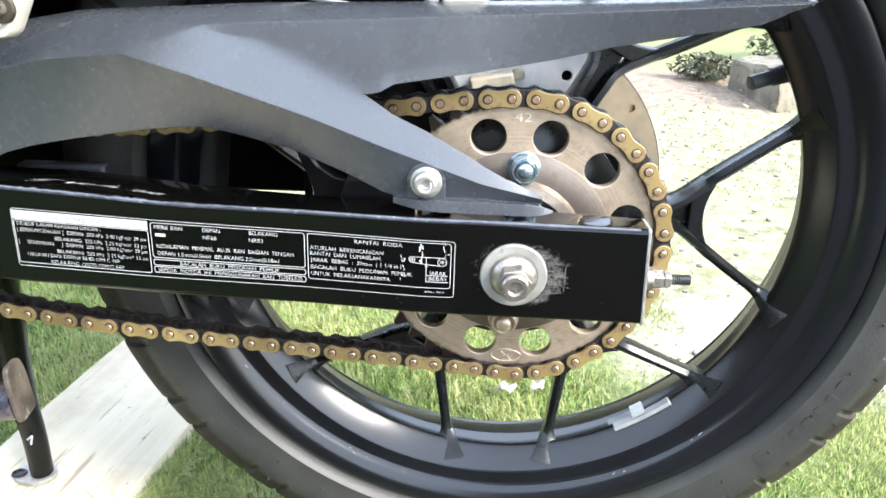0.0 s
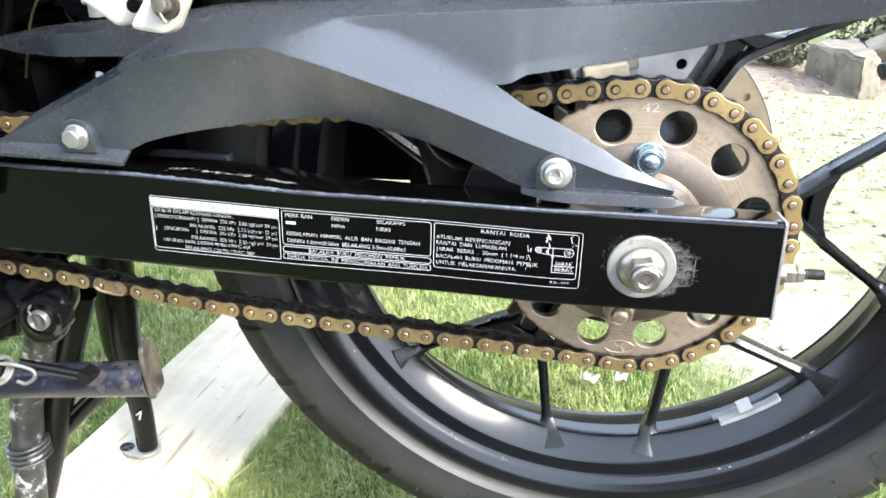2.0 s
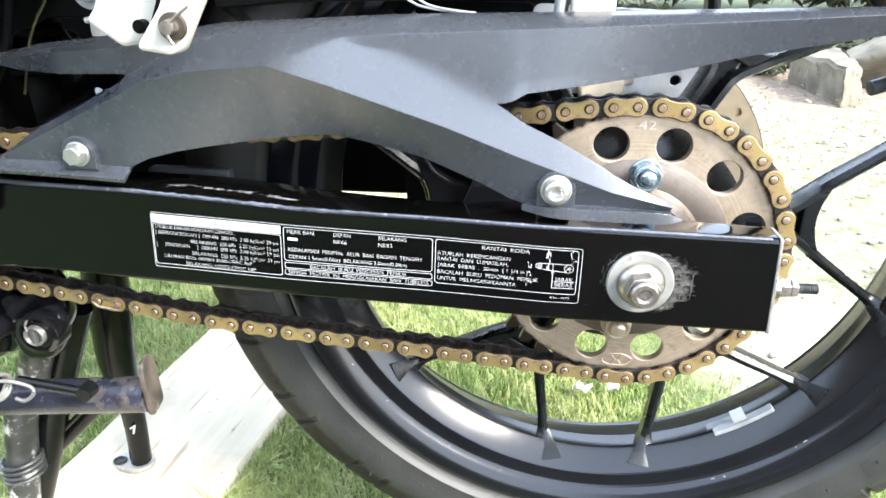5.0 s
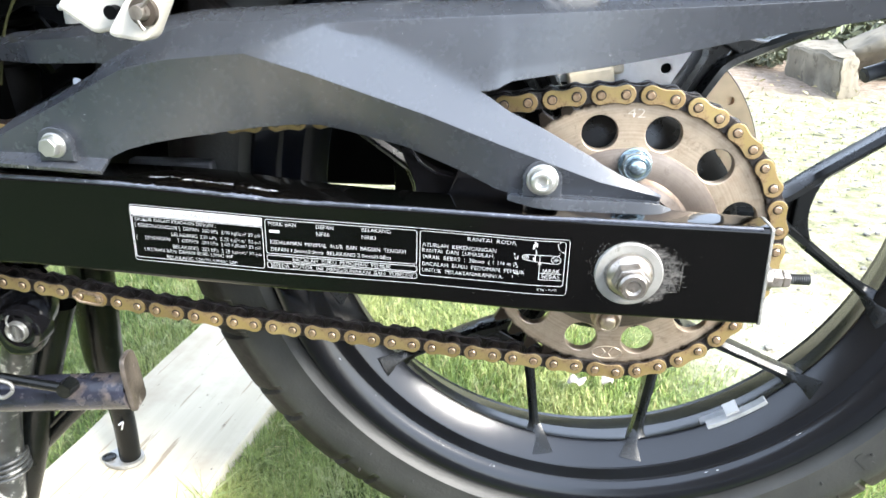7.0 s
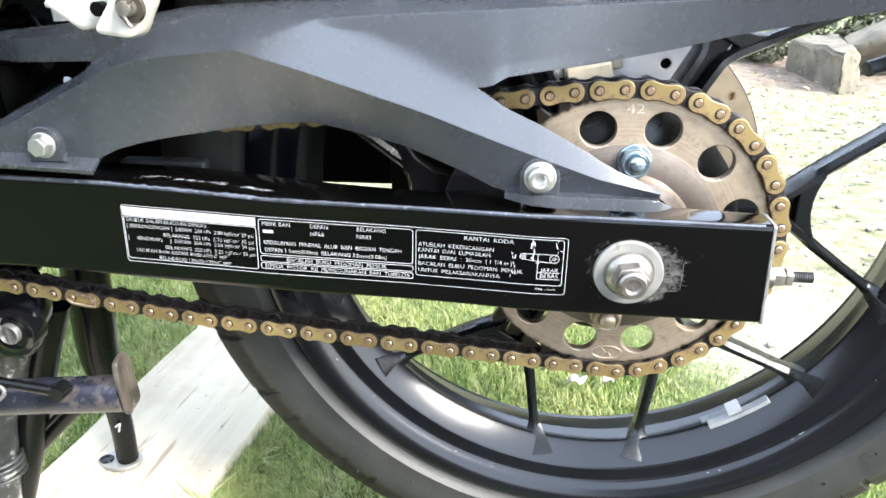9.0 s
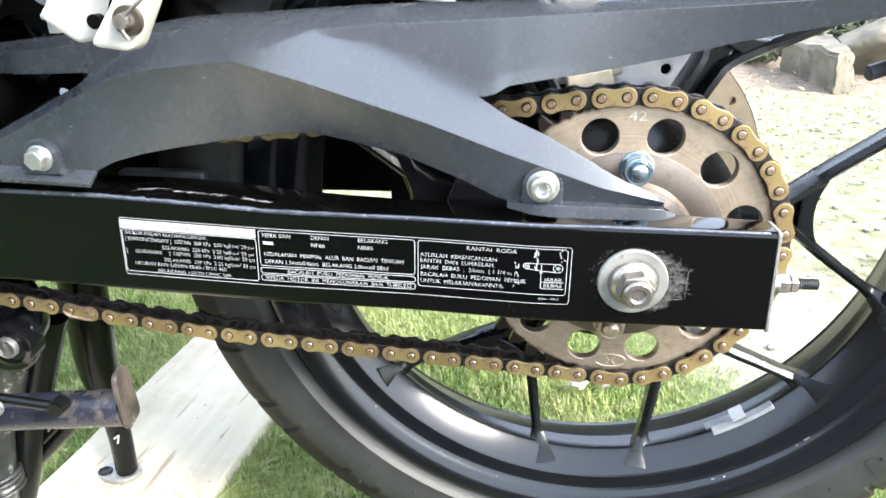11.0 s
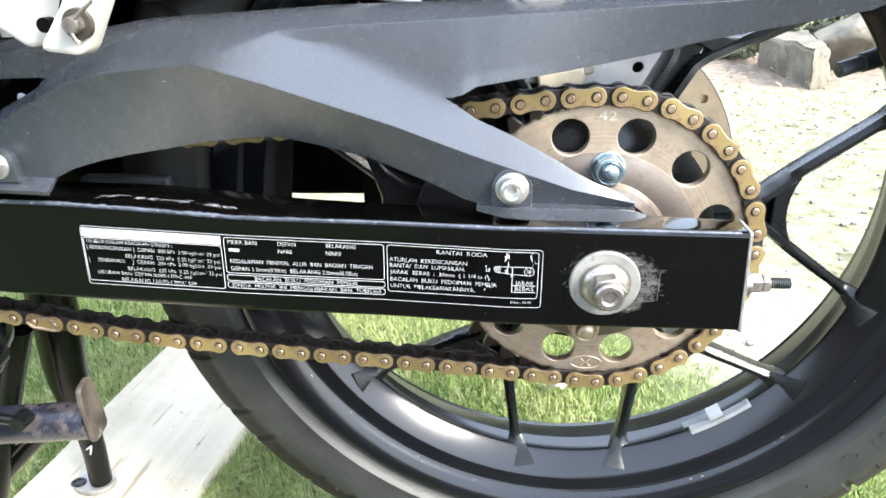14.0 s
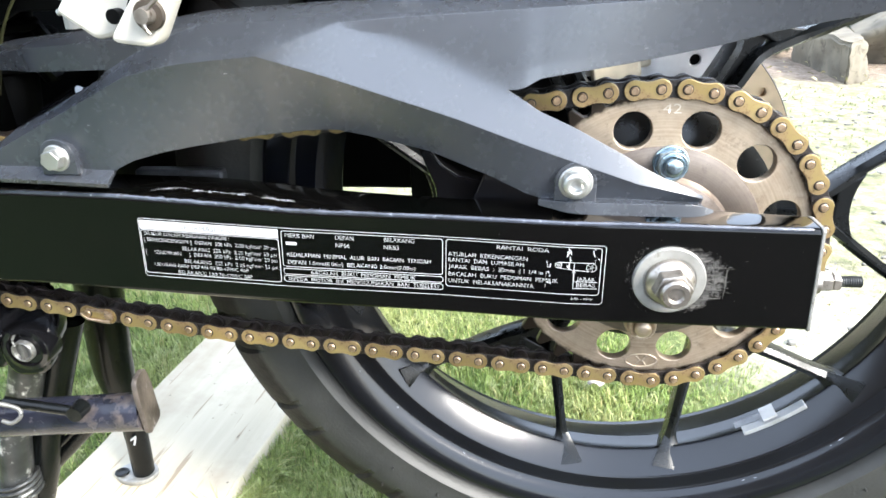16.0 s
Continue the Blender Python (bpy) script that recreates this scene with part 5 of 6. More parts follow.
arm_edge = line_of((-0.197, -0.0305, 0.4470), (-0.179, -0.0253, 0.4535), (-0.161, -0.0203, 0.4596), (-0.130, -0.0215, 0.4500), (-0.100, -0.0240, 0.4365), (-0.082, -0.0258, 0.4282), (-0.078, -0.0252, 0.4315), (-0.070, -0.0240, 0.4340),
                   (-0.024, -0.0190, 0.4408), (0.014, -0.0150, 0.4475), (0.042, -0.0125, 0.4537), (0.112, -0.010, 0.4655), (0.131, -0.010, 0.4735), (0.138, -0.006, 0.4760))
ridge = line_of((-0.285, -0.008, 0.4515), (-0.260, -0.012, 0.4548), (-0.226, -0.0145, 0.4600), (-0.197, -0.0188, 0.4590), (-0.182, -0.0197, 0.4594), (-0.161, -0.0200, 0.4601), (-0.136, -0.0195, 0.4618), (-0.100, -0.0188, 0.4635), (-0.029, -0.0180, 0.4670),
                (0.036, -0.016, 0.4700), (0.131, -0.012, 0.4755), (0.138, -0.007, 0.4765))
top_edge = line_of((-0.285, 0.009, 0.4565), (-0.263, 0.006, 0.4590), (-0.231, 0.004, 0.4645), (-0.186, 0.002, 0.4672), (-0.138, 0.002, 0.4700), (-0.026, 0.002, 0.4730), (0.042, 0.002, 0.4750), (0.138, 0.000, 0.4775))
slope_line = line_of((-0.285, -0.008, 0.4365), (-0.262, -0.0118, 0.4475), (-0.240, -0.0135, 0.4560), (-0.226, -0.0145, 0.4600), (-0.197, -0.0188, 0.4590))
back_edge = line_of((-0.381, 0.026, 0.4430), (-0.285, 0.024, 0.4530), (-0.186, 0.024, 0.4645), (-0.026, 0.024, 0.4705), (0.138, 0.020, 0.4750))
tip_low = line_of((-0.381, 0.011, 0.4420), (-0.372, 0.010, 0.4380), (-0.358, 0.008, 0.4358), (-0.327, -0.002, 0.4358), (-0.285, -0.008, 0.4376))
tip_ridge = line_of((-0.381, 0.011, 0.4424), (-0.352, 0.005, 0.4442), (-0.330, -0.003, 0.4478), (-0.285, -0.008, 0.4515))
tip_top = line_of((-0.381, 0.014, 0.4430), (-0.368, 0.020, 0.4460), (-0.346, 0.016, 0.4505), (-0.306, 0.010, 0.4550), (-0.285, 0.009, 0.4565))
front_low = line_of((-0.363, -0.0285, 0.3870), (-0.327, -0.0290, 0.3858), (-0.284, -0.0290, 0.3838))
front_high = line_of((-0.363, -0.0200, 0.3906), (-0.329, -0.0205, 0.3902), (-0.284, -0.0200, 0.3880))
rear_low = line_of((-0.065, -0.0345, 0.3772), (-0.052, -0.0395, 0.3754), (-0.040, -0.0413, 0.3750), (-0.025, -0.0415, 0.3748), (0.004, -0.0414, 0.3745), (0.010, -0.0400, 0.3746), (0.016, -0.0365, 0.3752))
rear_high = line_of((-0.065, -0.0340, 0.3800), (-0.052, -0.0388, 0.3804), (-0.025, -0.0408, 0.3806), (0.004, -0.0407, 0.3804), (0.010, -0.0392, 0.3793), (0.016, -0.0355, 0.3762))

bm = bmesh.new()


def strip(below, above, x0, x1, rows=1):
    xs = [x for x in GX if x0 - 1e-6 <= x <= x1 + 1e-6]
    grid = []
    for j in range(rows + 1):
        f = j / rows
        grid.append([bm.verts.new(below(x).lerp(above(x), f)) for x in xs])
    for a, b in zip(grid, grid[1:]):
        for i in range(len(xs) - 1):
            vs = (a[i], a[i + 1], b[i + 1], b[i])
            if len({tuple(round(c, 6) for c in v.co) for v in vs}) > 2:
                bm.faces.new(vs)


strip(low_edge, crease, -0.358, 0.010, 2)
strip(crease, slope_top, -0.363, -0.285)
strip(slope_line, ridge, -0.285, -0.197)


def roof(x):
    """The soft kink half-way up the top strip."""
    a, b = ridge(x), top_edge(x)
    return Vector((x, a.y + (b.y - a.y) * 0.40, a.z + (b.z - a.z) * 0.70))


strip(ridge, roof, -0.285, 0.138)
strip(roof, top_edge, -0.285, 0.138)


def easing(x):
    """How far the fold along the waist is rounded: fully at the front, not at all past the fork."""
    return float(np.interp(x, [-0.197, -0.158, -0.135, -0.082], [0.02, 0.15, 0.55, 0.45]))


def fold(s):
    """A line along the rounded fold: s from 0, on the lower strip, to 1, on the upper arm."""
    def at(x):
        a, b, c = waist(x).lerp(crease(x), 0.75 * easing(x)), waist(x), waist(x).lerp(ridge(x), 0.75 * easing(x))
        return a.lerp(b, s).lerp(b.lerp(c, s), s)
    return at


def parted(s, lower):
    """The same line past the fork, eased on to the strip or the arm that it belongs to."""
    def at(x):
        a, b, c = waist(x).lerp(crease(x), 0.225), waist(x), arm_edge(x).lerp(ridge(x), 0.225)
        own = a.lerp(b, s / S_FORK) if lower else arm_edge(x).lerp(c, (s - S_FORK) / (1 - S_FORK))
        return fold(s)(x).lerp(own, float(np.interp(x, [-0.082, -0.066], [0, 1])))
    return at


S = [math.sqrt(k / 6) for k in range(7)]
S_FORK = S[2]
strip(crease, fold(S[0]), -0.197, -0.082)
for a, b in zip(S, S[1:]):
    strip(fold(a), fold(b), -0.197, -0.082)
strip(fold(S[6]), ridge, -0.197, -0.082)
strip(crease, parted(S[0], True), -0.082, 0.010)
for a, b in zip(S[:2], S[1:3]):
    strip(parted(a, True), parted(b, True), -0.082, 0.010)
for a, b in zip(S[2:], S[3:]):
    strip(parted(a, False), parted(b, False), -0.082, 0.138)
strip(parted(S[6], False), ridge, -0.082, 0.138)


strip(crease, slope_line, -0.285, -0.197)
strip(top_edge, back_edge, -0.285, 0.138)
strip(tip_low, tip_ridge, -0.381, -0.285)
strip(tip_ridge, tip_top, -0.381, -0.285)
strip(tip_top, back_edge, -0.381, -0.285)
strip(front_low, front_high, -0.363, -0.284)
strip(rear_low, rear_high, -0.065, 0.016)
strip(rear_high, low_edge, -0.065, 0.010)
bmesh.ops.remove_doubles(bm, verts=bm.verts, dist=0.0007)
bmesh.ops.recalc_face_normals(bm, faces=bm.faces)
if sum(f.normal.y * f.calc_area() for f in bm.faces) > 0:
    bmesh.ops.reverse_faces(bm, faces=bm.faces)
guard = part("chain_guard", bm, PLASTIC, bike, "matt dark grey plastic chain guard, faceted and scuffed", 180)
sol = guard.modifiers.new("thickness", "SOLIDIFY")
sol.thickness, sol.offset = 0.0028, -1.0
bev = guard.modifiers.new("edges", "BEVEL")
bev.width, bev.segments, bev.limit_method, bev.angle_limit = 0.0013, 3, "ANGLE", radians(24)
flat = guard.modifiers.new("shading", "WEIGHTED_NORMAL")
flat.weight, flat.keep_sharp = 60, True
# seats and bolts of the guard
for at, across, head, socket, lab in (((-0.0480, -0.0352, 0.3892), 0.0105, 0.0045, True, "zinc socket screw with washer"), ((-0.3100, -0.0245, 0.3965), 0.0096, 0.0050, False, "zinc hexagon bolt with washer")):
    x, y, z = at
    seat = [(x + 0.0098 * math.cos(radians(a)), z + 0.0098 * math.sin(radians(a))) for a in range(0, 181, 12)] + [(x - 0.0098, z - 0.0090), (x + 0.0098, z - 0.0090)]
    put("bolt_seat", plate([seat], y - 0.0012, y + 0.006, 0.0005), PLASTIC, guard, "", 30)
    hex_bolt("guard_bolt", (x, y - 0.0012, z), across, head, 0.0082 if socket else 0.0072, 0.0014, guard, lab, socket=socket)

# fine scratches on the guard
bm = bmesh.new()
rnd = random.Random(5)
for _ in range(18):
    x = rnd.uniform(-0.30, 0.10)
    f = rnd.random()
    lo, hi = (crease(x), waist(x)) if x < 0.0 and rnd.random() < 0.5 else (arm_edge(max(x, -0.19)), ridge(max(x, -0.19)))
    if rnd.random() < 0.4 and x < -0.02:
        lo, hi = low_edge(x), crease(x)
    p = lo.lerp(hi, 0.15 + 0.7 * f)
    q = p + Vector((rnd.uniform(-0.0012, 0.0018), 0, rnd.uniform(-0.0006, 0.0006))) * rnd.choice((0.25, 0.4, 1.2))
    q.y = p.y
    p.y -= 0.0006
    q.y -= 0.0006
    s = Vector((0, 0, rnd.uniform(0.00008, 0.0002)))
    bm.faces.new([bm.verts.new(v) for v in (p - s, q - s * 0.4, q + s * 0.4, p + s)])
tagged(part("guard_scratch", bm, GREY_PRINT, guard, "pale scratches", 0), kind="stuff")

# ---- pillion footrest bracket in white paint ----
bm = bmesh.new()
join_mesh(bm, plate([rounded([(-0.2340, 0.4605), (-0.2150, 0.4580), (-0.2030, 0.4795), (-0.1790, 0.5200), (-0.2070, 0.5260), (-0.2190, 0.4800)], 0.005)], -0.0850, -0.0740, 0.0018))
lug = part("footrest_lug", bm, WHITE_PAINT, bike, "white painted footrest lug with a cotter pin", 40)
bm = bmesh.new()
rod(bm, (-0.2145, -0.0850, 0.4705), (-0.2145, -0.0872, 0.4705), 0.0060, 0.0057, 28)
part("pin_washer", bm, BRONZE, lug, "dull bronze washer", 35)
bm = bmesh.new()
rod(bm, (-0.2145, -0.0872, 0.4705), (-0.2145, -0.0925, 0.4705), 0.0034, 0.0028, 18)
part("pivot_pin", bm, AXLE_STEEL, lug, "worn steel pivot pin", 35)
bm = bmesh.new()
tube(bm, curve_pts([(-0.2045, -0.0910, 0.4790), (-0.2105, -0.0915, 0.4745), (-0.2145, -0.0915, 0.4705), (-0.2140, -0.0915, 0.4660), (-0.2127, -0.0912, 0.4640)], 14), 0.0007, 8)
tube(bm, curve_pts([(-0.2055, -0.0905, 0.4782), (-0.2115, -0.0908, 0.4735), (-0.2155, -0.0908, 0.4700), (-0.2145, -0.0908, 0.4655)], 12), 0.0006, 8)
part("cotter_pin", bm, AXLE_STEEL, lug, "bent steel cotter pin")
bm = bmesh.new()
join_mesh(bm, plate([rounded([(-0.2500, 0.4592), (-0.2440, 0.4600), (-0.2240, 0.4665), (-0.1950, 0.5150), (-0.2450, 0.5250), (-0.2600, 0.4770), (-0.2655, 0.4705)], 0.003)], -0.0660, -0.0540, 0.0018))
part("footrest", bm, WHITE_PAINT, bike, "white painted folding footrest", 40)
bm = bmesh.new()
rod(bm, (-0.2360, -0.0740, 0.4690), (-0.2360, -0.0690, 0.4690), 0.0030, 0.0030, 14)
join_mesh(bm, plate([rounded([(-0.2335, 0.4635), (-0.2265, 0.4625), (-0.2060, 0.5100), (-0.2130, 0.5110)], 0.003)], -0.0742, -0.0700, 0.0005))
part("footrest_spacer", bm, DULL_BLACK, bike, "dark spacer between the white lugs", 40)

# ---- covers and frame at the front of the swingarm ----
bm = bmesh.new()
join_mesh(bm, plate([rounded([(-0.56, 0.436), (-0.3850, 0.4330), (-0.3700, 0.4780), (-0.3520, 0.5600), (-0.56, 0.560)], 0.003)], -0.0500, -0.0470, 0.0010))
part("side_cover", bm, CARBON, bike, "side cover in dark carbon weave", 30)
bm = bmesh.new()
join_mesh(bm, plate([rounded([(-0.56, 0.4345), (-0.4050, 0.4345), (-0.3860, 0.4330), (-0.3895, 0.4165), (-0.3845, 0.3990), (-0.3860, 0.3780), (-0.3960, 0.3480), (-0.4300, 0.3440), (-0.56, 0.344)], 0.003)],
                    -0.0500, -0.0460, 0.0018))
join_mesh(bm, plate([rounded([(-0.56, 0.4320), (-0.4100, 0.4320), (-0.4020, 0.4300), (-0.4030, 0.4150), (-0.3960, 0.3980), (-0.3970, 0.3790), (-0.4060, 0.3530), (-0.56, 0.350)], 0.003)], -0.0560, -0.0495, 0.0022))
cover = part("sprocket_cover", bm, COVER_PLASTIC, bike, "dark grey plastic front sprocket cover", 30)
bm = bmesh.new()
join_mesh(bm, plate([rounded([(-0.56, 0.4330), (-0.4100, 0.4310), (-0.4060, 0.4240), (-0.4120, 0.4130), (-0.56, 0.413)], 0.003)], -0.0610, -0.0550, 0.0015))
part("cover_lug", bm, COVER_PLASTIC, cover, "", 30)
hex_bolt("cover_screw", (-0.4020, -0.0555, 0.3955), 0.0080, 0.0036, 0.0054, 0.0012, cover, "zinc socket screw", socket=True)
hex_bolt("cover_screw", (-0.4020, -0.0612, 0.4225), 0.0095, 0.0040, 0.0064, 0.0012, cover, "dull zinc socket screw", socket=True, material=LEAD)
bm = bmesh.new()
join_mesh(bm, plate([rounded([(-0.56, 0.362), (-0.4340, 0.3560), (-0.4260, 0.3380), (-0.4165, 0.2800), (-0.4280, 0.2690), (-0.4480, 0.2700), (-0.56, 0.262)], 0.004)], -0.0420, -0.0380, 0.0008))
part("pivot_plate", bm, GLOSS_BLACK, bike, "glossy black frame pivot plate", 30)
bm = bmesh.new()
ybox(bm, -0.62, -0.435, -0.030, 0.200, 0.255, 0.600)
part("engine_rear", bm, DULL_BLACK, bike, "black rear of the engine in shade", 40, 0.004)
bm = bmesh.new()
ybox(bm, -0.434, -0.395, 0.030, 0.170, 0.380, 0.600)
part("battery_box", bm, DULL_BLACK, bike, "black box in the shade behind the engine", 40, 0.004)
# far-side boxes added to keep light off the spokes in the gap
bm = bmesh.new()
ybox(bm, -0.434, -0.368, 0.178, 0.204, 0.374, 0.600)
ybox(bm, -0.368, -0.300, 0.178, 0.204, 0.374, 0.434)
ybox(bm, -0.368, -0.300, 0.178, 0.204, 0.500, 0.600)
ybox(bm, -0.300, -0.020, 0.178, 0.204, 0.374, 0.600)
part("far_light_block", bm, DULL_BLACK, bike, "added black far panel that keeps light out of the gap", 40, 0.004)
# inner mudguard that wraps the front of the tyre, stretched down to shade the tread
bm = bmesh.new()
rings = []
for i in range(26):
    a = radians(98 + 70 * i / 25)
    r = 0.322
    ring = []
    for y, dr in ((0.016, -0.020), (0.018, -0.004), (0.026, 0.0), (0.154, 0.0), (0.162, -0.004), (0.164, -0.020)):
        ring.append(bm.verts.new(((r + dr) * math.cos(a), y, AXLE_Z + (r + dr) * math.sin(a))))
    rings.append(ring)
for a, b in zip(rings, rings[1:]):
    for k in range(5):
        bm.faces.new((a[k], a[k + 1], b[k + 1], b[k]))
mud = part("inner_mudguard", bm, DULL_BLACK, bike, "black plastic inner mudguard round the tyre", 40)
bm = bmesh.new()
join_mesh(bm, plate([rounded([(-0.44, 0.400), (-0.395, 0.440), (-0.345, 0.4640), (-0.276, 0.4640), (-0.274, 0.515), (-0.246, 0.515), (-0.2415, 0.4700), (-0.20, 0.4740), (-0.035, 0.4780), (-0.06, 0.60), (-0.20, 0.64), (-0.44, 0.62)], 0.003)], 0.0215, 0.0255, 0.001))
part("mudguard_side", bm, DULL_BLACK, mud, "black side panel of the mudguard", 40)
sol = mud.modifiers.new("thickness", "SOLIDIFY")
sol.thickness = 0.0025
# shock absorber, hose and frame tube in the dark gap
bm = bmesh.new()
rod(bm, (-0.405, 0.075, 0.385), (-0.372, 0.080, 0.620), 0.016, 0.016, 24)
shock = part("shock_absorber", bm, DULL_BLACK, bike, "black shock absorber with its spring", 40)
for i in range(9):
    bm = bmesh.new()
    f = 0.15 + 0.1 * i
    c = Vector((-0.405, 0.075, 0.385)).lerp(Vector((-0.372, 0.080, 0.620)), f)
    tube(bm, [c + Vector((0.026 * math.cos(k * math.tau / 24), 0.026 * math.sin(k * math.tau / 24), 0.010 * k / 24)) for k in range(24)], 0.0045, 8, True)
    part("spring_coil", bm, DULL_BLACK, shock)
bm = bmesh.new()
tube(bm, curve_pts([(-0.405, 0.020, 0.385), (-0.392, 0.022, 0.420), (-0.372, 0.022, 0.455), (-0.360, 0.020, 0.500), (-0.352, 0.020, 0.560)], 30), 0.0042, 12)
part("hose", bm, DULL_BLACK, bike, "black rubber hose")
bm = bmesh.new()
tube(bm, curve_pts([(-0.325, 0.015, 0.520), (-0.337, 0.015, 0.478), (-0.346, 0.015, 0.464), (-0.355, 0.016, 0.449), (-0.366, 0.018, 0.420)], 16), 0.0008, 8)
part("cable", bm, OLIVE, bike, "thin olive green cable")
bm = bmesh.new()
rod(bm, (-0.360, 0.022, 0.392), (-0.322, 0.030, 0.415), 0.010, 0.010, 24)
rod(bm, (-0.322, 0.030, 0.415), (-0.318, 0.031, 0.4175), 0.006, 0.006, 16)
part("linkage", bm, GLOSS_BLACK, bike, "shiny black linkage joint", 40, 0.001)
bm = bmesh.new()
ybox(bm, -0.300, -0.246, 0.024, 0.034, 0.350, 0.3745)
part("chain_slider", bm, VALVE, bike, "dark grey rubber buffer behind the swingarm", 40, 0.002)
bm = bmesh.new()
ybox(bm, -0.56, -0.345, -0.008, 0.018, 0.3805, 0.3855)
part("chain_slider", bm, PLASTIC, bike, "grey rubber chain slider under the upper run", 40, 0.002)

# wiring and fittings under the tail, above the guard
bm = bmesh.new()
for dx in (0.0, 0.006):
    tube(bm, curve_pts([(-0.136 + dx, 0.012, 0.500), (-0.134 + dx, 0.012, 0.482), (-0.126 + dx, 0.013, 0.4745), (-0.112 + dx, 0.014, 0.4715), (-0.100 + dx, 0.018, 0.4700)], 18), 0.0007, 8)
part("cable", bm, LEAD, bike, "pair of pale wires under the tail")
bm = bmesh.new()
join_mesh(bm, plate([rounded([(-0.0430, 0.462), (-0.0220, 0.462), (-0.0205, 0.478), (-0.0260, 0.500), (-0.0400, 0.500), (-0.0440, 0.478)], 0.003)], 0.010, 0.020, 0.002))
part("plug", bm, WHITE_PAINT, bike, "cream plastic wiring plug", 40)
bm = bmesh.new()
tube(bm, curve_pts([(-0.050, 0.014, 0.462), (-0.049, 0.014, 0.480), (-0.044, 0.014, 0.500)], 10), 0.0030, 10)
part("cable", bm, LEAD, bike, "grey cable under the tail")
bm = bmesh.new()
rod(bm, (-0.2840, -0.0300, 0.4810), (-0.2840, -0.0200, 0.4810), 0.0085, 0.0080, 28)
rod(bm, (-0.2840, -0.0300, 0.4810), (-0.2840, -0.0330, 0.4810), 0.0050, 0.0046, 24)
part("footrest_pivot", bm, LEAD, bike, "grey round end of the footrest pivot", 40, 0.0006)
bm = bmesh.new()
rod(bm, (-0.2830, -0.0280, 0.4600), (-0.2830, -0.0280, 0.4670), 0.0036, 0.0036, 12)
rod(bm, (-0.2890, -0.0280, 0.4672), (-0.2790, -0.0280, 0.4690), 0.0016, 0.0016, 10)
part("cable_clamp", bm, WASHER, bike, "small bright clamp screw", 40)

# ---- stand brackets and centre stand ----
bm = bmesh.new()
join_mesh(bm, plate([rounded([(-0.50, 0.310), (-0.392, 0.306), (-0.376, 0.290), (-0.374, 0.264), (-0.390, 0.236), (-0.412, 0.248), (-0.420, 0.232), (-0.470, 0.228), (-0.50, 0.25)], 0.009)], 0.022, 0.034, 0.002))
rod(bm, (-0.4270, 0.022, 0.2560), (-0.4270, 0.004, 0.2560), 0.0095, 0.0085, 28)
rod(bm, (-0.4050, 0.022, 0.2780), (-0.4050, 0.010, 0.2780), 0.008, 0.007, 28)
rod(bm, (-0.4500, 0.022, 0.2680), (-0.4500, 0.008, 0.2680), 0.011, 0.010, 28)
part("stand_bracket", bm, GLOSS_BLACK, bike, "black cast bracket under the frame", 40)
bm = bmesh.new()
join_mesh(bm, plate([rounded([(-0.413, 0.268), (-0.384, 0.268), (-0.380, 0.246), (-0.388, 0.232), (-0.412, 0.230), (-0.418, 0.248)], 0.010)], 0.0165, 0.026, 0.002))
lathe(bm, [(0.026, 0.0165), (0.0135, 0.0165), (0.0115, 0.0155), (0.0110, 0.0125), (0.0135, 0.0115), (0.0140, 0.0001)], 40, (-0.3940, 0.2545))
bmesh.ops.recalc_face_normals(bm, faces=bm.faces)
part("stand_lug", bm, GLOSS_BLACK, bike, "black stand lug at the pivot", 40)
bm = bmesh.new()
rod(bm, (-0.3955, 0.0200, 0.2535), (-0.3955, 0.0130, 0.2535), 0.0076, 0.0070, 28)
for k in range(3):
    tube(bm, [(-0.3955 + 0.0066 * math.cos(i * math.tau / 24), 0.0135 - 0.0014 * k, 0.2535 + 0.0066 * math.sin(i * math.tau / 24)) for i in range(24)], 0.0010, 8, True)
ybox(bm, -0.3966, -0.3944, 0.0100, 0.0140, 0.2480, 0.2590)
tube(bm, curve_pts([(-0.3990, 0.0100, 0.2580), (-0.4000, 0.0105, 0.2620), (-0.3985, 0.012, 0.2660)], 8), 0.0008, 8)
part("pivot_bolt", bm, SPRING_STEEL, bike, "grey pivot bolt with a wound spring end", 40)

bm = bmesh.new()
lathe(bm, [(0.034, 0.0005), (0.034, 0.0150), (0.030, 0.0180), (0.022, 0.0180), (0.018, 0.0150), (0.0175, 0.0105), (0.0145, 0.0095), (0.0140, 0.0060), (0.0155, 0.0050), (0.0160, 0.0005)], 40, (-0.4405, 0.2455))
bmesh.ops.recalc_face_normals(bm, faces=bm.faces)
join_mesh(bm, plate([rounded([(-0.4700, 0.2850), (-0.4420, 0.2740), (-0.4240, 0.2620), (-0.4210, 0.2450), (-0.4330, 0.2270), (-0.4560, 0.2300), (-0.4740, 0.2440)], 0.006)], 0.0230, 0.0310, 0.002))
part("stand_boss", bm, WORN_BLACK, bike, "rounded black cast boss of the stand bracket", 40)
bm = bmesh.new()
tube(bm, curve_pts([(-0.4080, 0.030, 0.2400), (-0.4225, 0.030, 0.2030), (-0.4345, 0.025, 0.1757), (-0.4410, 0.020, 0.1288), (-0.4477, 0.015, 0.0790), (-0.4540, 0.010, 0.0330)], 24), [0.0116] * 24, 20)
near_leg = part("stand_leg", bm, STAND_PAINT, bike, "scuffed grey centre stand leg", 45)
bm = bmesh.new()
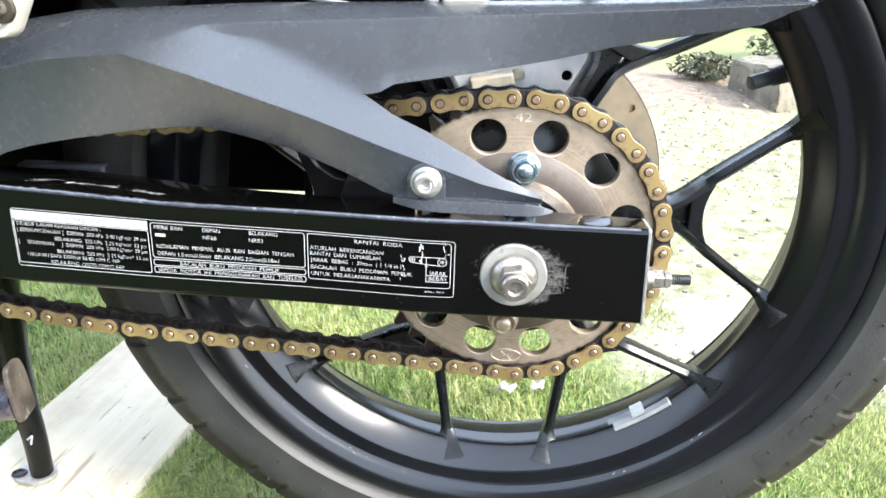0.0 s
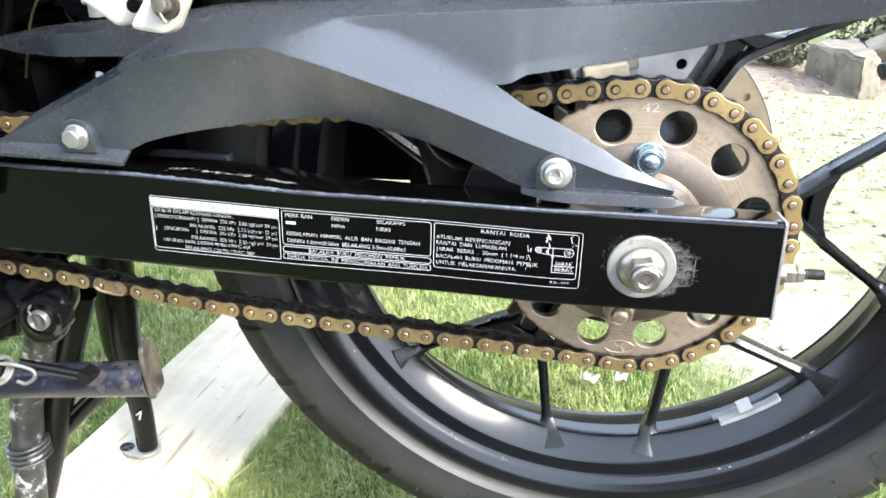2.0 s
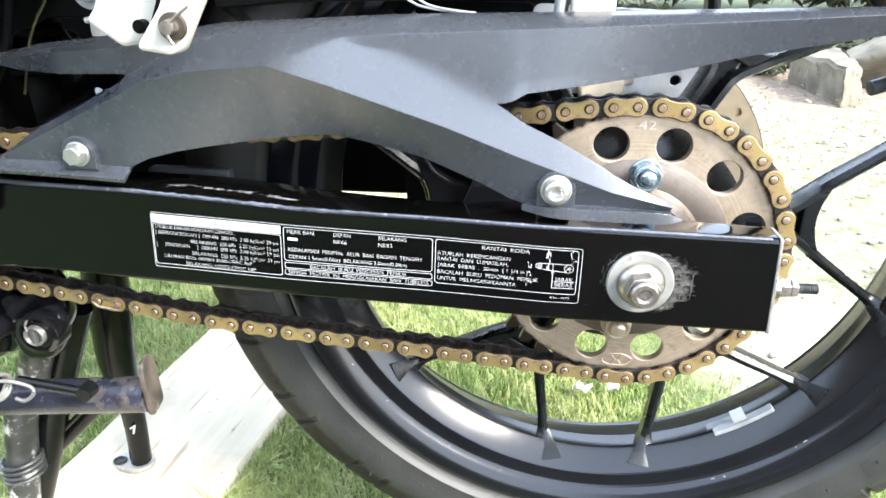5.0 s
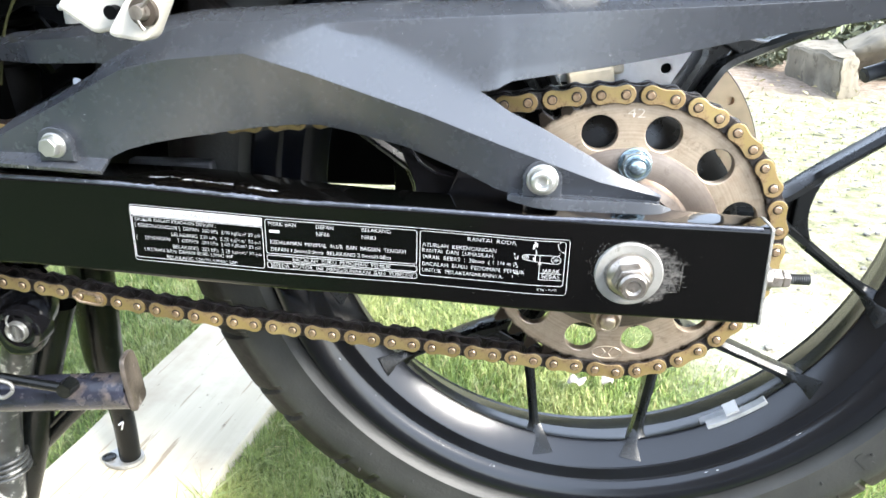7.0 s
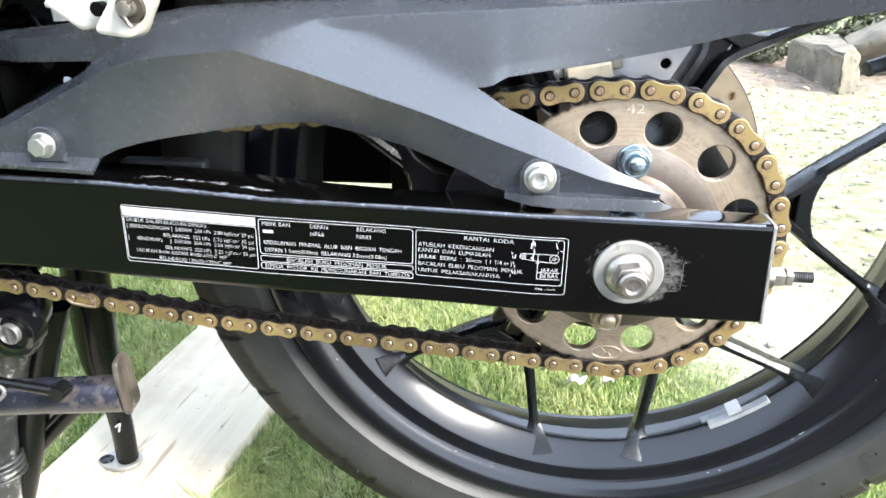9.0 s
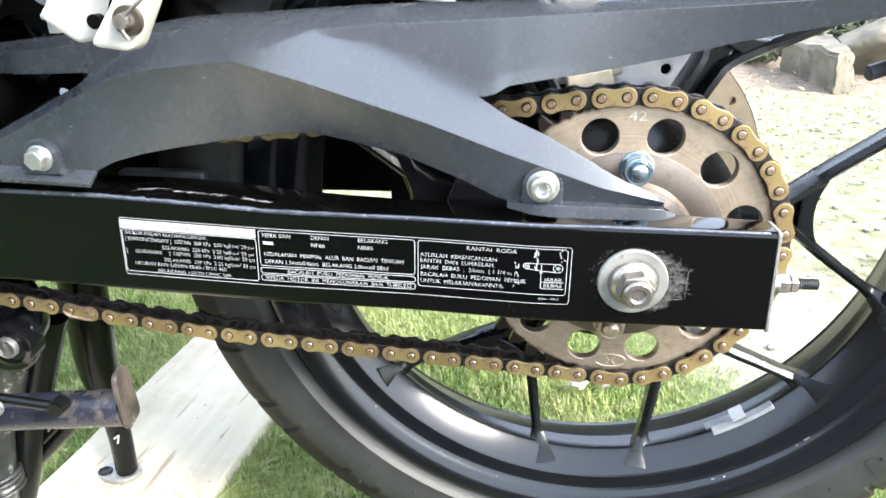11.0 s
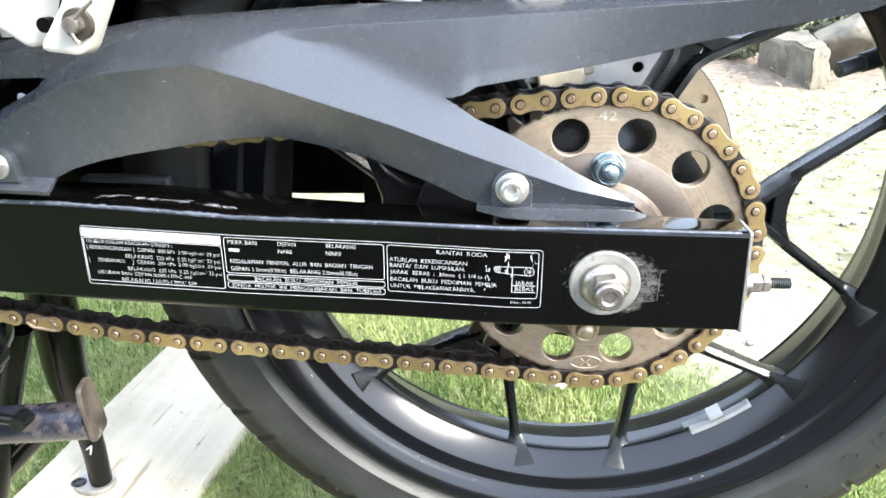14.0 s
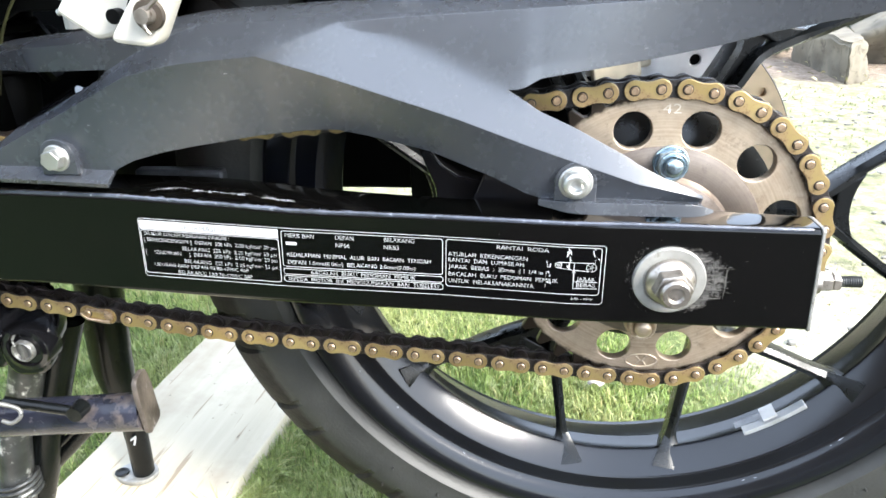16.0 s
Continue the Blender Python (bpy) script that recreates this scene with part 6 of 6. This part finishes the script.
for k in range(4):
    c = Vector((-0.4408, 0.0205, 0.1225 + 0.0046 * k))
    tube(bm, [c + Vector((0.0142 * math.cos(i * math.tau / 24), 0.0142 * math.sin(i * math.tau / 24), 0.0018 * math.cos(i * math.tau / 24))) for i in range(24)], 0.0016, 8, True)
part("spring_coil", bm, SCUFFED, near_leg, "grey spring coils round the leg")
bm = bmesh.new()
tube(bm, curve_pts([(-0.3900, 0.052, 0.2560), (-0.4059, 0.050, 0.2158), (-0.4257, 0.045, 0.1585), (-0.4467, 0.035, 0.0913), (-0.4680, 0.026, 0.0300)], 20), [0.0118] * 20, 18)
part("stand_leg", bm, WORN_BLACK, bike, "black centre stand leg", 45)
bm = bmesh.new()
keys = [(-0.4080, 0.122, 0.280), (-0.4150, 0.127, 0.2100), (-0.4210, 0.131, 0.1650), (-0.4225, 0.136, 0.1250), (-0.4226, 0.1405, 0.0850), (-0.4270, 0.1450, 0.0330)]
pts = curve_pts(keys, 20)
tube(bm, pts, [float(np.interp(i, [0, 8, 14, 19], [0.0190, 0.0165, 0.0105, 0.0100])) for i in range(20)], 20)
far_leg = part("stand_leg", bm, WORN_BLACK, bike, "black centre stand leg standing on the plank", 45)
bm = bmesh.new()
foot = [(-0.4315 + 0.0178 * math.cos(i * math.tau / 28) * (1.25 if math.cos(i * math.tau / 28) < 0 else 1), 0.1445 + 0.0150 * math.sin(i * math.tau / 28)) for i in range(28)]
me = plate([foot], -0.0025, 0.0025, 0.0010)
me.transform(Matrix.Translation((0, 0, 0.0292)) @ Matrix.Rotation(radians(-90), 4, "X"))
me.transform(Matrix.Scale(-1, 4, (0, 1, 0)) if sum(v.co.y for v in me.vertices) < 0 else Matrix.Identity(4))
join_mesh(bm, me)
bmesh.ops.recalc_face_normals(bm, faces=bm.faces)
part("foot_plate", bm, WASHER, far_leg, "worn silver foot plate", 40)
bm = bmesh.new()
tube(bm, [(-0.4470 + 0.0058 * math.cos(i * math.tau / 20), 0.1410 + 0.0050 * math.sin(i * math.tau / 20), 0.0325) for i in range(20)], 0.0013, 8, True)
rod(bm, (-0.4470, 0.1410, 0.0310), (-0.4470, 0.1410, 0.0324), 0.0052, 0.0052, 20)
part("foot_eyelet", bm, WORN_BLACK, far_leg, "dark eyelet on the foot", 40)
bm = bmesh.new()
for a, b in (((-0.4205, 0.1285, 0.0830), (-0.4155, 0.1287, 0.0870)), ((-0.4155, 0.1287, 0.0870), (-0.4190, 0.1295, 0.0770))):
    tube(bm, [a, b], 0.0009, 6)
part("chalk_mark", bm, PRINT, far_leg, "white chalk tick")
bm = bmesh.new()
rod(bm, (-0.3800, 0.058, 0.1770), (-0.4480, 0.046, 0.1100), 0.0062, 0.0062, 18)
rod(bm, (-0.3850, 0.050, 0.1800), (-0.4500, 0.040, 0.1170), 0.0022, 0.0022, 10)
part("stand_brace", bm, WORN_BLACK, bike, "dark worn brace between the stand legs", 40)
# kick lever: the level tube with a plate on its end
bm = bmesh.new()
rod(bm, (-0.4560, -0.0360, 0.2290), (-0.2870, -0.0360, 0.2470), 0.0110, 0.0112, 32)
lever = part("stand_lever", bm, LEVER, bike, "worn black tube of the stand lever", 40)
bm = bmesh.new()
me = plate([rounded([(-0.0098, -0.0112), (0.0098, -0.0112), (0.0102, 0.0140), (0.0075, 0.0250), (-0.0075, 0.0250), (-0.0102, 0.0140)], 0.0045)], -0.0015, 0.0015, 0.0006)
me.transform(Matrix.Translation((-0.2858, -0.0360, 0.2480)) @ Matrix.Rotation(radians(9), 4, "Z") @ Matrix.Rotation(radians(-4), 4, "Y") @ Matrix.Rotation(radians(90), 4, "Z"))
join_mesh(bm, me)
part("lever_plate", bm, RUST, lever, "rusty worn end plate", 40)

# return spring in its sleeve, with hooks
bm = bmesh.new()
rod(bm, (-0.4100, -0.0600, 0.2640), (-0.3700, -0.0600, 0.2622), 0.0088, 0.0088, 32)
sleeve = part("spring_sleeve", bm, GLOSS_BLACK, bike, "black plastic sleeve over the stand spring", 40, 0.001)
bm = bmesh.new()
c0, c1 = Vector((-0.3695, -0.0600, 0.2622)), Vector((-0.3662, -0.0600, 0.2620))
for k in range(3):
    c = c0.lerp(c1, k / 2)
    tube(bm, [c + Vector((0.0012 * math.cos(i * math.tau / 26), 0.0078 * math.cos(i * math.tau / 26), 0.0078 * math.sin(i * math.tau / 26))) for i in range(26)], 0.0014, 10, True)
part("spring_coil", bm, SPRING_STEEL, sleeve, "grey spring coils", 50)
bm = bmesh.new()
tube(bm, curve_pts([(-0.3640, -0.0620, 0.2680), (-0.3560, -0.0610, 0.2675), (-0.3470, -0.0590, 0.2630), (-0.3460, -0.0600, 0.2585), (-0.3510, -0.0615, 0.2550), (-0.3560, -0.0620, 0.2565)], 28), 0.0012, 10)
part("spring_hook", bm, SPRING_STEEL, sleeve, "bright spring hook")
bm = bmesh.new()
tube(bm, curve_pts([(-0.4000, -0.0610, 0.2725), (-0.4150, -0.0610, 0.2738), (-0.4280, -0.0610, 0.2730), (-0.4320, -0.0600, 0.2690), (-0.4330, -0.0600, 0.2620), (-0.4240, -0.0600, 0.2590)], 26), 0.0016, 10)
part("spring_hook", bm, SCUFFED, sleeve, "scuffed grey spring hook")
bm = bmesh.new()
rod(bm, (-0.3560, -0.0570, 0.2660), (-0.3190, -0.0490, 0.2545), 0.0030, 0.0030, 14)
rod(bm, (-0.3200, -0.0440, 0.2550), (-0.3200, -0.0530, 0.2550), 0.0050, 0.0045, 14)
part("hook_post", bm, WORN_BLACK, lever, "black hook post", 40)
bm = bmesh.new()
join_mesh(bm, plate([rounded([(-0.4520, 0.2860), (-0.4280, 0.2800), (-0.4150, 0.2680), (-0.4130, 0.2420), (-0.4250, 0.2250), (-0.4400, 0.2180), (-0.4500, 0.2110), (-0.4640, 0.2190)], 0.004)], -0.0450, -0.0390, 0.001))
part("lever_bracket", bm, WORN_BLACK, bike, "scuffed black bracket plate", 40)
hex_bolt("bracket_bolt", (-0.4215, -0.0450, 0.2785), 0.0115, 0.0060, 0.0092, 0.0016, bike, "zinc hexagon bolt")
hex_bolt("bracket_bolt", (-0.4300, -0.0470, 0.2405), 0.0125, 0.0060, 0.0094, 0.0016, bike, "large zinc hexagon bolt")

# rear brake hose and dark underside behind the chain
bm = bmesh.new()
tube(bm, curve_pts([(-0.375, 0.030, 0.318), (-0.340, 0.040, 0.312), (-0.300, 0.070, 0.318), (-0.250, 0.150, 0.330)], 20), 0.005, 10)
part("cable", bm, DULL_BLACK, bike, "black cable under the swingarm")

bm = bmesh.new()
rod(bm, (-0.372, 0.070, 0.318), (-0.352, 0.070, 0.331), 0.0045, 0.0045, 16)
part("link_rod", bm, STEEL, bike, "bright steel rod behind the chain", 40)

# ---- ground ----
BOARD_TOP = 0.0265
xs = np.concatenate([[-400, -120, -40, -15, -6, -3], np.arange(-1.6, 3.2, 0.04), [4, 7, 15, 40, 120, 400]])
ys = np.concatenate([[-400, -120, -40, -15, -5, -2, -1], np.arange(-0.5, 4.0, 0.04), [5, 7, 10, 16, 40, 120, 400]])
verts, faces = [], []
for y in ys:
    for x in xs:
        near = 1.0 if (-1.7 < x < 3.3 and -0.6 < y < 4.1) else 0.0
        verts.append((x, y, near * (0.012 * noise.noise((x * 2.3, y * 2.3, 0)) + 0.006 * noise.noise((x * 9, y * 9, 3))) - 0.006))
nx = len(xs)
for j in range(len(ys) - 1):
    for i in range(nx - 1):
        faces.append((j * nx + i, j * nx + i + 1, (j + 1) * nx + i + 1, (j + 1) * nx + i))
me = bpy.data.meshes.new("ground")
me.from_pydata(verts, [], faces)
tagged(put("ground", me, GROUND), "dry soil under a thin lawn, pale and bare in places", "ground", kind="structure")

# unseen plain wall added behind the viewer to darken reflections; closes that side
bm = bmesh.new()
ybox(bm, -7.0, 0.25, -2.60, -2.40, -0.05, 1.5)
tagged(part("reflected_wall", bm, UNSEEN_WALL, None, "", 0), "unseen brown rendered wall added to darken reflections", "wall", kind="structure")

# ---- plank under the stand ----
def plank_edge(y, side):
    """Where the plank's two long edges run; they are not quite parallel."""
    return -0.473 + (y - 0.41) * 0.11 if side else -0.3175 + (y - 0.26) * 0.135


bm = bmesh.new()
n = 26
outline = []
rnd = random.Random(2)
edge = [Vector((plank_edge(0.418 - 0.036 * i, 0) + rnd.uniform(-0.0012, 0.0012), 0.418 - 0.036 * i)) for i in range(n)]
other = [Vector((plank_edge(0.430 - 0.036 * i, 1) + rnd.uniform(-0.0012, 0.0012), 0.430 - 0.036 * i)) for i in range(n)]
top = [bm.verts.new((p.x, p.y, BOARD_TOP)) for p in edge] + [bm.verts.new((p.x, p.y, BOARD_TOP)) for p in other[::-1]]
f = bm.faces.new(top)
r = bmesh.ops.extrude_face_region(bm, geom=[f])
bmesh.ops.translate(bm, vec=(0, 0, -0.028), verts=[v for v in r["geom"] if isinstance(v, bmesh.types.BMVert)])
bmesh.ops.recalc_face_normals(bm, faces=bm.faces)
tagged(part("wooden_plank", bm, WOOD, None, "", 30, 0.0015), "bleached rough wooden plank lying on the lawn", "plank")

# ---- lawn ----
rng = np.random.default_rng(7)


def lawn(n, x0, x1, y0, y1, length, width):
    p = rng.uniform((x0, y0), (x1, y1), (n, 2))
    keep = ~((p[:, 0] > plank_edge(p[:, 1], 1) - 0.004) & (p[:, 0] < plank_edge(p[:, 1], 0) + 0.004) & (p[:, 1] < 0.436))
    p = p[keep]
    bare = np.array([x + (1.2 if y > 0.96 else 0.0) + 0.22 * (noise.fractal((x * 3, y * 3, 0), 0.6, 2.0, 4) * 0.5 + 0.5) for x, y in p])
    keep = rng.random(len(p)) > np.clip((bare - 0.28) / 0.08, 0, np.where(p[:, 1] < 0.9, 0.975, 0.92)) * np.clip((p[:, 1] - 0.34) / 0.10, 0, 1)
    p, bare = p[keep], bare[keep]
    n = len(p)
    a = rng.uniform(0, math.tau, n)
    ln = length * rng.uniform(0.45, 1.25, n) * np.where(bare > 0.40, np.where(p[:, 1] > 0.45, 0.24, 0.4), 1.0)
    ln = ln * np.where(abs(p[:, 0] - plank_edge(p[:, 1], 0)) < 0.020, 2.0, 1.0)      # uncut along the plank
    lean = rng.uniform(0.2, 1.1, n)
    d = np.stack([np.cos(a), np.sin(a)], 1)
    s = np.stack([-np.sin(a), np.cos(a)], 1) * (width * rng.uniform(0.6, 1.3, n))[:, None]
    z0 = np.full(n, -0.008)
    v = np.zeros((n, 5, 3))
    mid = p + d * (ln * lean * 0.30)[:, None]
    tip = p + d * (ln * lean * 0.95)[:, None]
    zm, zt = z0 + ln * 0.62, z0 + ln * np.clip(1.15 - 0.55 * lean, 0.35, 1.0) + 0.004
    for k, (q, z) in enumerate(((p - s, z0), (p + s, z0), (mid + s * 0.8, zm), (mid - s * 0.8, zm), (tip, zt))):
        v[:, k, :2], v[:, k, 2] = q, z
    return v.reshape(-1, 3)


blades = np.concatenate([lawn(170000, -1.0, 0.75, 0.10, 0.75, 0.0135, 0.0008), lawn(60000, -1.3, 1.2, 0.75, 1.5, 0.019, 0.0016), lawn(26000, -1.5, 2.2, 1.5, 2.35, 0.026, 0.0034),
                         lawn(12000, -1.0, -0.3, -0.15, 0.10, 0.034, 0.0012), lawn(40000, -0.36, -0.24, -0.15, 0.45, 0.0135, 0.0009)])
nb = len(blades) // 5
me = bpy.data.meshes.new("grass")
base = (np.arange(nb) * 5)[:, None]
quads = (base + np.array([0, 1, 2, 3])).tolist()
tris = (base + np.array([3, 2, 4])).tolist()
me.from_pydata(blades.tolist(), [], quads + tris)
tagged(put("grass", me, GRASS, None, "", 0), "short lawn grass, green with straw-coloured blades", "grass", kind="stuff")

# dead leaves and pale chips strewn on the bare ground
bm = bmesh.new()
rnd = random.Random(9)
for _ in range(190):
    x, y = rnd.uniform(0.0, 2.2), rnd.uniform(0.5, 2.6)
    r = rnd.uniform(0.004, 0.013)
    m4 = Matrix.Translation((x, y, 0.012 + rnd.uniform(0, 0.008))) @ Euler((rnd.uniform(-0.7, 0.7), rnd.uniform(-0.7, 0.7), rnd.uniform(0, 6.3))).to_matrix().to_4x4()
    pts = [(-r, 0, 0), (-r * 0.3, r * 0.35, r * 0.15), (r * 0.5, r * 0.3, r * 0.1), (r, 0, -r * 0.1), (r * 0.5, -r * 0.3, r * 0.1), (-r * 0.3, -r * 0.35, r * 0.15)]
    bm.faces.new([bm.verts.new(m4 @ Vector(p)) for p in pts])
tagged(part("dead_leaves", bm, DRY_LEAF, None, "", 0), "curled brown dead leaves strewn on the ground", "leaves", kind="stuff")


def pebble(bm, at, size, seed, sub=2, blocky=1.0):
    r = bmesh.ops.create_icosphere(bm, subdivisions=sub, radius=1.0)
    for v in r["verts"]:
        c = Vector([math.copysign(abs(q) ** blocky, q) for q in v.co])
        k = 1 + 0.35 * noise.noise(c * 1.1 + Vector((seed * 7.3, 0, 0))) + 0.14 * noise.noise(c * 2.7 + Vector((0, seed * 3.1, 0)))
        v.co = Vector((c.x * size[0], c.y * size[1], c.z * size[2])) * k + Vector(at)


bm = bmesh.new()
for i in range(130):
    x, y = rnd.uniform(0.10, 2.2), rnd.uniform(0.42, 2.4)
    s = rnd.uniform(0.004, 0.013)
    pebble(bm, (x, y, 0.006), (s, s * rnd.uniform(0.7, 1.2), s * 0.6), i, 1)
tagged(part("pebbles", bm, PEBBLE, None, "", 60), "pale pebbles scattered on bare soil", "pebbles", kind="stuff")

bm = bmesh.new()
for i in range(420):
    x, y = rnd.uniform(0.16, 1.3), rnd.uniform(0.44, 1.9)
    s = rnd.uniform(0.002, 0.0065)
    pebble(bm, (x, y, 0.004), (s, s * rnd.uniform(0.6, 1.2), s * 0.6), i + 200, 1, 0.7)
tagged(part("gravel", bm, GRAVEL, None, "", 30), "grey gravel chips scattered on the bare soil", "gravel", kind="stuff")

bm = bmesh.new()
for _ in range(150):
    x, y = rnd.uniform(0.55, 2.2), rnd.uniform(2.05, 2.60)
    r = rnd.uniform(0.006, 0.014)
    m4 = Matrix.Translation((x, y, 0.014 + rnd.uniform(0, 0.02))) @ Euler((rnd.uniform(-0.9, 0.9), rnd.uniform(-0.9, 0.9), rnd.uniform(0, 6.3))).to_matrix().to_4x4()
    pts = [(-r, 0, 0), (-r * 0.3, r * 0.4, r * 0.2), (r * 0.5, r * 0.3, r * 0.1), (r, 0, -r * 0.1), (r * 0.5, -r * 0.3, r * 0.1), (-r * 0.3, -r * 0.4, r * 0.2)]
    bm.faces.new([bm.verts.new(m4 @ Vector(p)) for p in pts])
tagged(part("leaf_litter", bm, YELLOW_LEAF, None, "", 0), "yellowish leaf litter lying before the stones", "leaves", kind="stuff")

# two pale fallen petals on the lawn behind the wheel
for px, py, turn in ((0.027, 0.348, 0.3), (0.065, 0.355, 1.1)):
    bm = bmesh.new()
    r = 0.0098
    ring = [Vector((r * math.cos(a) * (1.0 + 0.2 * math.cos(2 * a + turn)), 0.75 * r * math.sin(a), 0.004 * math.cos(3 * a + turn))) for a in np.linspace(0, math.tau, 14)[:-1]]
    hub = bm.verts.new((0, 0, -0.002))
    vs = [bm.verts.new(v) for v in ring]
    for a, b in zip(vs, vs[1:] + vs[:1]):
        bm.faces.new((hub, a, b))
    ob = tagged(part("fallen_petal", bm, PETAL, None, "", 60), "pale curled petal fallen on the grass", "petal", "petals on the lawn")
    ob.matrix_world = Matrix.Translation((px, py, 0.016)) @ Matrix.Rotation(turn, 4, "Z") @ Matrix.Rotation(0.25, 4, "X")
    sol = ob.modifiers.new("thickness", "SOLIDIFY")
    sol.thickness = 0.0008

# ---- edging stones and planting behind the lawn ----
def stone(bm, at, size, seed):
    """A broken boulder: a ball cut flat by a dozen planes, then roughened."""
    rnd = random.Random(seed)
    verts = bmesh.ops.create_icosphere(bm, subdivisions=4, radius=1.0)["verts"]
    cuts = [(Vector((rnd.gauss(0, 1), rnd.gauss(0, 1), rnd.gauss(0, 1))).normalized(), rnd.uniform(0.42, 0.80)) for _ in range(13)]
    for v in verts:
        for n, d in cuts:
            over = v.co.dot(n) - d
            if over > 0:
                v.co -= n * over
        v.co *= 1 + 0.07 * noise.noise(v.co * 3 + Vector((seed, 0, 0))) + 0.03 * noise.noise(v.co * 9)
        v.co = Vector((v.co.x * size[0], v.co.y * size[1], v.co.z * size[2])) + Vector(at)


def block_stone(bm, low, high, seed):
    """A long broken block between four corners on the ground and four above them, roughened."""
    n = 14
    grid = {}
    for i in range(n + 1):
        for j in range(n + 1):
            for k in range(n + 1):
                if 0 < i < n and 0 < j < n and 0 < k < n:
                    continue
                u, v, w = (math.sin((q / n - 0.5) * 2.6) / math.sin(1.3) * 0.5 + 0.5 for q in (i, j, k))
                a = low[0].lerp(low[1], u).lerp(low[3].lerp(low[2], u), v)
                b = high[0].lerp(high[1], u).lerp(high[3].lerp(high[2], u), v)
                p = a.lerp(b, w)
                mid = (low[0] + low[2] + high[0] + high[2]) / 4
                edgy = sum(1 for q in (u, v, w) if q < 0.06 or q > 0.94)
                p = p.lerp(mid, 0.05 * max(0, edgy - 1))
                p += Vector((1, 1, 1)) * 0.014 * noise.noise(p * 14 + Vector((seed, 0, 0))) + Vector((1, -1, 0.5)) * 0.006 * noise.noise(p * 40)
                grid[i, j, k] = bm.verts.new(p)
    for a in range(n):
        for b in range(n):
            for side in (0, n):
                bm.faces.new([grid[side, p, q] for p, q in ((a, b), (a + 1, b), (a + 1, b + 1), (a, b + 1))])
                bm.faces.new([grid[p, side, q] for p, q in ((a, b), (a + 1, b), (a + 1, b + 1), (a, b + 1))])
                bm.faces.new([grid[p, q, side] for p, q in ((a, b), (a + 1, b), (a + 1, b + 1), (a, b + 1))])
    bmesh.ops.recalc_face_normals(bm, faces=bm.faces)


bm = bmesh.new()
block_stone(bm, [Vector(p) for p in ((1.105, 2.28, -0.03), (1.215, 2.33, -0.03), (1.34, 2.88, -0.03), (1.13, 2.90, -0.03))],
            [Vector(p) for p in ((1.110, 2.30, 0.148), (1.180, 2.35, 0.140), (1.30, 2.86, 0.150), (1.095, 2.84, 0.130))], 3)
tagged(part("garden_stone", bm, STONE, None, "", 50), "long broken grey-brown stone block at the lawn's edge", "stone", "stones along the lawn's edge")
for i, (x, y, sx, sy, sz) in enumerate(((1.44, 2.80, 0.17, 0.16, 0.180), (1.85, 2.90, 0.18, 0.15, 0.17), (2.2, 2.9, 0.2, 0.16, 0.16))):
    bm = bmesh.new()
    stone(bm, (x, y, sz * 0.50), (sx, sy, sz), i + 21)
    tagged(part("garden_stone", bm, STONE, None, "", 60), "rough grey-brown garden stone at the lawn's edge", "stone", "stones along the lawn's edge")


def shrub(at, radius, height, leaves, seed, size):
    rnd = random.Random(seed)
    root = tagged(new("shrub"), "dark green leafy shrub behind the stones", "shrub", "shrubs behind the stones")
    root.location = at
    bm = bmesh.new()
    for k in range(7):
        a = rnd.uniform(0, 6.3)
        tube(bm, curve_pts([(0, 0, -0.02), (0.2 * radius * math.cos(a), 0.2 * radius * math.sin(a), height * 0.4), (0.6 * radius * math.cos(a), 0.6 * radius * math.sin(a), height * 0.85)], 6), [0.010, 0.009, 0.008, 0.006, 0.005, 0.003], 6)
    part("stem", bm, DRY_LEAF, root, "brown stems")
    bm = bmesh.new()
    for _ in range(leaves):
        a, f, h = rnd.uniform(0, 6.3), rnd.random() ** 0.5, rnd.uniform(0.05, 1)
        rr = radius * f * (0.55 + 0.6 * math.sin(h * 2.6)) * (1 + 0.3 * math.sin(3 * a + seed))
        m4 = Matrix.Translation((rr * math.cos(a), rr * math.sin(a), h * height * (1 - 0.25 * f))) @ Euler((rnd.uniform(-1, 1), rnd.uniform(-1, 1), rnd.uniform(0, 6.3))).to_matrix().to_4x4()
        r = size * rnd.uniform(0.6, 1.3)
        pts = [(-r, 0, 0), (-r * 0.2, r * 0.35, r * 0.12), (r, 0, -r * 0.15), (-r * 0.2, -r * 0.35, r * 0.12)]
        bm.faces.new([bm.verts.new(m4 @ Vector(p)) for p in pts])
    tagged(part("leaves", bm, LEAF, root, "small dark green leaves", 0), kind="stuff")


for i, (x, y, r, h, n, s) in enumerate(((1.08, 3.08, 0.13, 0.13, 900, 0.018), (1.75, 3.3, 0.28, 0.25, 1200, 0.03), (2.2, 3.7, 0.4, 0.6, 1600, 0.04), (0.2, 4.6, 0.5, 0.7, 1600, 0.05), (-0.9, 4.6, 0.6, 0.8, 1800, 0.05),
                                        (3.2, 4.2, 0.6, 0.8, 1800, 0.05), (-2.2, 4.8, 0.7, 0.9, 1800, 0.06))):
    shrub((x, y, 0), r, h, n, 31 + i, s)
# tall hedge at the far end of the garden
for i, (x, y, r, h) in enumerate(((-5.6, 7.4, 1.3, 2.6), (-3.4, 7.9, 1.2, 2.3), (-1.2, 7.5, 1.3, 2.7), (1.0, 7.9, 1.2, 2.4), (3.2, 7.5, 1.3, 2.6), (5.4, 7.8, 1.2, 2.5), (7.6, 7.2, 1.4, 2.8))):
    shrub((x, y, 0), r, h, 2600, 71 + i, 0.15)
